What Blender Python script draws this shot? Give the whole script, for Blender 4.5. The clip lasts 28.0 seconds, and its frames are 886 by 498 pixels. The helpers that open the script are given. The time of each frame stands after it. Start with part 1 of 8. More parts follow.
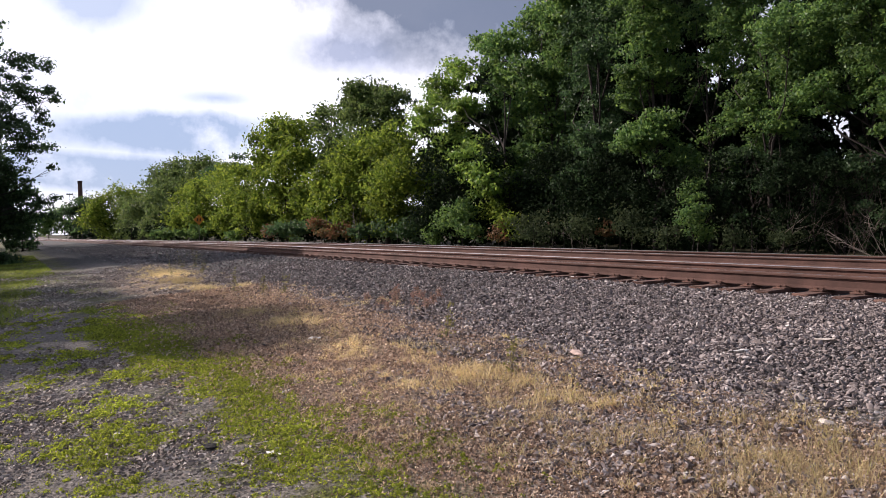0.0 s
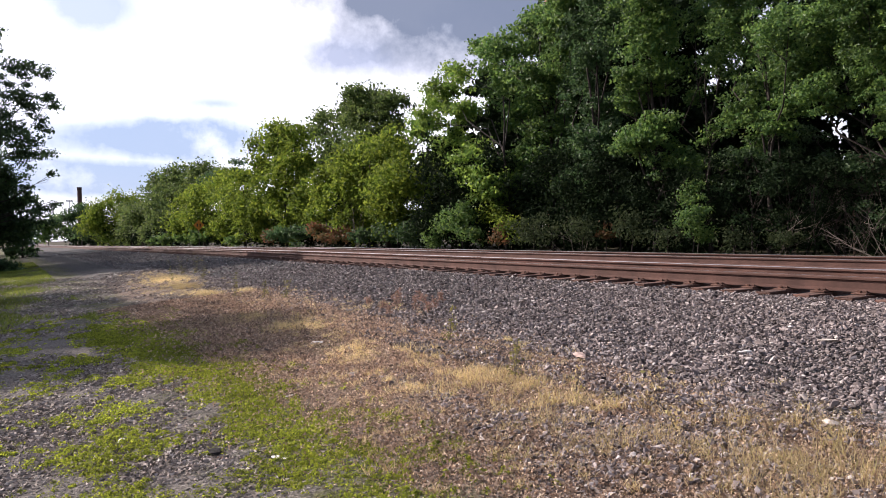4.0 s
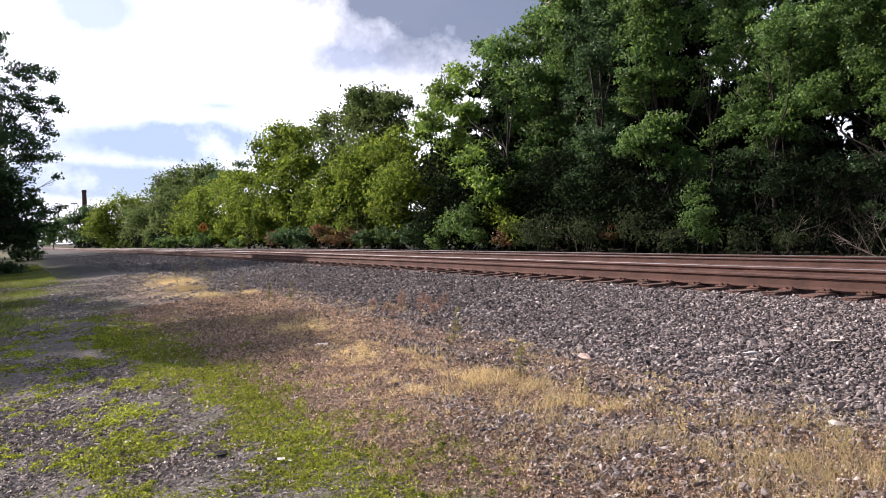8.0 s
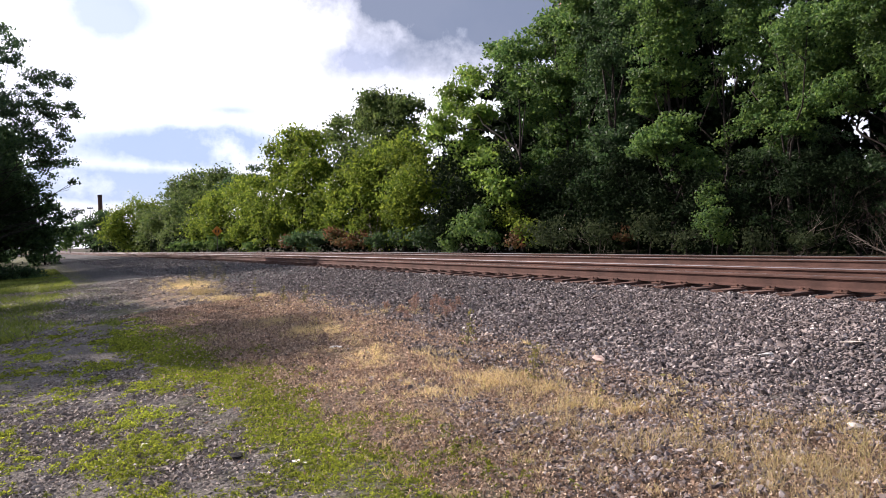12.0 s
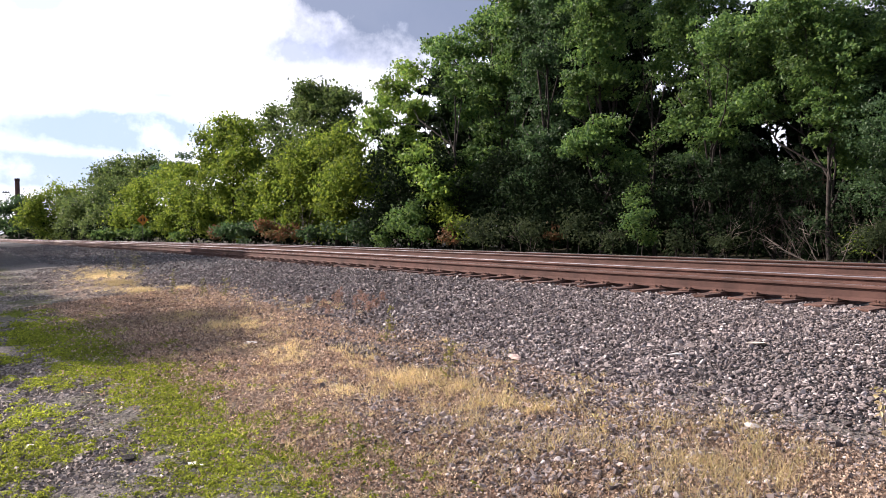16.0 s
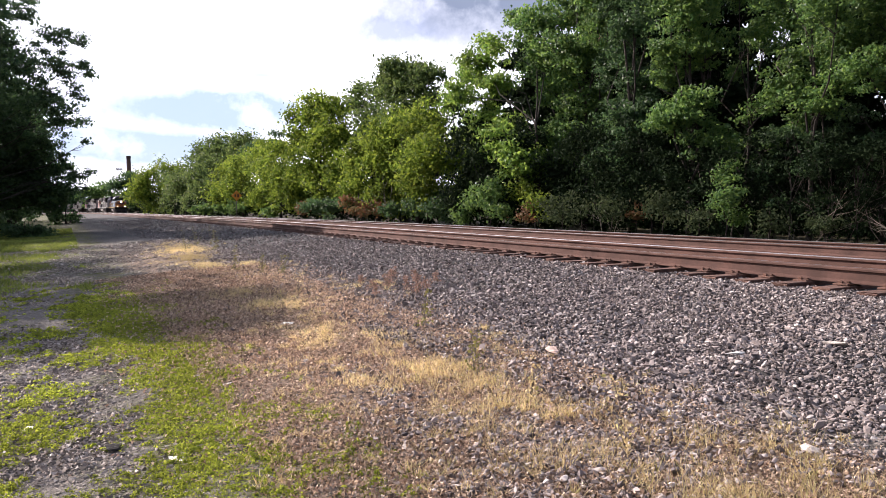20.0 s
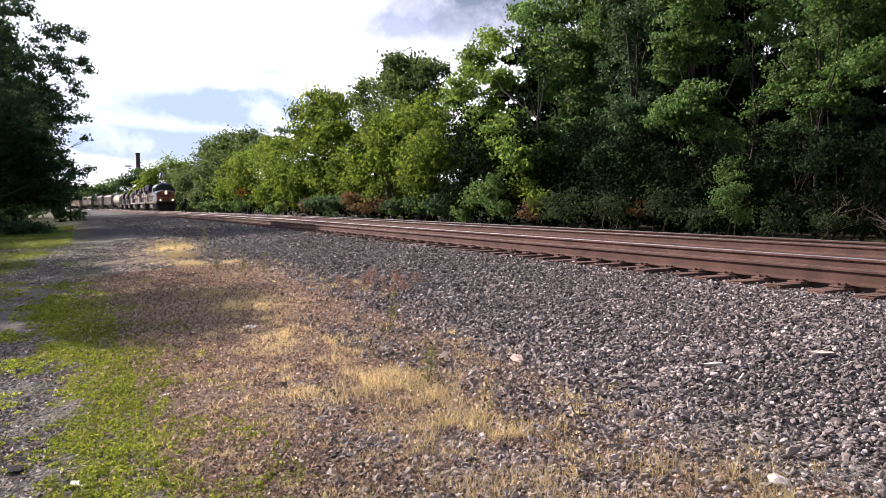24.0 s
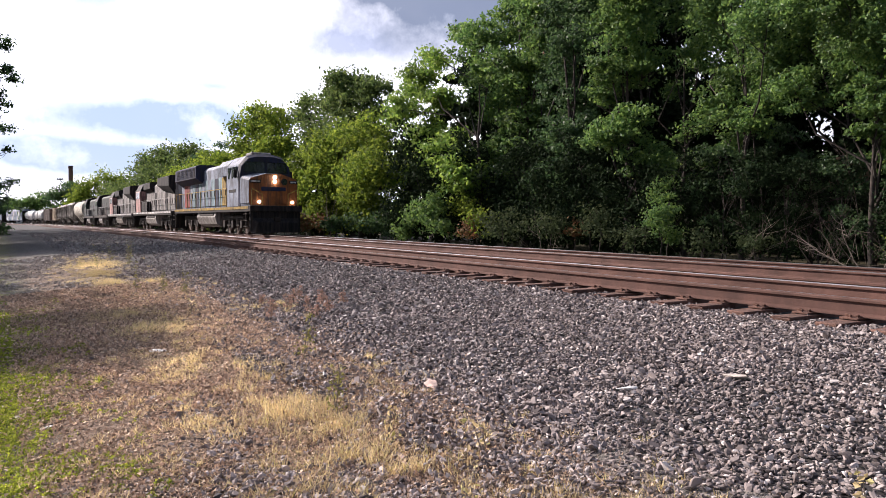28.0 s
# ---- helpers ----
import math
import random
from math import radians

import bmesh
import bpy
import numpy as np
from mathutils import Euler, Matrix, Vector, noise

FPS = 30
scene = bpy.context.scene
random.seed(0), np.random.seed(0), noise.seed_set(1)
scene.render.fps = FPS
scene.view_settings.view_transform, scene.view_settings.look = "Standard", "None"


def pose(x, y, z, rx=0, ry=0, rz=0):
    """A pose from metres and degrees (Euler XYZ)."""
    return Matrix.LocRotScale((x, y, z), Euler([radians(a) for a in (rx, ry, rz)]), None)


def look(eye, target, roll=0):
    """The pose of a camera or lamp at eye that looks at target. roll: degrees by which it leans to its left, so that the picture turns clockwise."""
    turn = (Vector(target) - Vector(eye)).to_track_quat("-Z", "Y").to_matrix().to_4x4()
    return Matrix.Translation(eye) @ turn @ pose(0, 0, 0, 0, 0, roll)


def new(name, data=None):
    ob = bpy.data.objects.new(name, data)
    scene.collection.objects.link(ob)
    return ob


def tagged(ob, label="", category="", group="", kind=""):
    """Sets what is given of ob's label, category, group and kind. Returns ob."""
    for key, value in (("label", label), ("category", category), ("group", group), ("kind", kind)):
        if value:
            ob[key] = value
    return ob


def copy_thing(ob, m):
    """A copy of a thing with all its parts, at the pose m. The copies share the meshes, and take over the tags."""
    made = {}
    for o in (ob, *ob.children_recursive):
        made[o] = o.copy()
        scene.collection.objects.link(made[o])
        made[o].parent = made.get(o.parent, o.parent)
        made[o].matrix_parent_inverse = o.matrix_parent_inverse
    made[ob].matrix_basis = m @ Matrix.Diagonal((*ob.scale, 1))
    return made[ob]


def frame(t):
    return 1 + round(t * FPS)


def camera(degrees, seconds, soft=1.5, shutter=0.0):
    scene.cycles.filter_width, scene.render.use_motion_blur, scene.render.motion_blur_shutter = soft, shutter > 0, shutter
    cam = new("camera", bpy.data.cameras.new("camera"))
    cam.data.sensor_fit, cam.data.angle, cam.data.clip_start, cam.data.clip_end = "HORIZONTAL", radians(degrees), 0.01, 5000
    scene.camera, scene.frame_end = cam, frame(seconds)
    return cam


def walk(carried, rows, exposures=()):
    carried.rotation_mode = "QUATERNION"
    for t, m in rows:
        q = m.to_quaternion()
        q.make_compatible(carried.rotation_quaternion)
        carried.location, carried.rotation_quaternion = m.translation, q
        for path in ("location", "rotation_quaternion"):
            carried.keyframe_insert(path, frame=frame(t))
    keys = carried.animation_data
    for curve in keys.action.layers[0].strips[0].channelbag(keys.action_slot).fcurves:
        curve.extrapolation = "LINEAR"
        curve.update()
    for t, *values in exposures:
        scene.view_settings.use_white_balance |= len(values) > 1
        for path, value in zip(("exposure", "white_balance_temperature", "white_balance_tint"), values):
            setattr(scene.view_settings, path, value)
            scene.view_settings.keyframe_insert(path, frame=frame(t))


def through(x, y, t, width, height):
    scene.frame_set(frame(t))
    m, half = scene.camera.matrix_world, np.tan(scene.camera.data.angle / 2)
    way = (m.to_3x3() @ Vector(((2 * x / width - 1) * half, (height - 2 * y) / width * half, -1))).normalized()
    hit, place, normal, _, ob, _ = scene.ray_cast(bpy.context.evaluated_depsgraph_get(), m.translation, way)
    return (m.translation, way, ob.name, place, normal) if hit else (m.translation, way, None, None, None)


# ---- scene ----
cam = camera(64.7, 28.0, soft=0.75)
METRES, EYE, TILT, LEAN, TURN = 1.984, 1.5, 2.241, -3.0, -31.614
ROWS = [
    (0.0, 0.0, 0.0, 0.0, -0.29, -4.08, 4.08),
    (0.5, -0.0019, -0.001, -0.0007, -0.37, -4.31, 4.2),
    (1.0, 0.0014, 0.0005, -0.0009, -0.77, -4.36, 4.03),
    (1.5, -0.0006, 0.0011, -0.0003, -0.8, -4.25, 4.16),
    (2.0, -0.003, -0.0035, 0.0007, -0.59, -3.89, 4.26),
    (2.5, -0.0034, -0.005, 0.0012, -0.43, -3.84, 4.37),
    (3.0, -0.0061, -0.0048, 0.0008, -0.5, -3.87, 4.35),
    (3.5, -0.0108, -0.0039, 0.0002, -0.31, -3.76, 4.49),
    (5.5, -0.0114, -0.0066, 0.002, -0.53, -3.9, 4.54),
    (6.0, -0.0121, -0.0062, 0.0022, -0.32, -3.76, 4.31),
    (6.5, -0.0125, -0.0072, 0.0022, -0.4, -3.64, 4.34),
    (7.0, -0.0128, -0.0087, 0.0019, -0.2, -3.55, 4.62),
    (7.5, -0.0125, -0.0084, 0.0014, -0.18, -3.63, 4.55),
    (8.0, -0.0143, -0.0075, 0.0022, -0.04, -3.64, 4.7),
    (8.5, -0.014, -0.0067, 0.0017, 0.0, -3.67, 4.61),
    (9.0, -0.0148, -0.0054, 0.002, -0.0, -3.6, 4.48),
    (9.5, -0.0204, -0.0081, 0.0026, 0.19, -3.58, 4.68),
    (10.0, -0.0184, -0.0068, 0.0016, 0.32, -3.74, 4.23),
    (10.5, -0.0175, -0.0066, 0.0015, 0.85, -3.58, 4.43),
    (11.0, -0.0179, -0.0075, 0.001, 1.15, -3.46, 4.95),
    (11.5, -0.0165, -0.0076, 0.0012, 1.12, -3.42, 5.1),
    (12.0, -0.0165, -0.0082, 0.0013, 0.99, -3.35, 5.05),
    (12.5, -0.0133, -0.0085, 0.0001, 0.12, -3.5, 4.82),
    (13.0, -0.0075, -0.0021, -0.0011, -1.81, -4.56, 4.44),
    (13.5, -0.0029, 0.0036, 0.0003, -3.27, -4.82, 4.46),
    (15.5, 0.045, 0.0267, -0.0029, -4.67, -4.26, 4.5),
    (16.0, 0.064, 0.0397, -0.0041, -4.18, -4.12, 3.45),
    (16.5, 0.0654, 0.0564, -0.0075, -5.62, -5.12, 4.78),
    (17.0, 0.1045, 0.0879, -0.0104, -5.37, -4.95, 3.2),
    (17.5, 0.1588, 0.1143, -0.0147, -3.36, -4.99, 2.68),
    (18.0, 0.1866, 0.1554, -0.0163, -3.03, -5.04, 3.53),
    (18.5, 0.1976, 0.2019, -0.0156, -2.93, -5.07, 3.39),
    (19.0, 0.2191, 0.2421, -0.0221, -1.02, -6.08, 4.84),
    (19.5, 0.2695, 0.2806, -0.0263, 1.82, -4.86, 3.51),
    (20.0, 0.3171, 0.2965, -0.0233, 3.11, -5.55, 3.3),
    (20.5, 0.3432, 0.3262, -0.0297, 3.89, -5.94, 4.04),
    (21.0, 0.3659, 0.3763, -0.0296, 3.75, -5.38, 3.32),
    (21.5, 0.3793, 0.4103, -0.0302, 3.9, -5.22, 4.03),
    (23.5, 0.4997, 0.5055, -0.0335, 3.15, -5.12, 3.82),
    (24.0, 0.5032, 0.5083, -0.0384, 3.83, -5.77, 3.33),
    (24.5, 0.5029, 0.5306, -0.0316, 2.0, -5.1, 3.31),
    (25.0, 0.5055, 0.5485, -0.0344, 2.92, -5.19, 3.82),
    (25.5, 0.5518, 0.5602, -0.0413, 5.04, -4.93, 3.36),
    (26.0, 0.574, 0.5729, -0.039, 5.87, -5.63, 3.98),
    (26.5, 0.5781, 0.5788, -0.0435, 4.72, -5.94, 4.84),
    (27.0, 0.6041, 0.5835, -0.0426, 3.34, -5.14, 3.21),
    (27.5, 0.6124, 0.5965, -0.0387, 1.19, -4.49, 2.69),
    (28.0, 0.6173, 0.6081, -0.0423, -0.65, -4.54, 2.61),
]
# seconds, stops, kelvin, tint: the phone opens up slowly after the start
EXPOSURES = [(0, 0.35, 6250, 21), (3, 0.5, 6250, 21), (8, 0.65, 6250, 21), (12, 0.6, 6250, 21), (14, 0.68, 6250, 21), (16, 0.87, 6250, 21), (17, 1.06, 6250, 21), (19, 0.96, 6250, 21), (20, 0.9, 6250, 21), (24, 0.74, 6250, 21), (28, 0.75, 6250, 21)]
walk(cam, [(t, pose(0, 0, EYE, TILT, LEAN, TURN) @ pose(METRES * x, METRES * y, METRES * z, 90 + pitch, roll, yaw)) for t, x, y, z, yaw, pitch, roll in ROWS], EXPOSURES)

# ---- world, sun, exposure ----
SUN_AZ, SUN_EL = -30.0, 31.0          # degrees from the track's direction, and above the horizon


def nodes_of(owner):
    owner.use_nodes = True
    tree = owner.node_tree
    tree.nodes.clear()
    return tree


def node(tree, kind, **settings):
    n = tree.nodes.new(kind)
    for key, value in settings.items():
        if key in n.inputs:
            n.inputs[key].default_value = value
    return n


def math_node(tree, op, a, b=None, c=None, clamp=False):
    n = tree.nodes.new("ShaderNodeMath")
    n.operation, n.use_clamp = op, clamp
    for i, v in enumerate((a, b, c)):
        if v is None:
            continue
        if isinstance(v, (int, float)):
            n.inputs[i].default_value = v
        else:
            tree.links.new(v, n.inputs[i])
    return n.outputs[0]


def ramp(tree, value, stops):
    n = tree.nodes.new("ShaderNodeValToRGB")
    el = n.color_ramp.elements
    while len(el) < len(stops):
        el.new(0.5)
    for e, (p, c) in zip(el, stops):
        e.position, e.color = p, (*c, 1) if not isinstance(c, (int, float)) else (c, c, c, 1)
    tree.links.new(value, n.inputs[0])
    return n.outputs[0]


def mix(tree, factor, a, b):
    n = tree.nodes.new("ShaderNodeMix")
    n.data_type = "RGBA"
    for socket, v in ((n.inputs[0], factor), (n.inputs[6], a), (n.inputs[7], b)):
        if isinstance(v, (int, float)):
            socket.default_value = v
        elif isinstance(v, tuple):
            socket.default_value = (*v, 1)
        else:
            tree.links.new(v, socket)
    return n.outputs[2]


def noise_tex(tree, vector, scale, detail=4, rough=0.55, distortion=0.0):
    n = tree.nodes.new("ShaderNodeTexNoise")
    n.inputs["Scale"].default_value, n.inputs["Detail"].default_value = scale, detail
    n.inputs["Roughness"].default_value, n.inputs["Distortion"].default_value = rough, distortion
    if vector is not None:
        tree.links.new(vector, n.inputs["Vector"])
    return n.outputs[0]


def make_world():
    world = bpy.data.worlds.new("sky")
    scene.world = world
    t = nodes_of(world)
    sky = t.nodes.new("ShaderNodeTexSky")
    sky.sky_type, sky.sun_disc = "NISHITA", False
    sky.sun_elevation, sky.sun_rotation = radians(SUN_EL), radians(SUN_AZ)
    coord = t.nodes.new("ShaderNodeTexCoord").outputs["Generated"]
    sep = t.nodes.new("ShaderNodeSeparateXYZ")
    t.links.new(coord, sep.inputs[0])
    az = math_node(t, "MULTIPLY", math_node(t, "ARCTAN2", sep.outputs[0], sep.outputs[1]), 57.3)
    el = math_node(t, "MULTIPLY", math_node(t, "ARCSINE", sep.outputs[2]), 57.3)
    wob = math_node(t, "SUBTRACT", noise_tex(t, coord, 5.0, 6, 0.6), 0.5)
    fine = math_node(t, "SUBTRACT", noise_tex(t, coord, 11.0, 6, 0.62), 0.5)

    def bank(a0, e0, ra, re, soft, wobble=1.5):
        a = math_node(t, "DIVIDE", math_node(t, "SUBTRACT", az, a0), ra)
        e = math_node(t, "DIVIDE", math_node(t, "SUBTRACT", el, e0), re)
        d = math_node(t, "SQRT", math_node(t, "ADD", math_node(t, "MULTIPLY", a, a), math_node(t, "MULTIPLY", e, e)))
        d = math_node(t, "ADD", d, math_node(t, "MULTIPLY", wob, wobble))
        d = math_node(t, "ADD", d, math_node(t, "MULTIPLY", fine, 0.55))
        return math_node(t, "MULTIPLY", math_node(t, "SUBTRACT", 1.0, d), soft, clamp=True)

    base = mix(t, math_node(t, "MULTIPLY", math_node(t, "ADD", wob, 0.04), 5.0, clamp=True), (1.22, 1.24, 1.27), (0.80, 0.88, 1.0))
    dark = bank(41, 21.4, 25, 10.4, 3.0, 1.1)
    torn = math_node(t, "ADD", 0.88, math_node(t, "ADD", math_node(t, "MULTIPLY", fine, 2.6), math_node(t, "MULTIPLY", wob, 1.4)), clamp=True)
    low = math_node(t, "MAXIMUM", bank(9.5, 7.4, 13, 2.5, 2.4, 2.3), math_node(t, "MAXIMUM", bank(4.0, 4.6, 14, 2.2, 2.4, 1.8), bank(14, 10.2, 5, 1.0, 0.9, 2.4)))
    small = bank(6.0, 17.0, 6.0, 3.6, 1.4, 2.2)
    cloud = mix(t, math_node(t, "MULTIPLY", math_node(t, "MULTIPLY", low, torn), 0.95), base, (0.33, 0.44, 0.60))
    cloud = mix(t, math_node(t, "MULTIPLY", small, 0.85), cloud, (0.42, 0.52, 0.66))
    under = bank(24.5, 14.0, 8.5, 2.6, 1.3, 2.6)
    cloud = mix(t, math_node(t, "MULTIPLY", math_node(t, "MULTIPLY", under, torn), 0.9), cloud, (0.35, 0.40, 0.52))
    cloud = mix(t, math_node(t, "MULTIPLY", dark, 0.95), cloud, (0.145, 0.18, 0.245))
    # away from the sun's side the overcast thins to blue-grey
    turn = math_node(t, "MULTIPLY", math_node(t, "COSINE", math_node(t, "DIVIDE", math_node(t, "SUBTRACT", az, SUN_AZ + 20), 57.3)), -1.0)
    far = math_node(t, "MULTIPLY", math_node(t, "ADD", turn, 0.75), 1.2, clamp=True)
    cloud = mix(t, math_node(t, "MULTIPLY", far, 0.95), cloud, (0.12, 0.145, 0.19))
    high = math_node(t, "MULTIPLY", math_node(t, "SUBTRACT", el, 30.0), 0.04, clamp=True)
    cloud = mix(t, math_node(t, "MULTIPLY", high, 0.8), cloud, (0.17, 0.205, 0.28))
    lift = t.nodes.new("ShaderNodeVectorMath")
    lift.operation = "SCALE"
    t.links.new(sky.outputs[0], lift.inputs[0])
    lift.inputs["Scale"].default_value = 0.1
    both = mix(t, 0.9, lift.outputs[0], cloud)
    back = t.nodes.new("ShaderNodeBackground")
    t.links.new(both, back.inputs[0])
    back.inputs[1].default_value = SKY
    out = t.nodes.new("ShaderNodeOutputWorld")
    t.links.new(back.outputs[0], out.inputs[0])


SKY = 0.95
make_world()
sun = new("sun", bpy.data.lights.new("sun", "SUN"))
sun.data.energy, sun.data.angle, sun.data.color = 5.0, radians(0.6), (1.0, 0.90, 0.76)
_d = Vector((math.sin(radians(SUN_AZ)) * math.cos(radians(SUN_EL)), math.cos(radians(SUN_AZ)) * math.cos(radians(SUN_EL)), math.sin(radians(SUN_EL))))
sun.matrix_world = look(_d * 100, (0, 0, 0))

# ---- materials ----
def shader(name, colour, rough=0.8, metal=0.0, bump=0.0, bump_scale=30.0, vary=0.25, scale=6.0, spec=0.5, second=None, streak=0.0):
    """A painted or mineral surface: two scales of stain and grain over a base colour, with fine relief."""
    m = bpy.data.materials.new(name)
    t = nodes_of(m)
    co = t.nodes.new("ShaderNodeTexCoord").outputs["Object"]
    big, small = noise_tex(t, co, scale, 5, 0.6), noise_tex(t, co, scale * 9, 3, 0.6)
    dark = tuple(c * (1 - vary) for c in colour)
    pale = second or tuple(min(1, c * (1 + vary)) for c in colour)
    c = mix(t, ramp(t, big, [(0.35, 0.0), (0.65, 1.0)]), dark, pale)
    c = mix(t, ramp(t, small, [(0.5, 0.0), (0.75, 0.55)]), c, dark)
    if streak:
        mp = t.nodes.new("ShaderNodeMapping")
        mp.inputs["Scale"].default_value = (2.2, 2.2, 0.22)
        t.links.new(co, mp.inputs[0])
        runs = ramp(t, noise_tex(t, mp.outputs[0], 2.6, 6, 0.7), [(0.42, 0.0), (0.66, streak)])
        c = mix(t, runs, c, (0.045, 0.036, 0.03))
    info = t.nodes.new("ShaderNodeObjectInfo").outputs["Random"]
    b = t.nodes.new("ShaderNodeHueSaturation")
    t.links.new(math_node(t, "MULTIPLY_ADD", info, 0.3, 0.85), b.inputs["Value"])
    t.links.new(c, b.inputs["Color"])
    p = node(t, "ShaderNodeBsdfPrincipled", Roughness=rough, Metallic=metal)
    p.inputs["Specular IOR Level"].default_value = spec
    t.links.new(b.outputs[0], p.inputs["Base Color"])
    if bump:
        bn = t.nodes.new("ShaderNodeBump")
        bn.inputs["Strength"].default_value = bump
        bn.inputs["Distance"].default_value = 0.02
        t.links.new(noise_tex(t, co, bump_scale, 4), bn.inputs["Height"])
        t.links.new(bn.outputs[0], p.inputs["Normal"])
    o = t.nodes.new("ShaderNodeOutputMaterial")
    t.links.new(p.outputs[0], o.inputs[0])
    return m


def island_shader(name, colours, rough=0.85, through=0.0, spec=0.3):
    """Loose pieces (stones, leaves, blades): each piece takes its own colour between the stops."""
    m = bpy.data.materials.new(name)
    t = nodes_of(m)
    rnd = t.nodes.new("ShaderNodeNewGeometry").outputs["Random Per Island"]
    n = len(colours)
    c = ramp(t, rnd, [(i / max(1, n - 1), c) for i, c in enumerate(colours)])
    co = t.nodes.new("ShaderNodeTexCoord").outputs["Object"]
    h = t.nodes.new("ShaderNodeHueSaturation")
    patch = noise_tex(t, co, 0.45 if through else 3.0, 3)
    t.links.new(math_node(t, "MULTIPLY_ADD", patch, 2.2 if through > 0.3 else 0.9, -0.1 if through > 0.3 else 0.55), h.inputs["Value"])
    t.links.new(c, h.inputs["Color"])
    p = node(t, "ShaderNodeBsdfPrincipled", Roughness=rough)
    p.inputs["Specular IOR Level"].default_value = spec
    t.links.new(h.outputs[0], p.inputs["Base Color"])
    o = t.nodes.new("ShaderNodeOutputMaterial")
    if through:
        tr = t.nodes.new("ShaderNodeBsdfTranslucent")
        hs = t.nodes.new("ShaderNodeHueSaturation")
        hs.inputs["Value"].default_value, hs.inputs["Hue"].default_value = 1.7, 0.485
        t.links.new(h.outputs[0], hs.inputs["Color"])
        t.links.new(hs.outputs[0], tr.inputs[0])
        ms = t.nodes.new("ShaderNodeMixShader")
        ms.inputs[0].default_value = through
        t.links.new(p.outputs[0], ms.inputs[1])
        t.links.new(tr.outputs[0], ms.inputs[2])
        t.links.new(ms.outputs[0], o.inputs[0])
    else:
        t.links.new(p.outputs[0], o.inputs[0])
    return m


def ground_shader():
    """Trampled gravel lane, clover strip, tan dirt, straw strip and the foot of the ballast, side by side along the track."""
    m = bpy.data.materials.new("lane_ground")
    t = nodes_of(m)
    pos = t.nodes.new("ShaderNodeNewGeometry").outputs["Position"]
    sep = t.nodes.new("ShaderNodeSeparateXYZ")
    t.links.new(pos, sep.inputs[0])
    wide, mid, grain = noise_tex(t, pos, 0.7, 5, 0.65), noise_tex(t, pos, 3.2, 5, 0.7), noise_tex(t, pos, 38, 4, 0.7)
    speck = t.nodes.new("ShaderNodeTexVoronoi")
    speck.inputs["Scale"].default_value = 45
    t.links.new(pos, speck.inputs["Vector"])
    x = math_node(t, "ADD", sep.outputs[0], math_node(t, "MULTIPLY", math_node(t, "SUBTRACT", wide, 0.5), 1.6))
    x = math_node(t, "ADD", x, math_node(t, "MULTIPLY", math_node(t, "SUBTRACT", mid, 0.5), 0.9))

    def band(lo, hi, soft):
        a = math_node(t, "DIVIDE", math_node(t, "SUBTRACT", x, lo), soft, clamp=True)
        b = math_node(t, "DIVIDE", math_node(t, "SUBTRACT", hi, x), soft, clamp=True)
        return math_node(t, "MULTIPLY", a, b)

    gravel = mix(t, ramp(t, grain, [(0.38, 0.0), (0.62, 1.0)]), (0.075, 0.067, 0.06), (0.25, 0.225, 0.20))
    gravel = mix(t, ramp(t, speck.outputs["Distance"], [(0.0, 0.5), (0.35, 0.0)]), gravel, (0.36, 0.34, 0.32))
    tan = mix(t, ramp(t, grain, [(0.38, 0.0), (0.64, 1.0)]), (0.08, 0.057, 0.043), (0.37, 0.27, 0.197))
    straw = mix(t, grain, (0.24, 0.18, 0.08), (0.46, 0.37, 0.18))
    # clover green, darkened to put shade between the tufts into the ground colour
    clover = mix(t, ramp(t, mid, [(0.35, 0.0), (0.65, 1.0)]), (0.075, 0.082, 0.026), (0.15, 0.16, 0.036))
    clover = mix(t, ramp(t, grain, [(0.40, 0.85), (0.58, 0.0)]), clover, (0.05, 0.046, 0.03))
    stone = mix(t, ramp(t, grain, [(0.35, 0.0), (0.7, 1.0)]), (0.08, 0.068, 0.064), (0.27, 0.23, 0.21))
    near = math_node(t, "DIVIDE", math_node(t, "SUBTRACT", 25.0, sep.outputs[1]), 4.0, clamp=True)
    c = mix(t, math_node(t, "MULTIPLY", band(1.7, 4.2, 0.5), near), gravel, tan)
    # far lane: grey gravel with the trees' shade deepened in its colour
    shade_gravel = mix(t, ramp(t, grain, [(0.38, 0.0), (0.62, 1.0)]), (0.03, 0.029, 0.03), (0.115, 0.108, 0.105))
    beyond = math_node(t, "MULTIPLY", math_node(t, "DIVIDE", math_node(t, "SUBTRACT", sep.outputs[1], 29.0), 4.0, clamp=True), band(1.2, 30.0, 0.8))
    c = mix(t, beyond, c, shade_gravel)
    patch = ramp(t, mid, [(0.40, 0.0), (0.56, 1.0)])
    c = mix(t, math_node(t, "MULTIPLY", band(0.8, 2.2, 0.5), patch), c, clover)
    c = mix(t, math_node(t, "MULTIPLY", math_node(t, "MULTIPLY", band(-40, 1.2, 0.7), ramp(t, mid, [(0.36, 0.2), (0.52, 1.0)])), math_node(t, "DIVIDE", math_node(t, "SUBTRACT", sep.outputs[1], 14.0), 4.0, clamp=True)), c, clover)
    c = mix(t, math_node(t, "MULTIPLY", near, math_node(t, "MULTIPLY", band(2.5, 4.3, 0.5), ramp(t, wide, [(0.47, 0.0), (0.6, 0.45)]))), c, straw)
    c = mix(t, band(4.8, 30.0, 0.6), c, stone)
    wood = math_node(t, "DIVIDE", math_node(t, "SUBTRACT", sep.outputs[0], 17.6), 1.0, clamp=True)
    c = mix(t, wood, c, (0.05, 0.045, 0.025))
    p = node(t, "ShaderNodeBsdfPrincipled", Roughness=0.95)
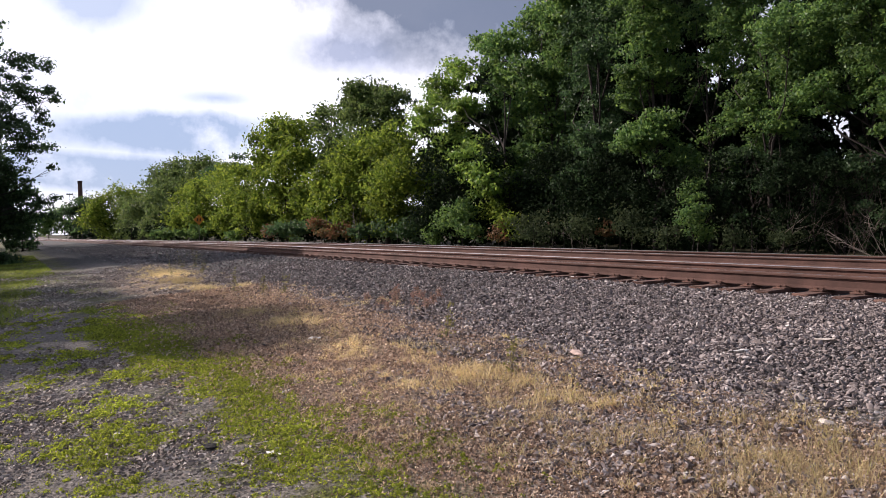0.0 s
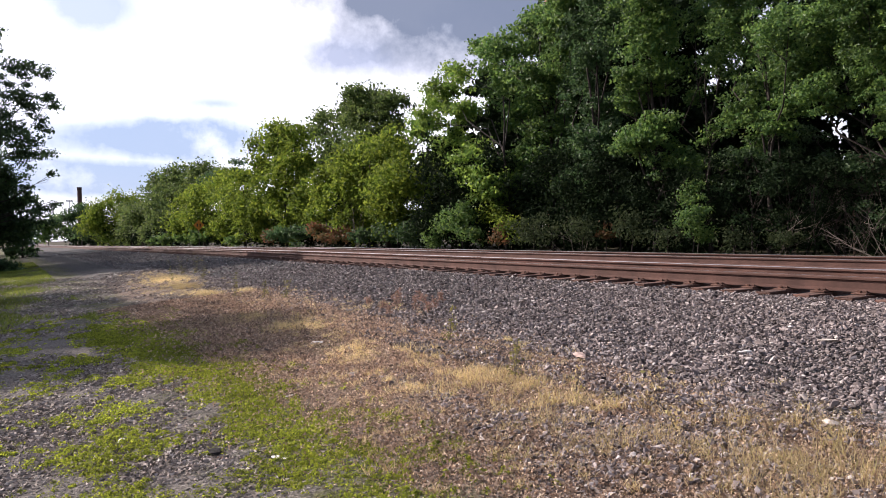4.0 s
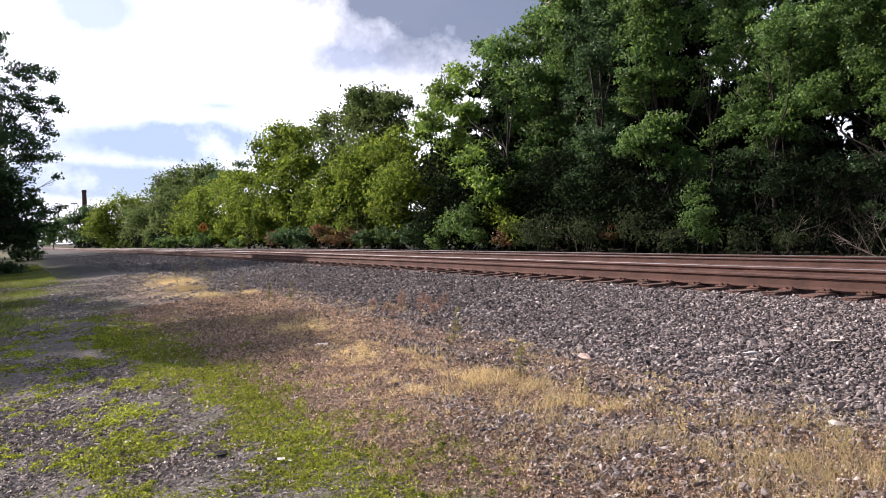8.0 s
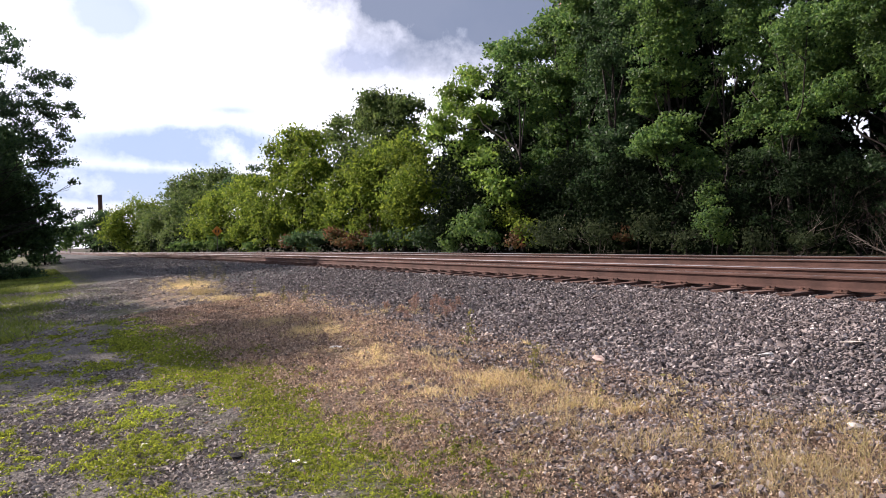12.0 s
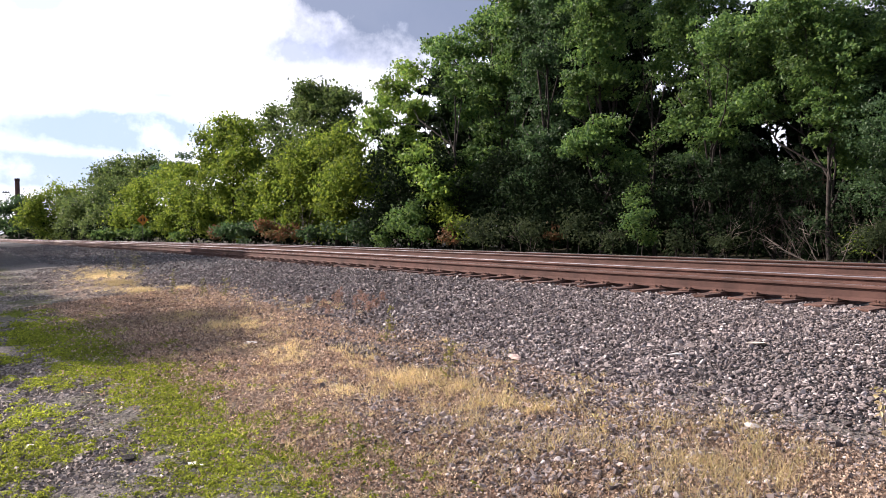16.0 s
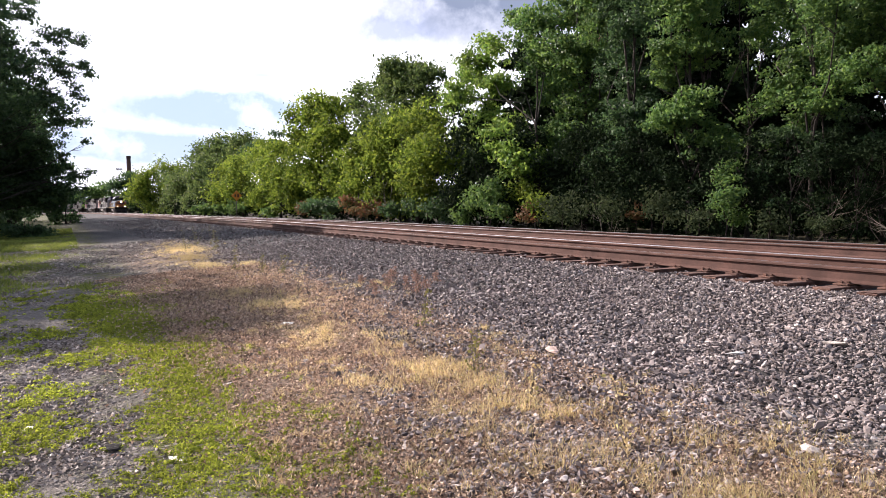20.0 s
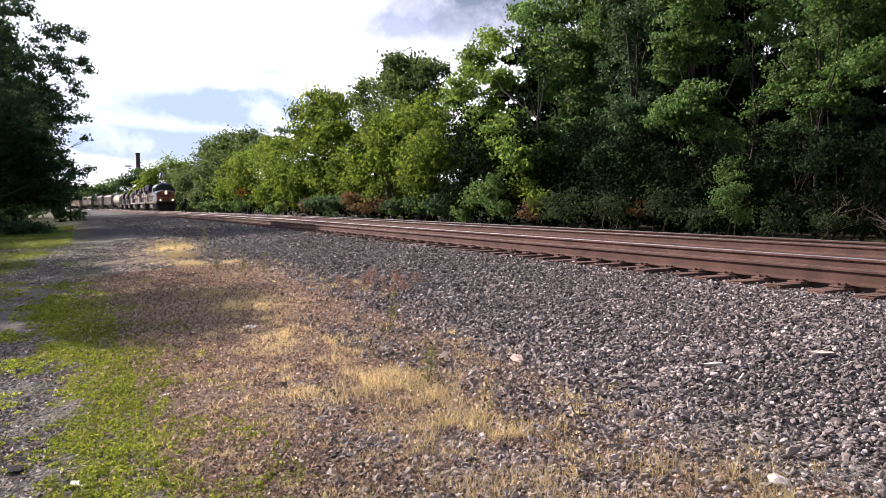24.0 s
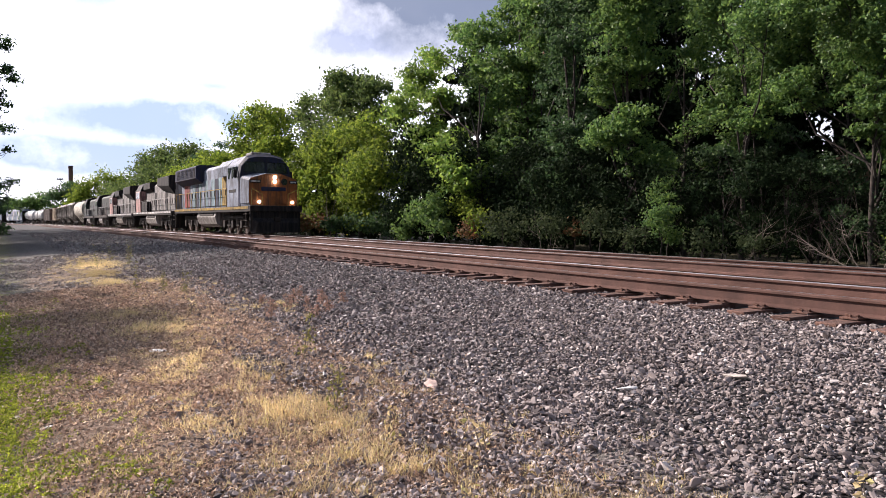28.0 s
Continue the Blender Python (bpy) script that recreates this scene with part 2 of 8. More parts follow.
    p.inputs["Specular IOR Level"].default_value = 0.15
    t.links.new(c, p.inputs["Base Color"])
    bn = t.nodes.new("ShaderNodeBump")
    bn.inputs["Strength"].default_value, bn.inputs["Distance"].default_value = 0.9, 0.03
    clods = noise_tex(t, pos, 13, 4, 0.65)
    t.links.new(math_node(t, "ADD", math_node(t, "ADD", grain, math_node(t, "MULTIPLY", clods, 1.6)), math_node(t, "MULTIPLY", mid, 2.2)), bn.inputs["Height"])
    t.links.new(bn.outputs[0], p.inputs["Normal"])
    o = t.nodes.new("ShaderNodeOutputMaterial")
    t.links.new(p.outputs[0], o.inputs[0])
    return m


GROUND = ground_shader()
STONES = island_shader("crushed_stone", [(0.035, 0.029, 0.029), (0.22, 0.184, 0.171), (0.30, 0.253, 0.236), (0.075, 0.061, 0.058), (0.45, 0.389, 0.364), (0.14, 0.115, 0.107), (0.24, 0.201, 0.187), (0.63, 0.572, 0.536)])
PEBBLES = island_shader("lane_pebble", [(0.075, 0.063, 0.056), (0.27, 0.225, 0.19), (0.40, 0.335, 0.285), (0.13, 0.106, 0.09), (0.32, 0.267, 0.228), (0.56, 0.50, 0.45), (0.11, 0.093, 0.08)])
# near-black: the shade in the gaps between loose stones, put into colour
BALLAST = shader("ballast_gap_shade", (0.022, 0.019, 0.018), 0.95, bump=1.0, bump_scale=22, vary=0.5, scale=3)
RUST = shader("rail_rust", (0.104, 0.054, 0.042), 0.8, bump=0.2, bump_scale=60, vary=0.3, scale=2.0, spec=0.3)
POLISH = shader("rail_head_steel", (0.62, 0.59, 0.57), 0.38, metal=1.0, vary=0.15, scale=3)
TIEWOOD = shader("creosoted_wood", (0.125, 0.066, 0.048), 0.9, bump=0.8, bump_scale=35, vary=0.45, scale=5)
PLATE = shader("plate_rust", (0.13, 0.065, 0.045), 0.85, bump=0.4, vary=0.35, scale=8)
BARK = shader("bark", (0.04, 0.032, 0.026), 0.95, bump=1.0, bump_scale=14, vary=0.45, scale=3)
TWIGWOOD = shader("brown_twigs", (0.075, 0.058, 0.045), 0.95, bump=0.5, vary=0.35, scale=4)
DEADWOOD = shader("dead_wood", (0.18, 0.152, 0.124), 0.9, bump=0.6, vary=0.3, scale=5)
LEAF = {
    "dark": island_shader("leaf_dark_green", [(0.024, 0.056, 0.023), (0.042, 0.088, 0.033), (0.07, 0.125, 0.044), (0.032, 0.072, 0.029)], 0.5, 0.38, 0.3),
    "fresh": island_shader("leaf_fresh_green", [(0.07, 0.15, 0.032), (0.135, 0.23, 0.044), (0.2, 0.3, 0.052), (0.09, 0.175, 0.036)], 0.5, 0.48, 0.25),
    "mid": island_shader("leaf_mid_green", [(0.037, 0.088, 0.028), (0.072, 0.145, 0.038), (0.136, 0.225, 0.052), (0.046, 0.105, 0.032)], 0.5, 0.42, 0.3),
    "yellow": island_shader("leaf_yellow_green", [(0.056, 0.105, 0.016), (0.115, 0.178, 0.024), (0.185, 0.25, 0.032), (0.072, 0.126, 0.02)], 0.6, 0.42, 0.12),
    # the wood's inner shade is put into this near-black leaf colour
    "shade": island_shader("leaf_shade_darkened_green", [(0.008, 0.016, 0.007), (0.013, 0.025, 0.01), (0.022, 0.037, 0.015)], 0.75, 0.12, 0.05),
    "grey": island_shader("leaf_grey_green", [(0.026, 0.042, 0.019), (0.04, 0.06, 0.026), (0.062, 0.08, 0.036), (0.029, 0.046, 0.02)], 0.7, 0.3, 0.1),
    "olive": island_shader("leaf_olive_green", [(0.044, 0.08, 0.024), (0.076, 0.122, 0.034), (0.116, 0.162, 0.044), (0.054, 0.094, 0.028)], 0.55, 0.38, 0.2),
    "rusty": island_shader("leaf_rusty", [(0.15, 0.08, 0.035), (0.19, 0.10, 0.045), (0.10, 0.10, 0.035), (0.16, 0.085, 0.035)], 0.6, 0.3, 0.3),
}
STRAW = island_shader("straw_blades", [(0.52, 0.415, 0.19), (0.64, 0.525, 0.28), (0.39, 0.31, 0.148), (0.72, 0.61, 0.37), (0.40, 0.39, 0.115)], 0.7, 0.35)
CHAFF = island_shader("dry_chaff", [(0.25, 0.168, 0.118), (0.57, 0.42, 0.285), (0.10, 0.069, 0.052), (0.74, 0.59, 0.44), (0.37, 0.258, 0.183), (0.15, 0.113, 0.086)], 0.85, 0.15)
CLOVER = island_shader("grass_blades", [(0.105, 0.145, 0.024), (0.24, 0.30, 0.04), (0.39, 0.45, 0.056), (0.19, 0.24, 0.034), (0.085, 0.10, 0.028)], 0.75, 0.4, 0.1)
VERGE = island_shader("verge_blades", [(0.08, 0.12, 0.022), (0.15, 0.195, 0.035), (0.22, 0.26, 0.045)], 0.6, 0.35)
WEED = island_shader("weed_leaves", [(0.20, 0.20, 0.06), (0.26, 0.24, 0.08), (0.16, 0.17, 0.05)], 0.7, 0.3)
REDWEED = island_shader("red_weed_leaves", [(0.30, 0.185, 0.14), (0.40, 0.27, 0.205), (0.27, 0.20, 0.13)], 0.8, 0.25)


# ---- building helpers ----
def mesh_of(name, verts, faces, material, smooth=False):
    """A mesh from numpy vertices and equal-sided faces."""
    me = bpy.data.meshes.new(name)
    verts, faces = np.asarray(verts, np.float32), np.asarray(faces, np.int32)
    n, k = faces.shape
    me.vertices.add(len(verts))
    me.vertices.foreach_set("co", verts.ravel())
    me.loops.add(n * k)
    me.loops.foreach_set("vertex_index", faces.ravel())
    me.polygons.add(n)
    me.polygons.foreach_set("loop_start", np.arange(0, n * k, k, dtype=np.int32))
    me.polygons.foreach_set("use_smooth", np.full(n, smooth))
    me.materials.append(material)
    me.update(calc_edges=True)
    return me


def child(name, me, parent, label="", m=None):
    ob = new(name, me)
    if parent is not None:
        ob.parent = parent
    if m is not None:
        ob.matrix_basis = m
    return tagged(ob, label)


def part(name, bm, material, parent, label="", m=None):
    me = bpy.data.meshes.new(name)
    bm.normal_update()
    bm.to_mesh(me)
    bm.free()
    me.materials.append(material)
    return child(name, me, parent, label, m)


def block(bm, x0, x1, y0, y1, z0, z1, bevel=0.0):
    made = bmesh.ops.create_cube(bm, size=1, matrix=Matrix.LocRotScale(((x0 + x1) / 2, (y0 + y1) / 2, (z0 + z1) / 2), None, (x1 - x0, y1 - y0, z1 - z0)))
    if bevel:
        edges = {e for v in made["verts"] for e in v.link_edges}
        bmesh.ops.bevel(bm, geom=list(edges), offset=bevel, segments=2, affect="EDGES", profile=0.5)
    return bm


def tube(bm, a, b, r0, r1=None, sides=10, caps=True):
    a, b = Vector(a), Vector(b)
    q = (b - a).to_track_quat("Z", "Y").to_matrix().to_4x4()
    bmesh.ops.create_cone(bm, cap_ends=caps, segments=sides, radius1=r0, radius2=r0 if r1 is None else r1, depth=(b - a).length,
                          matrix=Matrix.Translation((a + b) / 2) @ q)
    return bm


def limb_arrays(lines, sides=6):
    """Tapered limbs as one pair of arrays; each line is a list of (point, radius)."""
    vs, fs, base = [], [], 0
    ang = np.linspace(0, 2 * np.pi, sides, endpoint=False)
    for line in lines:
        pts = np.array([p for p, _ in line], float)
        rad = [r for _, r in line]
        tang = np.gradient(pts, axis=0)
        for p, r, d in zip(pts, rad, tang):
            d = d / (np.linalg.norm(d) + 1e-9)
            u = np.cross(d, (0.31, 0.95, 0.07))
            u /= np.linalg.norm(u) + 1e-9
            w = np.cross(d, u)
            vs.append(p + r * (np.cos(ang)[:, None] * u + np.sin(ang)[:, None] * w))
        for i in range(len(pts) - 1):
            for k in range(sides):
                k2 = (k + 1) % sides
                fs.append((base + i * sides + k, base + i * sides + k2, base + (i + 1) * sides + k2, base + (i + 1) * sides + k))
        base += len(pts) * sides
    return np.concatenate(vs), np.array(fs)


def leaf_arrays(rng, centres, size, up=0.35, out=0.0):
    """A small folded rhombus at each centre, turned at random."""
    n = len(centres)
    a = rng.normal(size=(n, 3))
    a /= np.linalg.norm(a, axis=1)[:, None]
    nrm = 0.7 * rng.normal(size=(n, 3)) + np.array((0, 0, up)) + 1.25 * np.asarray(out)
    b = np.cross(nrm, a)
    b /= np.linalg.norm(b, axis=1)[:, None] + 1e-9
    s = size * rng.uniform(0.65, 1.3, (n, 1))
    c = np.cross(a, b) * s * 0.18
    v = np.empty((n, 4, 3))
    v[:, 0] = centres - a * s * 0.6
    v[:, 1] = centres + b * s * 0.38 + c
    v[:, 2] = centres + a * s * 0.6
    v[:, 3] = centres - b * s * 0.38 + c
    return v.reshape(-1, 3), np.arange(n * 4).reshape(n, 4)


def chip_arrays(rng, centres, size, up=0.6):
    """A small three-cornered leaf or chip at each centre, turned at random."""
    n = len(centres)
    a = rng.normal(size=(n, 3))
    a /= np.linalg.norm(a, axis=1)[:, None]
    b = np.cross(0.7 * rng.normal(size=(n, 3)) + np.array((0, 0, up)), a)
    b /= np.linalg.norm(b, axis=1)[:, None] + 1e-9
    s = np.broadcast_to(size, n)[:, None] * rng.uniform(0.6, 1.4, (n, 1))
    v = np.stack([centres - a * s * 0.7, centres + a * s * 0.55 + b * s * 0.5, centres + a * s * 0.45 - b * s * 0.55], 1)
    return v.reshape(-1, 3), np.arange(n * 3).reshape(n, 3)


# ---- the track's line: straight, then a long curve to the west ----
BEND, RADIUS = 200.0, 400.0


def line(s, off):
    """Place and heading at s metres along the straight through x = off, and past its end along the curve."""
    if s <= BEND:
        return off, s, 0.0
    a = (s - BEND) / RADIUS
    r = RADIUS + off
    return off - r * (1 - math.cos(a)), BEND + r * math.sin(a), math.degrees(a)


def grade(s):
    """The line falls away gently into the distance."""
    return -0.0042 * np.clip(np.asarray(s, float) - 35.0, 0, 230)


def ground_z(x, y):
    x = np.asarray(x, float)
    y = np.asarray(y, float)
    slope = np.where(x < 0, 0.03 * x, 0.0652 * np.minimum(x, 8.3))
    slope = np.maximum(slope, -1.0)
    slope = np.where(x > 17.0, slope - 0.35 * np.clip((x - 17.0) / 1.5, 0, 1), slope)
    return slope - 0.003 + 0.0059 * np.clip(y, -10, 14) + grade(y)


RAIL_X = (8.95, 10.385, 14.03, 15.465)
HEAD_1, HEAD_2 = 0.785, 0.715

# ---- ground ----
def make_ground():
    xs = np.unique(np.concatenate([[-1500, -900, -500, -300, -180, -100, -60, -40, -28, -20, -14, -10, -7, -5], np.arange(-4, 9.01, 0.14), np.arange(9.5, 20, 0.8), [22, 25, 30, 40, 60, 100, 180, 300, 500, 900, 1500]]))
    ys = np.unique(np.concatenate([[-1500, -800, -400, -200, -100, -60, -35, -20, -12, -7, -4], np.arange(-2, 26, 0.2), np.arange(26, 60, 1.0), np.arange(60, 120, 5), [130, 150, 175, 200, 240, 300, 380, 500, 700, 1000, 1500, 2200]]))
    X, Y = np.meshgrid(xs, ys, indexing="ij")
    Z = ground_z(X, Y)
    near = np.exp(-((np.maximum(np.abs(X - 2) - 5, 0)) / 4) ** 2) * np.exp(-((np.maximum(np.abs(Y - 12) - 16, 0)) / 10) ** 2)
    Z += near * 0.014 * (np.sin(2.1 * X + 0.7 * Y) * np.sin(1.3 * Y + 0.5 * X) + 0.7 * np.sin(5.3 * X - 1.9 * Y) * np.sin(3.7 * Y))
    Z = np.where((X > 4.6) & (X < 17.5), Z - 0.08, Z)
    nx, ny = X.shape
    i = np.arange(nx * ny).reshape(nx, ny)
    f = np.stack([i[:-1, :-1], i[1:, :-1], i[1:, 1:], i[:-1, 1:]], -1).reshape(-1, 4)
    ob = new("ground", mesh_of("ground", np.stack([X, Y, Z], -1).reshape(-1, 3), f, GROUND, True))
    tagged(ob, "gravel lane with clover, dry straw and bare tan dirt", "ground", kind="structure")


def loft(section, stations, name, material, closed=False):
    """Sweeps a cross-section of (x, z) along the track's line."""
    rows = []
    for s in stations:
        rows.append([(*line(s, x)[:2], z + float(grade(s))) for x, z in section])
    v = np.array(rows)
    n, k = v.shape[:2]
    i = np.arange(n * k).reshape(n, k)
    if closed:
        i = np.concatenate([i, i[:, :1]], 1)
    f = np.stack([i[:-1, :-1], i[:-1, 1:], i[1:, 1:], i[1:, :-1]], -1).reshape(-1, 4)
    return mesh_of(name, v.reshape(-1, 3), f, material)


def far_stations(start, step=6.0, end=1110.0):
    return [start, 0, 35, 60, 120, 160] + list(np.arange(BEND, end, step))


def make_ballast():
    sec = [(4.0, 0.18), (4.6, 0.32), (6.0, 0.415), (7.9, 0.535), (8.3, 0.53), (11.2, 0.53), (12.0, 0.46), (12.8, 0.46), (13.3, 0.495), (16.2, 0.495), (17.0, 0.25), (17.8, -0.3)]
    # bed colour carries the shade seen between the scattered stones
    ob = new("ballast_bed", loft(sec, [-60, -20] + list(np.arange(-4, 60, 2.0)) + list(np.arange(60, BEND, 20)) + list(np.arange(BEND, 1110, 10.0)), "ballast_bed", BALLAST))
    tagged(ob, "sloping bed of crushed stone under two tracks, coloured near-black for gap shade", "ballast", kind="structure")


def stone_shapes(rng, kinds=40, fine=True):
    """Angular chips: a twelve-cornered lump, or a plain knocked box for the far ones, with flats struck off."""
    if fine:
        ico = bmesh.new()
        bmesh.ops.create_icosphere(ico, subdivisions=1, radius=1)
        ico.verts.ensure_lookup_table()
        v = np.array([p.co[:] for p in ico.verts])
        f = np.array([[q.index for q in p.verts] for p in ico.faces])
        ico.free()
    else:
        v = np.array([(a, b, c) for a in (-0.72, 0.72) for b in (-0.72, 0.72) for c in (-0.72, 0.72)], float)
        f = np.array([(0, 1, 3, 2), (4, 6, 7, 5), (0, 4, 5, 1), (2, 3, 7, 6), (0, 2, 6, 4), (1, 5, 7, 3)])
    out = []
    for _ in range(kinds):
        w = v + rng.uniform(-0.26, 0.26, v.shape)
        for _ in range(3):
            d = rng.normal(size=3)
            d /= np.linalg.norm(d)
            w -= np.maximum(w @ d - rng.uniform(0.4, 0.7), 0)[:, None] * d
        out.append(w * rng.uniform(0.75, 1.25, 3) * (1.4, 0.95, 0.6))
    return np.array(out), f


def scatter_stones(name, label, rng, x, y, z, size, material, group="", fine=True):
    shapes, f = stone_shapes(rng, 40, fine)
    n = len(x)
    # most lie flat, some stand on edge
    q = rng.normal(size=(n, 4)) * np.array((1.0, 0.33, 0.33, 1.0))
    q /= np.linalg.norm(q, axis=1)[:, None]
    a, b, c, d = q.T
    R = np.stack([1 - 2 * (c * c + d * d), 2 * (b * c - a * d), 2 * (b * d + a * c), 2 * (b * c + a * d), 1 - 2 * (b * b + d * d), 2 * (c * d - a * b), 2 * (b * d - a * c), 2 * (c * d + a * b), 1 - 2 * (b * b + c * c)], -1).reshape(n, 3, 3)
    v = np.einsum("nij,nkj->nki", R, shapes[rng.integers(0, len(shapes), n)]) * size[:, None, None]
    v += np.stack([x, y, z], -1)[:, None, :]
    k = v.shape[1]
    faces = (f[None] + (np.arange(n) * k)[:, None, None]).reshape(-1, f.shape[1])
    ob = new(name, mesh_of(name, v.reshape(-1, 3), faces, material))
    return tagged(ob, label, "stones", group, "stuff")


def ballast_z(x, y):
    return grade(y) + np.interp(x, [4.1, 4.6, 6.0, 8.0, 8.3, 11.2, 12.0, 12.8, 13.3, 16.2], [0.29, 0.325, 0.42, 0.548, 0.54, 0.535, 0.46, 0.46, 0.497, 0.497])


def make_stones():
    rng = np.random.default_rng(5)
    for n, y0, y1, fine in ((2200, -2.5, 0.9, False), (29000, 0.9, 3.6, True), (39000, 3.6, 7.6, False), (34000, 7.6, 20.0, False), (13000, 20.0, 75.0, False)):
        y = y0 + (y1 - y0) * rng.random(n) ** (0.7 if y0 < 0 else 1.0 if fine else 1.4)
        x = 3.4 + 5.45 * rng.random(n)
        keep = (x > 4.4 - 0.55 * np.clip((y - 4.5) / 2, 0, 1) + 0.25 * np.exp(-((y - 8.8) / 1.5) ** 2) + 0.4 * np.sin(y * 1.3) * np.sin(y * 0.53 + 1) - 0.9 * rng.random(n) ** 2) & ((x < 8.32) | (rng.random(n) < 0.6))
        x, y = x[keep], y[keep]
        size = np.clip(rng.lognormal(-4.34 + (0.06 if y0 > 3 else 0) + (0.2 if y0 > 7 else 0) + (0.3 if y0 > 19 else 0), 0.25, len(x)), 0.010, 0.07 if y0 > 19 else 0.034)
        z = np.maximum(ballast_z(x, y), np.where(x < 4.6, ground_z(x, y), 0)) + size * rng.uniform(-1.0, 1.15, len(x)) - 0.012 * np.clip((x - 8.1) / 0.2, 0, 1)
        scatter_stones("ballast_stones", "loose grey crushed stones, some pale, on the slope beside the track", rng, x, y, z, size, STONES, fine=fine)
    # spilled stones lying dark among the straw
    xs, ys = [], []
    for cx, cy, r, k in ((2.84, 5.21, 0.14, 150), (2.72, 4.55, 0.16, 320), (2.74, 3.86, 0.16, 300), (3.07, 3.45, 0.24, 560), (2.69, 2.92, 0.24, 460), (3.2, 3.05, 0.2, 420), (3.45, 2.75, 0.2, 400), (3.1, 2.3, 0.35, 420), (3.9, 4.2, 0.3, 420), (4.0, 3.2, 0.3, 420)):
        xs.append(cx + r * rng.normal(size=k) * 0.8)
        ys.append(cy + r * rng.normal(size=k) * 1.1)
    x, y = np.concatenate(xs), np.concatenate(ys)
    size = np.clip(rng.lognormal(-4.2, 0.28, len(x)), 0.008, 0.024)
    scatter_stones("spilled_stones", "dark crushed stones spilled among the dry grass", rng, x, y, ground_z(x, y) + size * 0.4, size, STONES)
    # broken stones pressed into the dirt, thicker towards the ballast
    n = 19000
    x, y = 4.8 - 2.6 * rng.random(n) ** 1.45, 1.4 + 13 * rng.random(n) ** 1.4
    keep = np.sin(2.9 * x + 1.3 * y) * np.sin(2.1 * y - 1.7 * x) + rng.normal(size=n) * 0.5 > 0.05
    x, y = x[keep], y[keep]
    size = np.clip(rng.lognormal(-4.45, 0.35, len(x)), 0.006, 0.026)
    scatter_stones("spilled_stones", "broken grey stones scattered over the tan dirt", rng, x, y, ground_z(x, y) + size * 0.3, size, STONES, fine=False)
    n = 165000
    x, y = -1.8 + 6.4 * rng.random(n), 1.3 + 26 * rng.random(n) ** 1.5
    y = np.where(rng.random(n) < 0.05, 1.3 - 2.6 * rng.random(n) ** 1.5, y)
    x = np.where(rng.random(n) < 0.08, -1.8 - 2.2 * rng.random(n) ** 2, x)
    near = rng.random(n) < 0.42
    x, y = np.where(near, -0.7 + 3.2 * rng.random(n), x), np.where(near, 2.3 + 6.5 * rng.random(n) ** 1.2, y)
    size = np.clip(rng.lognormal(-5.0, 0.5, n), 0.003, 0.016) * (0.78 + 0.06 * np.maximum(y, 0))
    v = np.array([(1, 1, 1), (1, -1, -1), (-1, 1, -1), (-1, -1, 1)], float)
    w = (v[None] + rng.uniform(-0.6, 0.6, (n, 4, 3))) * size[:, None, None] * 0.75
    turn = rng.uniform(0, 6.28, n)
    c, s = np.cos(turn)[:, None], np.sin(turn)[:, None]
    w = np.stack([w[..., 0] * c - w[..., 1] * s, w[..., 0] * s + w[..., 1] * c, w[..., 2] * 0.7], -1) + np.stack([x, y, ground_z(x, y) + size * 0.15], -1)[:, None, :]
    f = (np.array([(0, 1, 2), (0, 3, 1), (0, 2, 3), (1, 3, 2)])[None] + (np.arange(n) * 4)[:, None, None]).reshape(-1, 3)
    tagged(new("lane_grit", mesh_of("lane_grit", w.reshape(-1, 3), f, PEBBLES)), "small grey and tan grit pressed into the lane", "grit", kind="stuff")


# ---- tracks ----
def rail_mesh(x, top, bright):
    s = [(-0.075, 0.0), (-0.075, 0.012), (-0.012, 0.035), (-0.010, 0.135), (-0.037, 0.147), (-0.038, 0.168), (-0.033, 0.178), (-0.017, 0.1855), (0.017, 0.1855), (0.033, 0.178), (0.038, 0.168), (0.037, 0.147), (0.010, 0.135), (0.012, 0.035), (0.075, 0.012), (0.075, 0.0)]
    me = loft([(x + a, top - 0.186 + b) for a, b in s], far_stations(-60), "rail", RUST, True)
    me.materials.append(POLISH)
    k = len(s)
    idx = np.zeros(len(me.polygons), np.int32)
    for face in bright:
        idx[face::k] = 1
    me.polygons.foreach_set("material_index", idx)
    return me


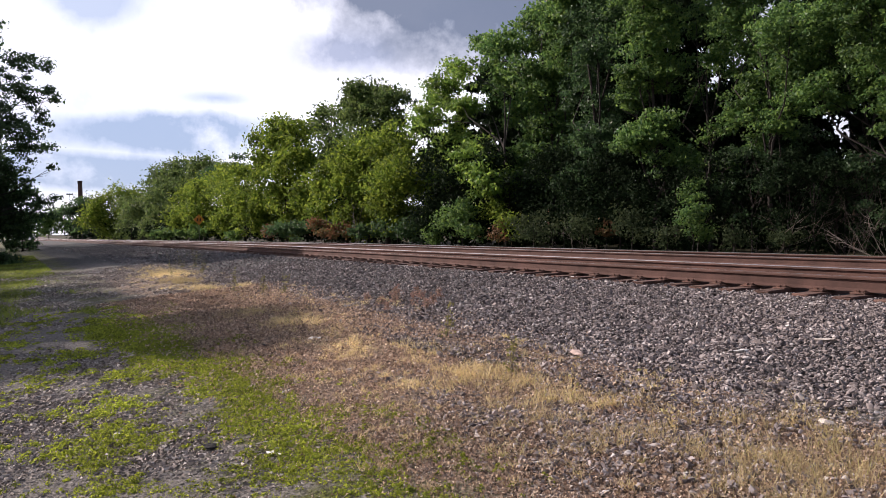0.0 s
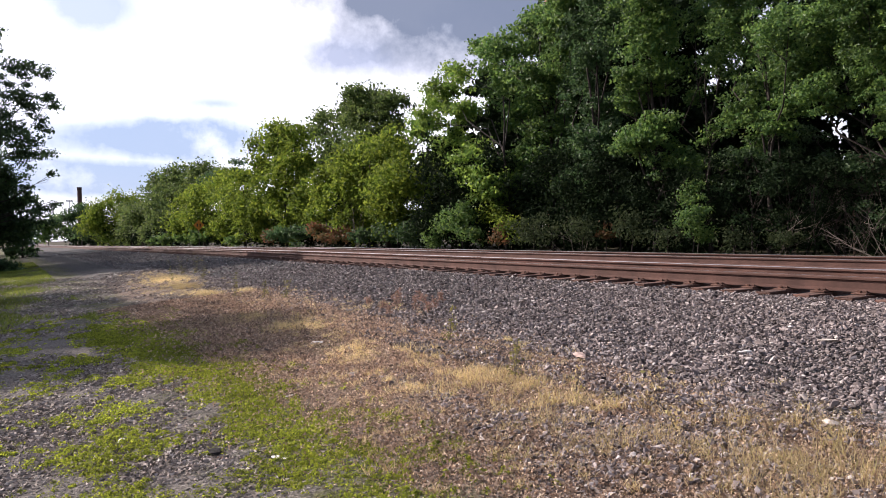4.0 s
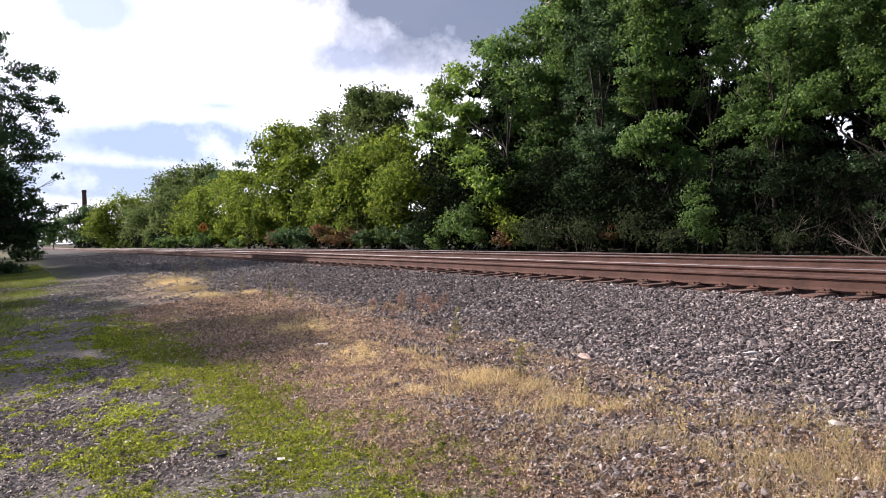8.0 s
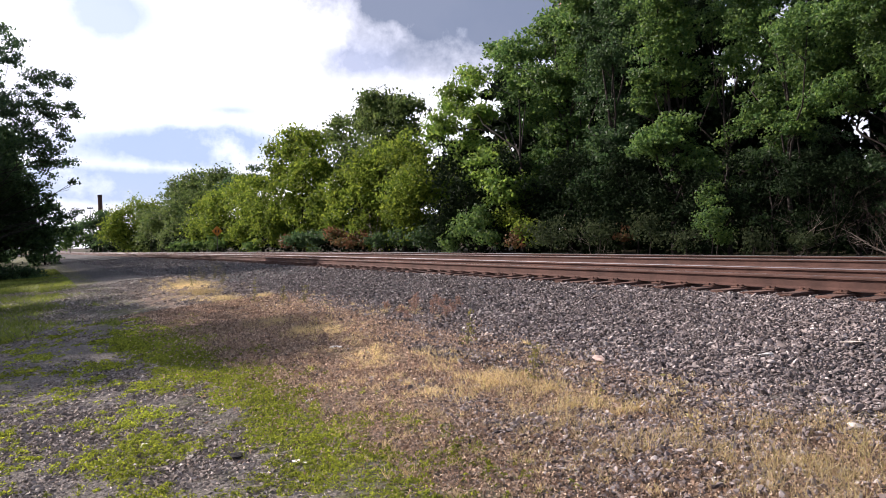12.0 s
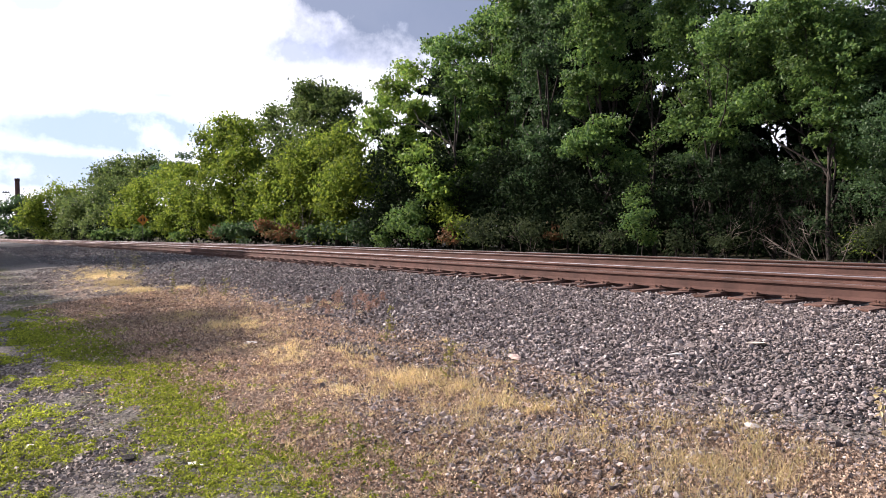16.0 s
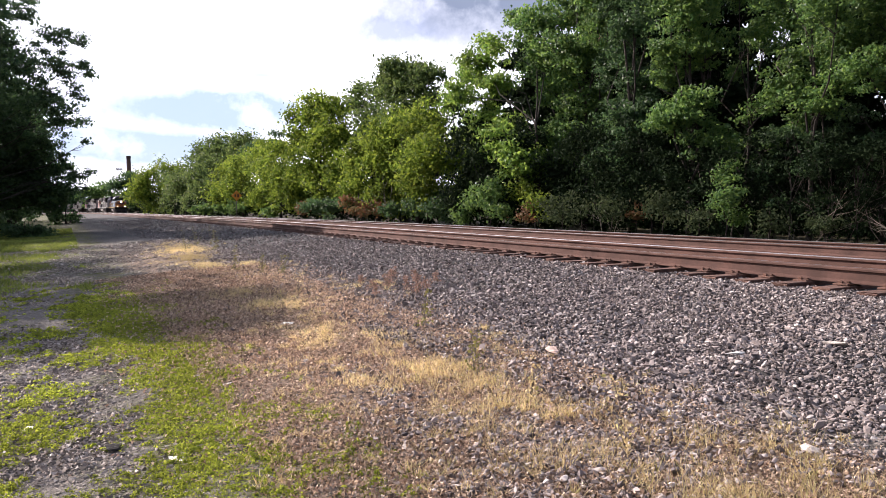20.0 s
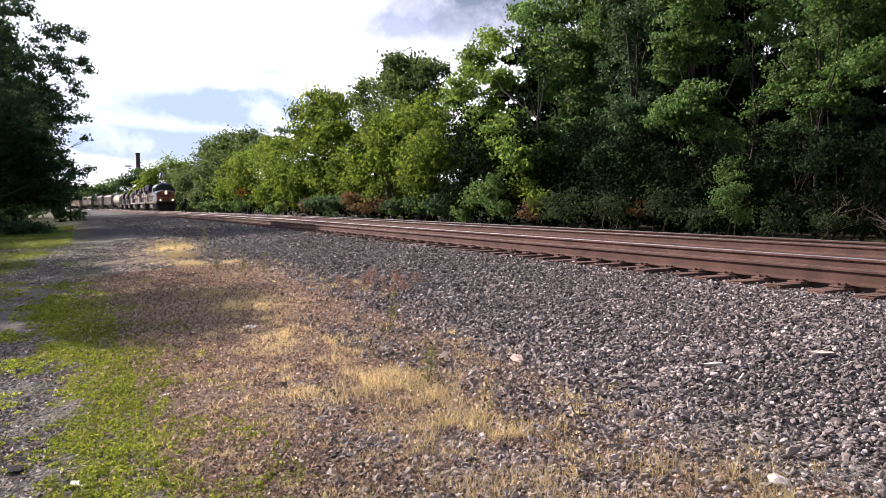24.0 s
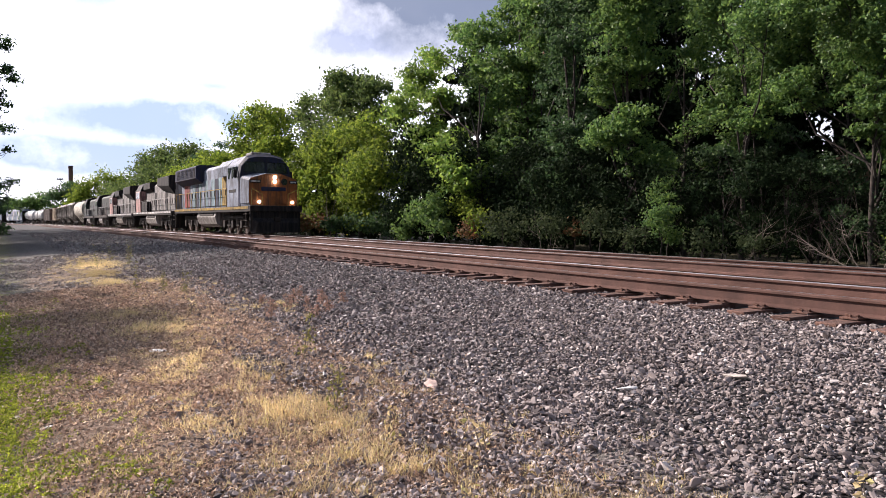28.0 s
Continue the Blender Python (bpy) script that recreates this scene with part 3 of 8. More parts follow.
def make_track(name, label, x0, x1, top, tie_from, tie_to, singles):
    track = tagged(new(name), label, "railway track", "parallel railway tracks", "structure")
    for x in (x0, x1):
        child("rail", rail_mesh(x, top, (7,) if x == RAIL_X[0] else (6, 7, 8)), track, "rusty steel rail with a polished head")
    rng = random.Random(3 + int(x0))
    mid, zt = (x0 + x1) / 2, top - 0.186 - 0.02
    ties = []
    for k in range(3):
        bm = bmesh.new()
        block(bm, -1.3, 1.3, -0.115, 0.115, -0.17, 0, 0.008)
        for v in bm.verts:
            v.co.z += rng.uniform(-0.006, 0.006)
            v.co.x += rng.uniform(-0.02, 0.02)
        me = bpy.data.meshes.new("tie")
        bm.to_mesh(me)
        bm.free()
        me.materials.append(TIEWOOD)
        ties.append(me)
    bm = bmesh.new()
    block(bm, -0.18, 0.18, -0.09, 0.09, 0, 0.019, 0.004)
    for dx, dy in ((-0.10, -0.05), (-0.10, 0.055), (0.10, 0.05), (-0.15, 0.0)):
        block(bm, dx - 0.011, dx + 0.011, dy - 0.011, dy + 0.011, 0.01, 0.04)
        block(bm, dx - 0.016, dx + 0.018, dy - 0.014, dy + 0.014, 0.034, 0.046)
    plate = bpy.data.meshes.new("tie_plate")
    bm.to_mesh(plate)
    bm.free()
    plate.materials.append(PLATE)
    y, n = tie_from, 0
    while y < tie_to and n < singles:
        tie = child("tie", rng.choice(ties), track, m=pose(mid + rng.uniform(-0.07, 0.07), y + rng.uniform(-0.03, 0.03), zt + float(grade(y)) + rng.uniform(-0.012, 0.004), 0, 0, rng.uniform(-1.2, 1.2)))
        for x in (x0, x1):
            child("tie_plate", plate, track, m=pose(x, y, zt + float(grade(y)), 0, 0, 0))
        y += 0.51 + rng.uniform(-0.02, 0.02)
        n += 1
    vs, fs, base = [], [], 0
    cube = np.array([(a, b, c) for a in (-1.3, 1.3) for b in (-0.115, 0.115) for c in (-0.17, 0)])
    cf = np.array([(0, 1, 3, 2), (4, 6, 7, 5), (0, 4, 5, 1), (2, 3, 7, 6), (0, 2, 6, 4), (1, 5, 7, 3)])
    while y < 420:
        px, py, h = line(y, mid)
        c, s = math.cos(radians(h)), math.sin(radians(h))
        v = cube + (rng.uniform(-0.06, 0.06), 0, 0)
        vs.append(np.stack([px + v[:, 0] * c - v[:, 1] * s, py + v[:, 0] * s + v[:, 1] * c, v[:, 2] + zt + float(grade(y))], -1))
        fs.append(cf + base)
        base += 8
        y += 0.51
    child("far_ties", mesh_of("far_ties", np.concatenate(vs), np.concatenate(fs), TIEWOOD), track, "row of distant wooden ties")["kind"] = "stuff"
    return track


make_ground()
make_ballast()
make_track("railway_track", "rusty railway track on dark wooden ties", RAIL_X[0], RAIL_X[1], HEAD_1, 1.0, 62.0, 122)
make_track("railway_track", "second rusty railway track with polished rail heads", RAIL_X[2], RAIL_X[3], HEAD_2, 1.0, 30.0, 40)
spare = new("spare_rail", loft([(12.55 + a, 0.47 + b) for a, b in ((-0.075, 0.0), (-0.075, 0.012), (-0.012, 0.035), (-0.010, 0.135), (-0.037, 0.147), (-0.038, 0.178), (-0.028, 0.186), (0.028, 0.186), (0.038, 0.178), (0.037, 0.147), (0.010, 0.135), (0.012, 0.035), (0.075, 0.012), (0.075, 0.0))], [-20, 0, 35, 60, 150], "spare_rail", RUST, True))
tagged(spare, "rusty spare rail lying on the stones between the tracks", "rail")
make_stones()


# ---- trees ----
def leafy(rng, lobes, count, clump=0.45, per=26, flat=0.5):
    """Leaf centres in flat sprays over the outer part of ellipsoid lobes (x, y, z, rx, ry, rz)."""
    vol = np.array([(l[3] * l[4] + l[4] * l[5] + l[3] * l[5]) for l in lobes])
    share = (vol / vol.sum() * count / per).astype(int) + 1
    cs, ds = [], []
    for l, m in zip(lobes, share):
        d = rng.normal(size=(m, 3))
        d /= np.linalg.norm(d, axis=1)[:, None]
        r = rng.random((m, 1)) ** 0.4 * rng.uniform(0.7, 1.3, (m, 1))
        cs.append(np.array(l[:3]) + d * r * np.array(l[3:]))
        ds.append(d * r)
    c, d = np.concatenate(cs), np.concatenate(ds)
    k = rng.integers(int(per * 0.5), int(per * 1.5), len(c))
    c, d = np.repeat(c, k, 0), np.repeat(d, k, 0)
    puff = rng.normal(size=c.shape)
    return c + puff * clump * np.array((1, 1, flat)), d * 0.7 + puff * np.array((0.3, 0.3, 0.55))


def tree(name, label, x, y, height, lobes, tint, count, size, seed, trunk=0.16, clump=0.45, lean=(0, 0), per=46, twigs=3, bough=0.6):
    """A tapered, bent trunk, limbs to every lobe with side twigs, and a crown of small leaves. Lobes are given from the foot."""
    rng = np.random.default_rng(seed)
    z0 = float(ground_z(x, y)) - 0.1
    lobes = [(a, b, c - z0, r, r * 1.15, h) for a, b, c, r, h in lobes]
    thing = tagged(new(name), label, "bush" if "bush" in name else "tree")
    thing.matrix_basis = pose(x, y, z0)
    top = np.array((lean[0], lean[1], height * 0.72))
    pts = [np.array((0, 0, 0.0))]
    for i in range(1, 7):
        pts.append(top * i / 6 + np.append(rng.normal(size=2) * 0.05 * height / 6, 0))
    lines = [[(p, trunk * (1 - 0.8 * i / 6) * (1.25 if i == 0 else 1)) for i, p in enumerate(pts)]]
    for l in lobes:
        c = np.array(l[:3])
        h = np.clip((c[2] * 0.55) / max(top[2], 0.1), 0.12, 0.8)
        a = top * h
        mids = (a + c) / 2 + rng.normal(size=3) * 0.12 * np.linalg.norm(c - a)
        r = trunk * (1 - 0.75 * h) * bough
        lines.append([(a, r), (mids, r * 0.7), (c, r * 0.35), (c + (c - mids) / (np.linalg.norm(c - mids) + 0.1) * l[3] * 0.5, r * 0.1)])
        for _ in range(twigs):
            d = rng.normal(size=3)
            d /= np.linalg.norm(d)
            e = c + d * np.array(l[3:]) * 0.7
            lines.append([(mids * 0.4 + c * 0.6, r * 0.4), ((mids * 0.4 + c * 0.6 + e) / 2 + rng.normal(size=3) * 0.1, r * 0.25), (e, r * 0.07)])
    v, f = limb_arrays(lines)
    child("trunk", mesh_of("trunk", v, f, BARK, True), thing)
    centres, out = leafy(rng, lobes, count, clump * 1.3, per, 0.75) if tint in ("shade", "yellow", "olive", "grey") else leafy(rng, lobes, count, clump, per)
    v, f = leaf_arrays(rng, centres, size, 0.35, out)
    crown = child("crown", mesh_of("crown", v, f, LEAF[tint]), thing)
    return thing


# x, y, height, lobes (offsets from the foot, height, radii across and up), tint, leaves, leaf size, seed
tree('tree', 'open green tree with forked dark limbs behind the tracks', 21.0, 27.9, 10.9, [(0.4, 5.6, 9.8, 1.2, 1.1), (0.6, 7.4, 9.0, 1.1, 0.9), (-0.2, 6.7, 7.7, 1.2, 0.7), (0.5, 4.2, 7.9, 1.1, 0.9), (0.1, 5.5, 6.2, 1.4, 1.1), (-0.6, 2.1, 4.7, 1.2, 1.0), (0.4, 6.0, 4.3, 1.0, 0.9), (-0.8, 0.5, 3.7, 1.1, 0.9), (-0.2, 8.5, 7.5, 0.8, 0.7), (-0.4, 3.6, 10.1, 0.6, 0.5), (0.3, 0.8, 3.3, 0.9, 0.7), (0.4, 3.0, 5.8, 0.9, 0.7)], 'fresh', 14160, 0.17, 1, trunk=0.13, clump=0.24, twigs=3)
tree('tree', 'tall dark green leafy tree beside the railway', 23.5, 27.4, 15.1, [(-0.5, 3.9, 11.1, 1.2, 1.0), (0.5, 6.5, 12.2, 0.8, 0.7), (0.6, 3.3, 11.5, 1.4, 1.2), (0.2, 0.8, 11.6, 1.4, 1.2), (-0.7, -1.9, 10.9, 1.4, 1.2), (0.2, 3.7, 9.5, 1.3, 1.1), (-0.8, 0.3, 8.8, 1.5, 1.2), (-0.3, -1.3, 8.8, 1.5, 1.3), (0.3, 2.9, 7.6, 1.1, 1.0), (0.1, 0.5, 6.9, 1.4, 1.2), (0.5, -0.6, 5.7, 1.4, 1.2), (-0.7, 0.5, 5.0, 1.3, 1.1), (0.6, 0.4, 3.5, 1.5, 1.2), (-1.0, -2.4, 12.2, 1.7, 1.4), (-0.1, 0.5, 12.3, 0.9, 0.7), (-0.8, -3.5, 13.4, 1.9, 1.7), (0.8, 3.4, 3.9, 1.3, 1.1)], 'mid', 34060, 0.17, 2, trunk=0.14, clump=0.23, twigs=3)
tree('tree', 'tall dark green leafy tree beside the railway', 22.0, 22.6, 14.1, [(-0.7, -0.8, 8.8, 1.1, 0.7), (0.4, 0.7, 10.4, 1.3, 1.1), (0.2, -1.1, 10.8, 1.5, 1.3), (0.8, 1.5, 7.9, 1.2, 1.0), (0.8, -0.0, 6.6, 1.1, 0.9), (-0.6, -0.5, 5.1, 1.2, 1.0), (-1.0, -0.1, 3.3, 1.2, 1.0), (0.7, -0.2, 2.9, 1.1, 1.0), (-0.1, -2.2, 12.4, 2.0, 1.7), (-0.3, -0.2, 1.7, 1.0, 0.8)], 'dark', 27960, 0.14, 3, trunk=0.14, clump=0.19, twigs=3)
tree('tree', 'tall dark green leafy tree beside the railway', 20.6, 18.1, 11.8, [(-0.5, -0.1, 8.6, 1.3, 1.1), (0.2, -0.4, 7.1, 1.0, 0.8), (-0.0, 1.0, 6.3, 0.7, 0.6), (-0.5, -0.4, 5.0, 0.8, 0.7), (-0.8, 0.1, 4.5, 0.8, 0.6), (-0.4, -1.2, 3.7, 0.7, 0.6), (-0.9, -0.6, 10.4, 1.6, 1.4), (-0.6, 0.4, 7.0, 0.6, 0.5)], 'mid', 21160, 0.12, 4, trunk=0.13, clump=0.16, twigs=3)
tree('tree', 'tall dark green leafy tree beside the railway', 20.6, 13.5, 11.0, [(1.1, 1.3, 7.5, 1.2, 1.0), (0.5, 0.4, 6.0, 1.0, 0.8), (-0.4, 0.5, 5.0, 0.7, 0.6), (-1.1, -1.4, 7.0, 1.0, 0.8), (-0.2, -1.1, 6.0, 0.8, 0.7), (-0.5, -0.6, 4.4, 0.5, 0.4), (-0.6, 0.9, 8.3, 0.8, 0.7), (0.3, 0.4, 9.6, 1.6, 1.4), (0.1, 0.5, 4.1, 0.4, 0.4), (-0.2, -0.8, 5.0, 0.5, 0.4)], 'mid', 25660, 0.10, 5, trunk=0.09, clump=0.14, twigs=3)
tree('tree', 'tall yellow-green leafy tree beside the railway', 20.0, 9.4, 8.4, [(0.9, 2.2, 6.7, 0.9, 0.8), (-0.6, 1.9, 5.2, 0.6, 0.5), (-0.1, 1.0, 6.6, 0.9, 0.8), (0.5, 0.7, 5.5, 0.9, 0.8), (-1.3, 0.1, 7.3, 1.2, 1.0), (-0.7, -0.7, 6.1, 1.3, 1.1), (-0.3, 1.5, 4.7, 0.4, 0.4), (-0.5, -0.3, 4.6, 0.7, 0.6), (1.0, -0.3, 3.4, 0.8, 0.7), (-0.2, 0.0, 3.8, 0.4, 0.3)], 'mid', 33060, 0.09, 6, trunk=0.08, clump=0.12, twigs=3)
tree('tree', 'tall dark green leafy tree beside the railway', 20.0, 7.6, 7.4, [(0.5, 0.4, 6.0, 1.6, 1.4), (-1.3, -0.5, 3.8, 1.2, 1.0), (0.1, 0.7, 2.5, 0.8, 0.7), (-0.5, -0.4, 2.1, 1.1, 0.9), (1.0, -1.0, 5.0, 1.6, 1.4), (-0.5, -1.8, 2.7, 1.3, 1.1)], 'dark', 35060, 0.07, 7, trunk=0.15, clump=0.12, twigs=3)
tree('tree', 'tall round-crowned dark tree behind the tracks', 27.1, 55.2, 14.3, [(-0.0, 1.4, 12.4, 2.3, 1.9), (0.1, -3.0, 12.0, 1.7, 1.5), (0.5, 5.5, 12.4, 1.7, 1.5), (0.4, -3.2, 10.1, 1.2, 1.1), (-0.7, -0.9, 9.5, 2.4, 2.1), (-0.1, 2.6, 7.9, 2.4, 2.0), (0.5, -2.8, 7.4, 2.0, 1.7), (0.5, -0.5, 13.2, 1.2, 1.0)], 'olive', 14860, 0.28, 8, trunk=0.25, clump=0.28, twigs=3)
tree('tree', 'dusty grey-green tree behind the tracks', 28.9, 70.0, 14.6, [(0.3, -0.3, 13.2, 1.7, 1.5), (-0.1, 2.0, 11.3, 1.7, 1.5), (-0.0, -3.0, 10.5, 1.8, 1.5), (0.2, 4.0, 13.0, 1.2, 1.0), (-0.3, -0.0, 8.5, 2.1, 1.7)], 'olive', 2960, 0.34, 9, trunk=0.22, clump=0.34, twigs=3)
tree('tree', 'sunlit yellow-green leafy tree behind the tracks', 20.1, 39.0, 7.9, [(-0.0, -3.7, 4.2, 0.7, 0.6), (-0.3, -2.8, 4.9, 1.3, 1.1), (-0.3, -1.3, 3.7, 1.8, 1.5), (0.4, -0.6, 2.2, 1.5, 1.3), (0.5, 0.2, 6.5, 1.5, 1.3), (0.3, 2.5, 7.1, 0.9, 0.8), (-0.1, 3.9, 6.2, 1.8, 1.5)], 'yellow', 13560, 0.19, 10, trunk=0.15, clump=0.27, twigs=3)
tree('tree', 'sunlit yellow-green leafy tree behind the tracks', 20.5, 46.3, 6.7, [(0.0, -2.1, 4.4, 2.0, 1.7), (0.2, -1.6, 2.2, 1.7, 1.4), (-0.8, 0.9, 5.4, 1.5, 1.3), (-0.2, 4.4, 4.6, 1.0, 0.9), (0.2, 4.4, 2.7, 1.4, 1.2)], 'yellow', 9260, 0.23, 310, trunk=0.15, clump=0.23, twigs=3)
tree('tree', 'sunlit yellow-green leafy tree behind the tracks', 21.9, 63.2, 12.5, [(0.0, 1.3, 10.8, 1.6, 1.4), (-0.2, -4.2, 10.3, 1.3, 1.1), (0.1, 4.8, 9.8, 1.7, 1.4), (0.1, -1.3, 8.2, 2.2, 1.9), (0.3, 7.9, 8.5, 1.5, 1.3), (0.0, -4.7, 7.3, 1.6, 1.4), (-0.4, 0.7, 5.7, 2.4, 2.1), (-0.3, -6.4, 4.3, 1.7, 1.5), (-0.1, 4.7, 3.7, 2.2, 1.9), (0.3, -1.7, 2.4, 1.9, 1.6), (-0.1, 2.4, 11.9, 0.8, 0.7)], 'yellow', 12960, 0.29, 11, trunk=0.13, clump=0.29, twigs=3)
tree('tree', 'sunlit yellow-green leafy tree behind the tracks', 20.7, 72.4, 8.6, [(0.0, -3.7, 2.2, 1.7, 1.4), (0.2, -1.8, 4.4, 2.3, 2.0), (0.1, -0.3, 7.3, 1.5, 1.3), (-0.1, 3.6, 5.3, 2.6, 2.2)], 'yellow', 8460, 0.26, 12, trunk=0.15, clump=0.32, twigs=3)
tree('tree', 'sunlit yellow-green leafy tree behind the tracks', 21.1, 81.6, 9.5, [(-0.2, -1.6, 2.4, 2.2, 1.8), (0.3, 2.0, 7.8, 2.0, 1.7)], 'yellow', 3560, 0.29, 312, trunk=0.15, clump=0.36, twigs=3)
tree('tree', 'sunlit yellow-green leafy tree behind the tracks', 21.1, 92.1, 8.5, [(-0.3, -0.2, 6.9, 1.9, 1.6), (0.2, 0.1, 4.0, 2.8, 2.3)], 'yellow', 3660, 0.33, 612, trunk=0.15, clump=0.40, twigs=3)
tree('tree', 'sunlit yellow-green leafy tree behind the tracks', 21.2, 104.5, 7.8, [(-0.1, -0.6, 6.2, 1.9, 1.6), (0.0, 0.5, 3.3, 2.1, 1.8)], 'yellow', 2160, 0.36, 912, trunk=0.15, clump=0.45, twigs=3)
tree('tree', 'dusty grey-green tree behind the tracks', 31.1, 137.1, 15.9, [(-0.4, -3.1, 13.2, 3.2, 2.7), (0.2, 2.1, 10.0, 3.9, 3.3)], 'olive', 3960, 0.45, 13, trunk=0.25, clump=0.59, twigs=3)
tree('tree', 'dusty grey-green tree behind the tracks', 30.8, 151.9, 17.0, [(0.0, 0.0, 14.0, 3.5, 3.0)], 'olive', 1660, 0.50, 313, trunk=0.25, clump=0.65, twigs=3)
tree('tree', 'dusty grey-green tree behind the tracks', 30.9, 158.6, 14.8, [(-0.0, 0.0, 10.6, 4.9, 4.2)], 'olive', 2860, 0.51, 613, trunk=0.25, clump=0.67, twigs=3)
tree('tree', 'dusty grey-green tree behind the tracks', 30.7, 170.1, 16.5, [(0.0, -0.0, 14.1, 2.9, 2.4)], 'olive', 960, 0.55, 913, trunk=0.25, clump=0.72, twigs=3)
tree('tree', 'dusty grey-green tree behind the tracks', 31.2, 181.8, 14.8, [(-0.0, 0.0, 11.9, 3.3, 2.8)], 'olive', 1060, 0.58, 1213, trunk=0.25, clump=0.76, twigs=3)
tree('tree', 'tall dark green leafy tree beside the railway', 28.9, 114.3, 12.6, [(0.3, 1.3, 11.1, 1.7, 1.4), (-0.2, 5.1, 10.2, 2.1, 1.8), (0.0, -9.8, 11.7, 1.0, 0.9), (0.1, -7.8, 10.6, 1.2, 1.0)], 'dark', 2060, 0.37, 14, trunk=0.13, clump=0.49, twigs=3)
tree('tree', 'dusty grey-green tree behind the tracks', 22.0, 127.9, 9.3, [(0.1, -4.3, 3.9, 2.6, 2.2), (-0.2, 4.3, 6.9, 2.8, 2.4)], 'olive', 3160, 0.41, 15, trunk=0.15, clump=0.54, twigs=3)
tree('tree', 'dusty grey-green tree behind the tracks', 21.8, 134.5, 4.4, [(0.0, 0.0, 2.3, 2.4, 2.1)], 'olive', 1160, 0.43, 315, trunk=0.15, clump=0.56, twigs=3)
tree('tree', 'dusty grey-green tree behind the tracks', 21.8, 145.1, 8.4, [(0.0, 0.0, 5.5, 3.5, 3.0)], 'olive', 2060, 0.46, 615, trunk=0.15, clump=0.60, twigs=3)
tree('tree', 'dusty grey-green tree behind the tracks', 22.0, 161.5, 9.4, [(-0.1, -1.1, 6.5, 3.4, 2.9), (0.2, 1.5, 3.0, 2.9, 2.5)], 'olive', 2760, 0.51, 915, trunk=0.15, clump=0.66, twigs=3)
tree('tree', 'sunlit yellow-green leafy tree behind the tracks', 21.2, 185.5, 12.4, [(1.8, -1.5, 9.9, 3.0, 2.6), (-1.9, -0.3, 7.2, 3.0, 2.5), (2.2, 0.4, 5.3, 3.9, 3.3), (-4.3, 0.9, 5.1, 3.0, 2.5), (-0.9, 0.9, 2.6, 2.7, 2.3), (-3.2, -1.7, 9.1, 1.6, 1.4), (4.3, -0.3, 10.5, 2.2, 1.9)], 'yellow', 8160, 0.49, 16, trunk=0.20, clump=0.75, twigs=3)
tree('tree', 'tall dark green leafy tree beside the railway', 18.2, 234.5, 12.2, [(-0.2, -0.4, 8.9, 3.0, 2.6), (-2.8, 0.8, 8.9, 2.4, 2.0), (0.6, -0.2, 4.8, 3.4, 2.9), (2.2, 0.5, 10.2, 2.4, 2.0)], 'dark', 3260, 0.61, 17, trunk=0.20, clump=0.93, twigs=3)
tree('tree', 'leafy green tree behind the tracks', 11.2, 274.7, 11.1, [(1.1, -0.5, 7.5, 3.1, 2.6), (-3.0, -1.2, 5.7, 3.1, 2.6), (4.2, 1.2, 4.7, 2.8, 2.3), (-0.7, 0.3, 3.7, 3.1, 2.6), (-5.6, -0.5, 6.9, 2.3, 2.0), (4.4, 1.6, 9.1, 2.4, 2.0)], 'mid', 3060, 0.70, 18, trunk=0.13, clump=1.07, twigs=3)
tree('tree', 'leafy green tree behind the tracks', -5.5, 320.1, 11.3, [(10.1, 1.3, 6.1, 3.1, 2.7), (6.2, 0.8, 5.5, 3.5, 3.0), (0.6, 0.0, 6.3, 4.4, 3.7), (-6.6, -0.9, 6.9, 5.2, 4.4)], 'mid', 2860, 0.79, 19, trunk=0.20, clump=1.21, twigs=3)
tree('bush', 'low leafy bush at the edge of the wood', 19.0, 28.9, 2.9, [(-0.1, 0.5, 1.8, 1.0, 0.7), (0.1, -0.8, 1.4, 0.8, 0.5), (0.1, -0.1, 2.4, 0.6, 0.5)], 'mid', 2260, 0.14, 40, trunk=0.03, clump=0.21, twigs=5)
tree('bush', 'low leafy bush at the edge of the wood', 19.3, 31.8, 2.3, [(-0.2, 0.1, 1.3, 0.7, 0.5), (0.2, -0.2, 1.8, 0.5, 0.5)], 'mid', 860, 0.15, 41, trunk=0.03, clump=0.23, twigs=5)
tree('bush', 'rust-brown withering bush beside the tracks', 19.3, 26.3, 1.9, [(-0.0, 0.0, 1.2, 0.4, 0.4), (0.1, -0.1, 1.6, 0.3, 0.2)], 'rusty', 360, 0.13, 42, trunk=0.03, clump=0.20, twigs=5)
tree('bush', 'low leafy bush at the edge of the wood', 19.8, 26.6, 2.8, [(0.3, 1.2, 2.3, 0.7, 0.6), (-0.3, -1.2, 1.6, 0.6, 0.5)], 'yellow', 1060, 0.13, 43, trunk=0.03, clump=0.20, twigs=5)
tree('bush', 'rust-brown withering bush beside the tracks', 18.8, 44.9, 2.3, [(-0.0, -0.6, 1.4, 1.2, 0.6), (0.2, 2.9, 1.8, 0.6, 0.5)], 'rusty', 1060, 0.20, 44, trunk=0.03, clump=0.22, twigs=5)
tree('bush', 'dusty grey-green bush with bare twigs at the edge of the wood', 19.2, 23.6, 2.1, [(-0.0, -0.4, 1.5, 0.9, 0.6), (0.1, 0.8, 1.2, 0.6, 0.4)], 'grey', 1060, 0.12, 45, trunk=0.03, clump=0.18, twigs=5)
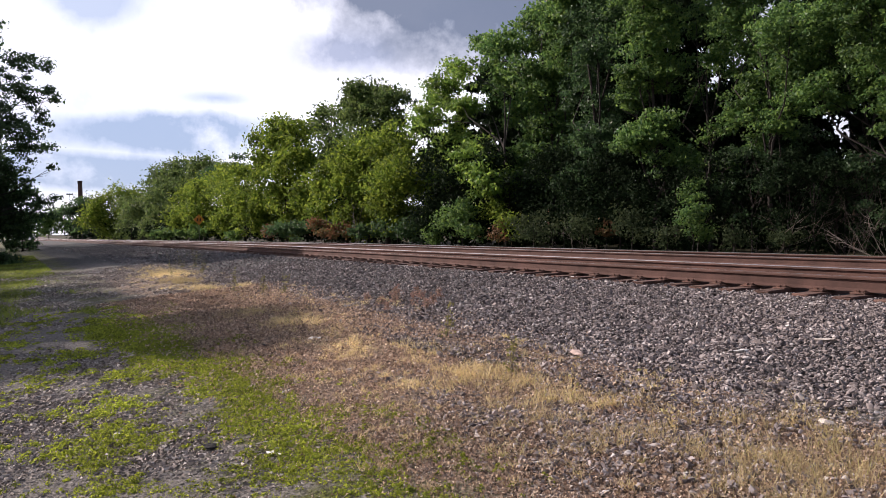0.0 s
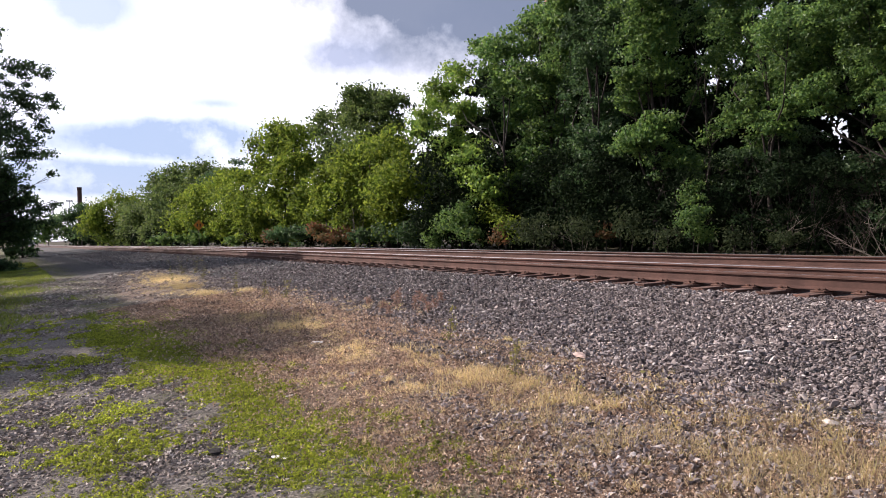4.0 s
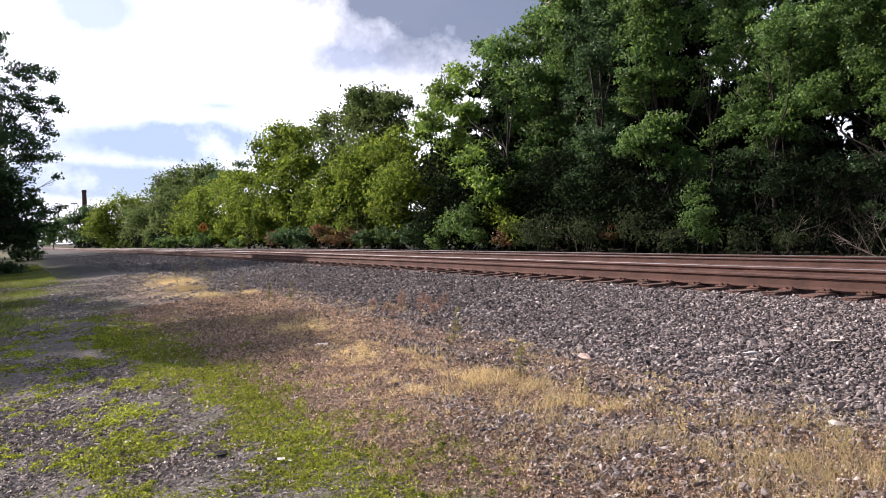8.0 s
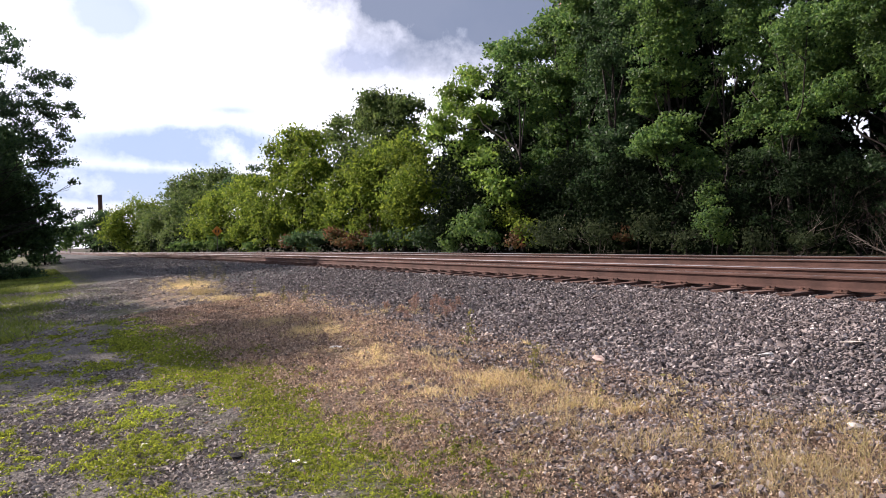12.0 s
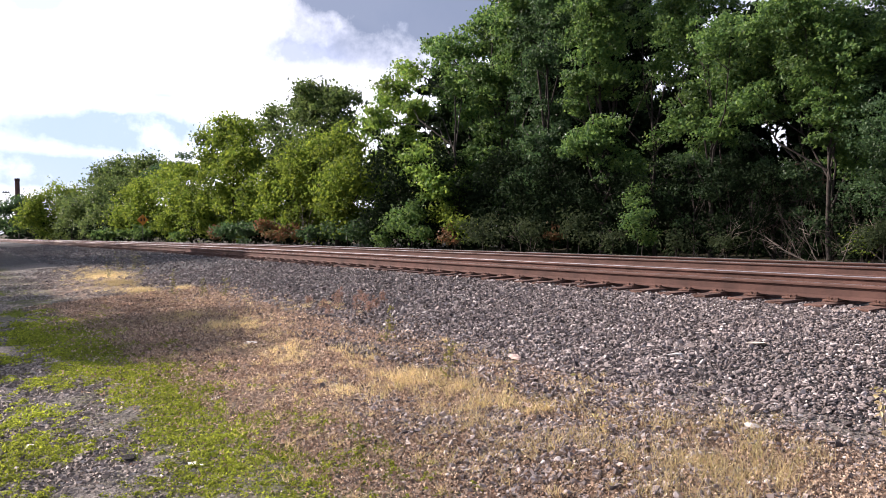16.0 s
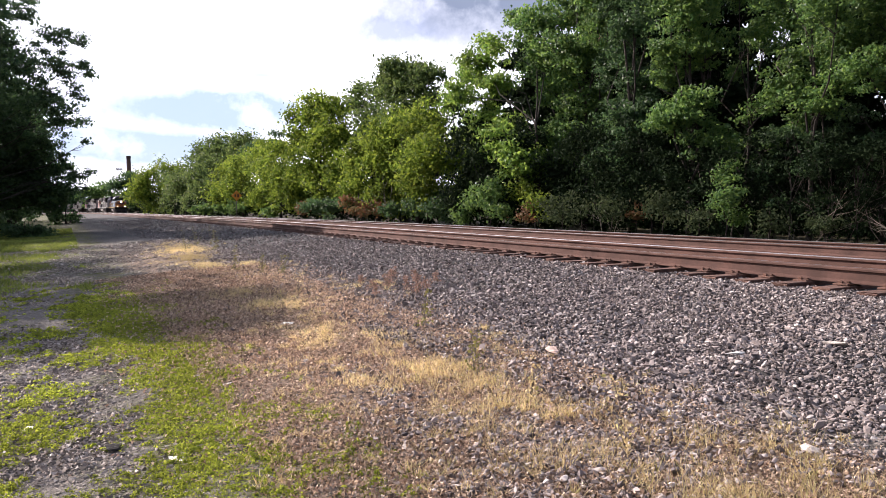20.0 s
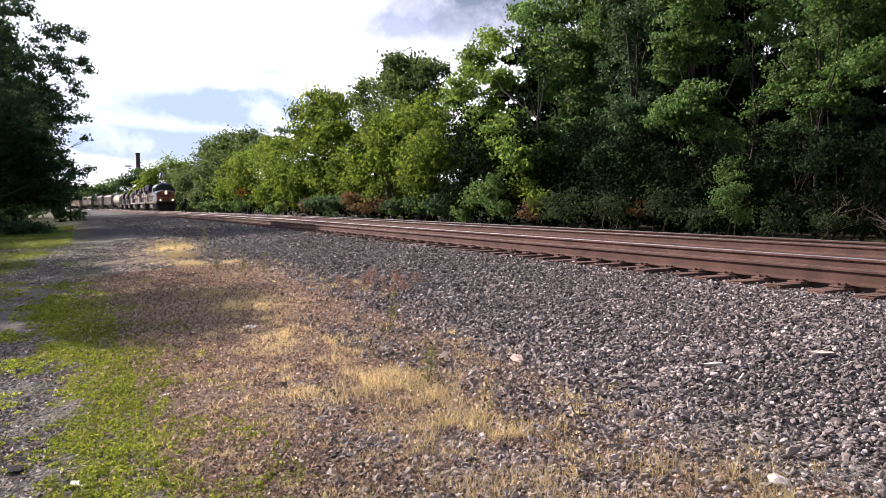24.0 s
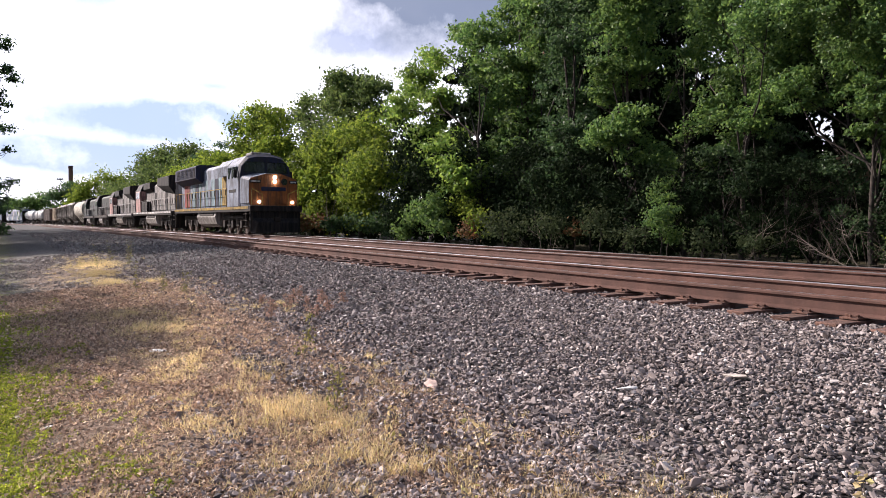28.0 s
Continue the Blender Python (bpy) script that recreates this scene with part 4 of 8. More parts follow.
tree('bush', 'dusty grey-green bush with bare twigs at the edge of the wood', 19.3, 20.7, 2.1, [(-0.2, -0.3, 1.3, 0.6, 0.5), (0.4, 1.0, 1.8, 0.4, 0.3)], 'grey', 660, 0.11, 46, trunk=0.03, clump=0.17, twigs=5)
tree('bush', 'rust-brown withering bush beside the tracks', 19.6, 19.7, 1.5, [(-0.0, -0.0, 1.2, 0.3, 0.3)], 'rusty', 260, 0.11, 47, trunk=0.03, clump=0.16, twigs=5)
tree('bush', 'dusty grey-green bush with bare twigs at the edge of the wood', 19.0, 17.8, 2.2, [(0.1, -0.1, 1.3, 0.7, 0.4), (-0.2, 0.1, 1.8, 0.4, 0.4)], 'grey', 1060, 0.10, 48, trunk=0.03, clump=0.15, twigs=5)
tree('bush', 'low leafy bush at the edge of the wood', 18.9, 15.1, 2.9, [(0.3, 0.3, 2.5, 0.4, 0.4), (-0.3, -0.2, 1.7, 0.5, 0.4), (0.2, -0.2, 1.2, 0.4, 0.4)], 'mid', 1760, 0.09, 49, trunk=0.03, clump=0.14, twigs=5)
tree('bush', 'dusty grey-green bush with bare twigs at the edge of the wood', 19.2, 12.1, 1.2, [(-0.0, -0.0, 1.0, 0.4, 0.2)], 'grey', 460, 0.08, 50, trunk=0.03, clump=0.12, twigs=5)
tree('bush', 'low leafy bush at the edge of the wood', 19.9, 37.4, 2.3, [(0.2, 1.0, 1.5, 1.3, 0.8), (-0.4, -2.5, 1.3, 0.8, 0.7)], 'dark', 1760, 0.17, 51, trunk=0.03, clump=0.25, twigs=5)
tree('bush', 'low leafy bush at the edge of the wood', 18.6, 52.4, 2.2, [(-0.0, -2.1, 1.5, 1.2, 0.7), (0.1, 2.9, 1.5, 1.1, 0.6)], 'dark', 1260, 0.22, 52, trunk=0.03, clump=0.24, twigs=5)
tree('bush', 'rust-brown withering bush beside the tracks', 19.0, 59.7, 1.7, [(-0.0, -0.0, 1.2, 0.9, 0.5)], 'rusty', 360, 0.25, 53, trunk=0.03, clump=0.27, twigs=5)
tree('bush', 'low leafy bush at the edge of the wood', 19.4, 41.1, 1.8, [(-0.0, 0.0, 1.3, 1.1, 0.5)], 'dark', 860, 0.18, 54, trunk=0.03, clump=0.20, twigs=5)
tree('bush', 'low leafy bush at the edge of the wood', 19.5, 90.6, 2.1, [(-0.0, -0.0, 1.4, 1.6, 0.7)], 'mid', 460, 0.35, 55, trunk=0.03, clump=0.39, twigs=5)
tree('bush', 'low leafy bush at the edge of the wood', 19.6, 110.5, 1.9, [(0.0, -0.0, 1.3, 1.7, 0.7)], 'mid', 460, 0.42, 355, trunk=0.03, clump=0.46, twigs=5)
tree('bush', 'dusty grey-green bush with bare twigs at the edge of the wood', 18.8, 13.5, 1.3, [(0.0, -0.0, 1.0, 0.4, 0.3)], 'grey', 360, 0.09, 56, trunk=0.03, clump=0.13, twigs=5)
tree('bush', 'dusty low bush at the edge of the wood', 19.1, 7.7, 1.7, [(-0.1, 0.1, 1.2, 0.6, 0.3), (0.0, -0.4, 1.3, 0.5, 0.4), (0.5, 1.0, 0.9, 0.3, 0.2)], 'grey', 1960, 0.07, 57, trunk=0.03, clump=0.12, twigs=5)
tree('bush', 'low leafy bush at the edge of the wood', 19.5, 8.4, 1.2, [(-0.0, -0.0, 1.1, 0.2, 0.2)], 'yellow', 260, 0.07, 58, trunk=0.03, clump=0.12, twigs=5)
tree('bush', 'low leafy bush at the edge of the wood', 19.7, 73.4, 1.6, [(0.0, 0.0, 1.1, 1.2, 0.5)], 'mid', 460, 0.29, 59, trunk=0.03, clump=0.32, twigs=5)
tree('bush', 'dusty grey-green bush with bare twigs at the edge of the wood', 18.4, 15.7, 1.4, [(-0.0, -0.0, 1.1, 0.5, 0.3)], 'grey', 460, 0.09, 60, trunk=0.03, clump=0.14, twigs=5)
# inner trees: leaf colour darkened to stand in for shade in the wood
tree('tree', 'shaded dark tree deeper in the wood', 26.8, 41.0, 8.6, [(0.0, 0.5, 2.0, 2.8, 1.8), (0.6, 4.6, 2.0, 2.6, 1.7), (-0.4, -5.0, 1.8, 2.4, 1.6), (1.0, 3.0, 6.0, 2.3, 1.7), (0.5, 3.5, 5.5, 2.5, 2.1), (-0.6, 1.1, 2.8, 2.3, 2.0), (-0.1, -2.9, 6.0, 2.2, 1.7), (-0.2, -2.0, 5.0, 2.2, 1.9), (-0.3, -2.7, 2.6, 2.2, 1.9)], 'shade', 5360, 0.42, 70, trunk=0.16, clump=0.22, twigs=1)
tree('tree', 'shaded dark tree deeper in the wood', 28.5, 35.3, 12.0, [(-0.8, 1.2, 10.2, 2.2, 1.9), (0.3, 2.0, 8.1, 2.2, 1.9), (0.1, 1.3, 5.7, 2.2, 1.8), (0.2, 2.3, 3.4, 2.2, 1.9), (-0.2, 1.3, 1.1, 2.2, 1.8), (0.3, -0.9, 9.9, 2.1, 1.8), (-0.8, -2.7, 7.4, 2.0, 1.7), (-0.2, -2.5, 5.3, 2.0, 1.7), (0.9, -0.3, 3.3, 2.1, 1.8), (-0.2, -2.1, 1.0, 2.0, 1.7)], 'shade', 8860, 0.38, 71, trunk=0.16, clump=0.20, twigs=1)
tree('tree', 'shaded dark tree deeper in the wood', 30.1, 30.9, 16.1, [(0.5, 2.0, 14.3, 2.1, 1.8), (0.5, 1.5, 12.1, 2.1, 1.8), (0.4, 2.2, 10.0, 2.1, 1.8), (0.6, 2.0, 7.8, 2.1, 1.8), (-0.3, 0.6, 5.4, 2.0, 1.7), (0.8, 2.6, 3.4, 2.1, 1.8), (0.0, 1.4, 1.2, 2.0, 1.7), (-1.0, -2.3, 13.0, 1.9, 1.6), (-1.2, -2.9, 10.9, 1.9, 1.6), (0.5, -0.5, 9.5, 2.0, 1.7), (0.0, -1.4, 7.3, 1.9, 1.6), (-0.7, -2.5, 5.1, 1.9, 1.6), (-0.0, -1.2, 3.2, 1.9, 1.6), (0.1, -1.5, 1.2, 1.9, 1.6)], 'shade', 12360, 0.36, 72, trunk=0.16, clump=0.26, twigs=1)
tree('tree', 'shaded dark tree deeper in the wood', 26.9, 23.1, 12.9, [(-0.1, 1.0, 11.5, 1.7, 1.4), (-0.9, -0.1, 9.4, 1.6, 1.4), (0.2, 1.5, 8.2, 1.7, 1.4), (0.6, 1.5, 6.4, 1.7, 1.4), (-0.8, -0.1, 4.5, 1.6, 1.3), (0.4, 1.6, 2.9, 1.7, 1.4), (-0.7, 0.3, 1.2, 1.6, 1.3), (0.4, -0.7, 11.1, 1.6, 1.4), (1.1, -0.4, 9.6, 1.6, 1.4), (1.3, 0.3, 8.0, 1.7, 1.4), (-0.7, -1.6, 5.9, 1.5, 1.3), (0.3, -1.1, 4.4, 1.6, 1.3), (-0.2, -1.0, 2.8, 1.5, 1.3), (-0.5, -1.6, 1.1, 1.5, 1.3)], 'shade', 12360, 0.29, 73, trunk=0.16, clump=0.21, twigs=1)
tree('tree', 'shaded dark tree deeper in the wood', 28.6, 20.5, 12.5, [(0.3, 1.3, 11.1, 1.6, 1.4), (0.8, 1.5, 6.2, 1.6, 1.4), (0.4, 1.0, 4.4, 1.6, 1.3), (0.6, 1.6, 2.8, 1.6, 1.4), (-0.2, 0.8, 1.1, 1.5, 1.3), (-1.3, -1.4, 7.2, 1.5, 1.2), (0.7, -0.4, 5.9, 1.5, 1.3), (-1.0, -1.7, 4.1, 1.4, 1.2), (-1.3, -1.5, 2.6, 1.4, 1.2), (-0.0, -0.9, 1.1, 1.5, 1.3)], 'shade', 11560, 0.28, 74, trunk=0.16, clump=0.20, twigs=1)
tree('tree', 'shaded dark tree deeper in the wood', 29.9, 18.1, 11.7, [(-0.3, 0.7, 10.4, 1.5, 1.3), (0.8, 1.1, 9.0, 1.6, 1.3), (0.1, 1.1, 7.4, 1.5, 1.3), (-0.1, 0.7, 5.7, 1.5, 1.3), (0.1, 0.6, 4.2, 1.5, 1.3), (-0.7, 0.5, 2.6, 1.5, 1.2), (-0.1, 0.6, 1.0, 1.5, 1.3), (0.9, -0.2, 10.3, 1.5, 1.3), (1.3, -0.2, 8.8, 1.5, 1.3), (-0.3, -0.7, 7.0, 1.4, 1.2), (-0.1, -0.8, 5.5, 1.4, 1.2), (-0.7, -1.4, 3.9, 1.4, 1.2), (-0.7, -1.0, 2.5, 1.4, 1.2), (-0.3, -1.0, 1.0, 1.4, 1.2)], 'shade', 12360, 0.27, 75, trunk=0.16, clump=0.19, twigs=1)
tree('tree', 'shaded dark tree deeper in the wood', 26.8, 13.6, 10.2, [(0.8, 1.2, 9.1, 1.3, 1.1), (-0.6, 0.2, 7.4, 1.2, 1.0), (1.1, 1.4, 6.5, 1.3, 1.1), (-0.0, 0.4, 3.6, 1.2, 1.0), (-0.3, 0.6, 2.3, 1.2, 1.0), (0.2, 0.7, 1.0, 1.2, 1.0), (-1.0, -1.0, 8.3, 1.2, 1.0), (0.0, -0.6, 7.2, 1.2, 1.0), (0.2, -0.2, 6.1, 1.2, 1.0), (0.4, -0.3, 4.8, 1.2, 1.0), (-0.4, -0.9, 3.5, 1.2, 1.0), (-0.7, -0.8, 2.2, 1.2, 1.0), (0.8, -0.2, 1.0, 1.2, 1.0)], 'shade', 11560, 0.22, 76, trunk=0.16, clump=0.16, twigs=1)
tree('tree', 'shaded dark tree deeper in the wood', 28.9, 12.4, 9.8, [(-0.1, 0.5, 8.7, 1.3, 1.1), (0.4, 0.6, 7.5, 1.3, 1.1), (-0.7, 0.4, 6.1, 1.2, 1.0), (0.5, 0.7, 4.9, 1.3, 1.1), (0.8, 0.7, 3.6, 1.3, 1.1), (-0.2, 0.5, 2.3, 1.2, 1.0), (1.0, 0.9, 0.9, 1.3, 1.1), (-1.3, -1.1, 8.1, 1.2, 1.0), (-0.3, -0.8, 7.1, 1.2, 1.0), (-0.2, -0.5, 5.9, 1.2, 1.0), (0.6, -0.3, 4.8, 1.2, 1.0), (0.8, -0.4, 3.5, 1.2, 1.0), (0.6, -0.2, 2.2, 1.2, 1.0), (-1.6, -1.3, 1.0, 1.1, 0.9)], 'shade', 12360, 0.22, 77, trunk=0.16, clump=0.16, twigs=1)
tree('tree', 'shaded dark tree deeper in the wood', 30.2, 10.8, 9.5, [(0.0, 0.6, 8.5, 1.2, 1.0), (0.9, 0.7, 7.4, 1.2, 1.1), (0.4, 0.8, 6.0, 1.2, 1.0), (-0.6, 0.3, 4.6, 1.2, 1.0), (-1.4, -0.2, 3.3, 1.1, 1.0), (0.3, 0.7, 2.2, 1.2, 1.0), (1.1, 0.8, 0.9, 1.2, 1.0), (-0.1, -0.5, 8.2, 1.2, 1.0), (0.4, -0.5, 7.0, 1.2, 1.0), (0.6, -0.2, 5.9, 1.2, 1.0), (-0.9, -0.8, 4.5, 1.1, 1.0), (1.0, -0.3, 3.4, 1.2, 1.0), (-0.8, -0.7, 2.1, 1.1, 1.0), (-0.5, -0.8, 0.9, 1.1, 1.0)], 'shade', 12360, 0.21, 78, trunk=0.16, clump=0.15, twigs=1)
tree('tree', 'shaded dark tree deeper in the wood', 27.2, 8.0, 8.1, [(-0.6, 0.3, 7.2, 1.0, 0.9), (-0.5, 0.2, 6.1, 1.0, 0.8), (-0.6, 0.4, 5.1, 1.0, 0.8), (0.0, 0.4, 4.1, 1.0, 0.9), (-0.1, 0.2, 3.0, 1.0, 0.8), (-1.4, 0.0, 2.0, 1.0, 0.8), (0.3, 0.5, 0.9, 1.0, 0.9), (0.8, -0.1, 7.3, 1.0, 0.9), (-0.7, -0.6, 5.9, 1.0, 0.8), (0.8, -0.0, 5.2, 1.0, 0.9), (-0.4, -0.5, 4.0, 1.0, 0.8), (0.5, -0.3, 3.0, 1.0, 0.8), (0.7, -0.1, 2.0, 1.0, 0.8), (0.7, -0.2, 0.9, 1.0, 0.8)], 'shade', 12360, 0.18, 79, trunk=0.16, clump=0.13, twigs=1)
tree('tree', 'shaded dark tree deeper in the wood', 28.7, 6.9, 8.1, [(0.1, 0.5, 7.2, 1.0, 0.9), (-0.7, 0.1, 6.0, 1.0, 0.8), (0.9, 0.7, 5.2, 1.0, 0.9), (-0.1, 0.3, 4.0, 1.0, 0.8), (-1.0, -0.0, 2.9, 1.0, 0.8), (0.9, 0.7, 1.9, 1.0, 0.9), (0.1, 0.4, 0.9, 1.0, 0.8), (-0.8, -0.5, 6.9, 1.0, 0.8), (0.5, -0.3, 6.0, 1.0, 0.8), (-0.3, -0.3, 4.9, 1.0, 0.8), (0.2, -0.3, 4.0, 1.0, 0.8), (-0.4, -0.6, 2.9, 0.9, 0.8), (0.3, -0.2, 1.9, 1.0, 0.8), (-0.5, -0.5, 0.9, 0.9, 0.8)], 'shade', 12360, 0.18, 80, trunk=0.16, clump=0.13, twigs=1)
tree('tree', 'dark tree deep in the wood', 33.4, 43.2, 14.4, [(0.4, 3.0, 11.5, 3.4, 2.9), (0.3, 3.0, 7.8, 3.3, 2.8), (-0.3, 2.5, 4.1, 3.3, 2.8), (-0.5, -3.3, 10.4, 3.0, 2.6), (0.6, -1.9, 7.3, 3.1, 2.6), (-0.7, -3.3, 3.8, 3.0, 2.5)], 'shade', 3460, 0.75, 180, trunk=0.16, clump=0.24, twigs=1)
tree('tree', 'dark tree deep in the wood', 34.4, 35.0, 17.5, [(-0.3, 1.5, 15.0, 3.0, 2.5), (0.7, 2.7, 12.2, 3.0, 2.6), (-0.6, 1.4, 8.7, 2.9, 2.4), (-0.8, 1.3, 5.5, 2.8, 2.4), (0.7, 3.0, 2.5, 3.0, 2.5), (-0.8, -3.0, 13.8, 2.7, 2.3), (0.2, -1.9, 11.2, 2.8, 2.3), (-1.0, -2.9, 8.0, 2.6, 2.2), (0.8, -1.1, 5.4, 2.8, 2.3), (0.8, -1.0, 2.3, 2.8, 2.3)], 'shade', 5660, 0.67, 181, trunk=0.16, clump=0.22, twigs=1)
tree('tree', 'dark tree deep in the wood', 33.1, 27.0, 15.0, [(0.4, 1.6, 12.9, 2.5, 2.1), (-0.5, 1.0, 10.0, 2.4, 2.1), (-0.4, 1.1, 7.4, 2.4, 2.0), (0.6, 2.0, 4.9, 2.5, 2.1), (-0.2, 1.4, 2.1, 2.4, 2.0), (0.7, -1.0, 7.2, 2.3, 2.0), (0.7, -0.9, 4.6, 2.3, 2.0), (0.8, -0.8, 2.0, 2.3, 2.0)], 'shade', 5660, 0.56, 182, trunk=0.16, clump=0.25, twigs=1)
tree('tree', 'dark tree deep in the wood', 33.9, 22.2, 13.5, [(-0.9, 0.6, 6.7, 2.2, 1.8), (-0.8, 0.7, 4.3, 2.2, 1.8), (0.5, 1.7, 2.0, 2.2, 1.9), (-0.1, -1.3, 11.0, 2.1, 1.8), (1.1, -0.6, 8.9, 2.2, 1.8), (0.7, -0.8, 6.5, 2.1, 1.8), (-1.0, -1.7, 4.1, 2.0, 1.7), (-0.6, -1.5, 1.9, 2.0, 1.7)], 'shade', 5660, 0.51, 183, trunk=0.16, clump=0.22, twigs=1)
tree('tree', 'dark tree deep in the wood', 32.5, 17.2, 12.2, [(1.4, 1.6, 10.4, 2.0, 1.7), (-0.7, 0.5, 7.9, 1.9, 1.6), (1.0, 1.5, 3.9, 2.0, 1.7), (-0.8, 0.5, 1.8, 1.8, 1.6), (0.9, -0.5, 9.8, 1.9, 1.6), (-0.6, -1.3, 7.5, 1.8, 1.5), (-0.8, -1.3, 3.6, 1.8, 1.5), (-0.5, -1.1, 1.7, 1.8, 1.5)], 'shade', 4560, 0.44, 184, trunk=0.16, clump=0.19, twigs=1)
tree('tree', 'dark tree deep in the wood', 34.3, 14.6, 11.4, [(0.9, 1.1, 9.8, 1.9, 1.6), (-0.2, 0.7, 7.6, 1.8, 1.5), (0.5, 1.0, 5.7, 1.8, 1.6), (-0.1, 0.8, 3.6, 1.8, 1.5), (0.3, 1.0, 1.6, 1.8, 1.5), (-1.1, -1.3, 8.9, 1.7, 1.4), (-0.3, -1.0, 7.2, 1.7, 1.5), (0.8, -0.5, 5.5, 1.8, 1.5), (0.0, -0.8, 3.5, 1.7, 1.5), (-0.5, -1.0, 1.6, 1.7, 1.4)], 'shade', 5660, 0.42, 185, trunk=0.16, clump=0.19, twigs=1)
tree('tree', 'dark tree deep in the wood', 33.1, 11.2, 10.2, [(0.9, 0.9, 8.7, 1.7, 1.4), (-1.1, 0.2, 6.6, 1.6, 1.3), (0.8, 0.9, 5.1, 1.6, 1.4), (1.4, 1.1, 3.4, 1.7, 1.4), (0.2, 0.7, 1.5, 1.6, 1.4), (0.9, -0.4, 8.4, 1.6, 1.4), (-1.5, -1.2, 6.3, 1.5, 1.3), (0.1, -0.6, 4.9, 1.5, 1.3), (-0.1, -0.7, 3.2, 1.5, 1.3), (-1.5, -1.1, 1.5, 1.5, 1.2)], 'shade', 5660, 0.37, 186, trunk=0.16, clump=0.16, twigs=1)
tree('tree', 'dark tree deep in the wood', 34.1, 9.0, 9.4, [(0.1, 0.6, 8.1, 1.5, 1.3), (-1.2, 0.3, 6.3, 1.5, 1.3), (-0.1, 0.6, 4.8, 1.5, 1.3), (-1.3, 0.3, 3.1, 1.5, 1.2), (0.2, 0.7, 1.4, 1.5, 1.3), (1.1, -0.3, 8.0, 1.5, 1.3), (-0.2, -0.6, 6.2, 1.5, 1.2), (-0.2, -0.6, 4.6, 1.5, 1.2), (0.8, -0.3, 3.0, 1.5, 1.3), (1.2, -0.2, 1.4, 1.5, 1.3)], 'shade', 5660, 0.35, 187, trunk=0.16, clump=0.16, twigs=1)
tree('tree', 'leafy tree with dark hanging boughs in the wood', 23.0, 17.6, 10.5, [(0.6, 1.0, 9.3, 0.7, 0.6), (-0.6, -0.6, 7.6, 0.6, 0.5), (0.4, 0.8, 6.6, 0.5, 0.5), (0.5, -0.3, 7.5, 0.5, 0.5), (-0.0, -0.2, 4.9, 0.5, 0.4), (0.1, -0.9, 3.8, 0.5, 0.4), (0.2, 0.8, 3.7, 0.5, 0.4), (0.4, 0.1, 3.0, 0.4, 0.4), (0.6, 0.4, 9.9, 0.7, 0.6), (0.0, -0.8, 8.8, 0.6, 0.5), (0.2, -1.1, 5.4, 0.4, 0.4)], 'mid', 4460, 0.12, 201, trunk=0.10, clump=0.17, twigs=3)
tree('tree', 'leafy tree with dark hanging boughs in the wood', 21.5, 11.9, 4.6, [(0.1, 0.8, 4.2, 0.4, 0.4), (-0.5, -0.0, 3.3, 0.4, 0.3), (0.3, 1.2, 3.2, 0.4, 0.3), (-0.2, -0.4, 3.0, 0.4, 0.3), (-0.1, -1.1, 3.1, 0.4, 0.4), (-0.4, -1.6, 2.4, 0.4, 0.3), (0.1, 0.5, 2.4, 0.4, 0.3), (-0.4, -0.8, 2.0, 0.3, 0.3), (-0.4, 1.3, 3.7, 0.4, 0.3)], 'dark', 2960, 0.09, 202, trunk=0.08, clump=0.13, twigs=3)
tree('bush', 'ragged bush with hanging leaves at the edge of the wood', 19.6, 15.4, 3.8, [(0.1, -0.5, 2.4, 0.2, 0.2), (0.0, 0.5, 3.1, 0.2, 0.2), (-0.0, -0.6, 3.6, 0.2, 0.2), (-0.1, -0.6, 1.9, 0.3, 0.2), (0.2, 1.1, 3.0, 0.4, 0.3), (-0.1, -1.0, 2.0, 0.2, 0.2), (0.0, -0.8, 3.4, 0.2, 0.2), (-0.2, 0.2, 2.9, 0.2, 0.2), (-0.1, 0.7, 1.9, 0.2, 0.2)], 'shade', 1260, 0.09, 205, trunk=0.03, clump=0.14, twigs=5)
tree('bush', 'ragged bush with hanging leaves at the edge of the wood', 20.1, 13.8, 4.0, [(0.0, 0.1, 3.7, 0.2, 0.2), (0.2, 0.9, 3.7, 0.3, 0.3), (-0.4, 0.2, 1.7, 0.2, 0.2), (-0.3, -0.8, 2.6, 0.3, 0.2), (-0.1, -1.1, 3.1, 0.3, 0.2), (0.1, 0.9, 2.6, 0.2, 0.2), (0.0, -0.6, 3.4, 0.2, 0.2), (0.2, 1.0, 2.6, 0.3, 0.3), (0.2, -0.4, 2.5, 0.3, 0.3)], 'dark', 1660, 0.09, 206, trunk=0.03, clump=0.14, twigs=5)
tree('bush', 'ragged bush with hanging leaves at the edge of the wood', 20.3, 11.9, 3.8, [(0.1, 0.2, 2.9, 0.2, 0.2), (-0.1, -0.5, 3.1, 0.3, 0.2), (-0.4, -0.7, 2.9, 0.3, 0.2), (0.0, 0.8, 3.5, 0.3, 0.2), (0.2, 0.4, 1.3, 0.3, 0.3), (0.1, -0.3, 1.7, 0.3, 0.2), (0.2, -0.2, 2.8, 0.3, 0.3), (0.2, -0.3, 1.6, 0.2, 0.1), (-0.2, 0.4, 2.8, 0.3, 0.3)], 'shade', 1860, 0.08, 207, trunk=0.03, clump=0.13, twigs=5)
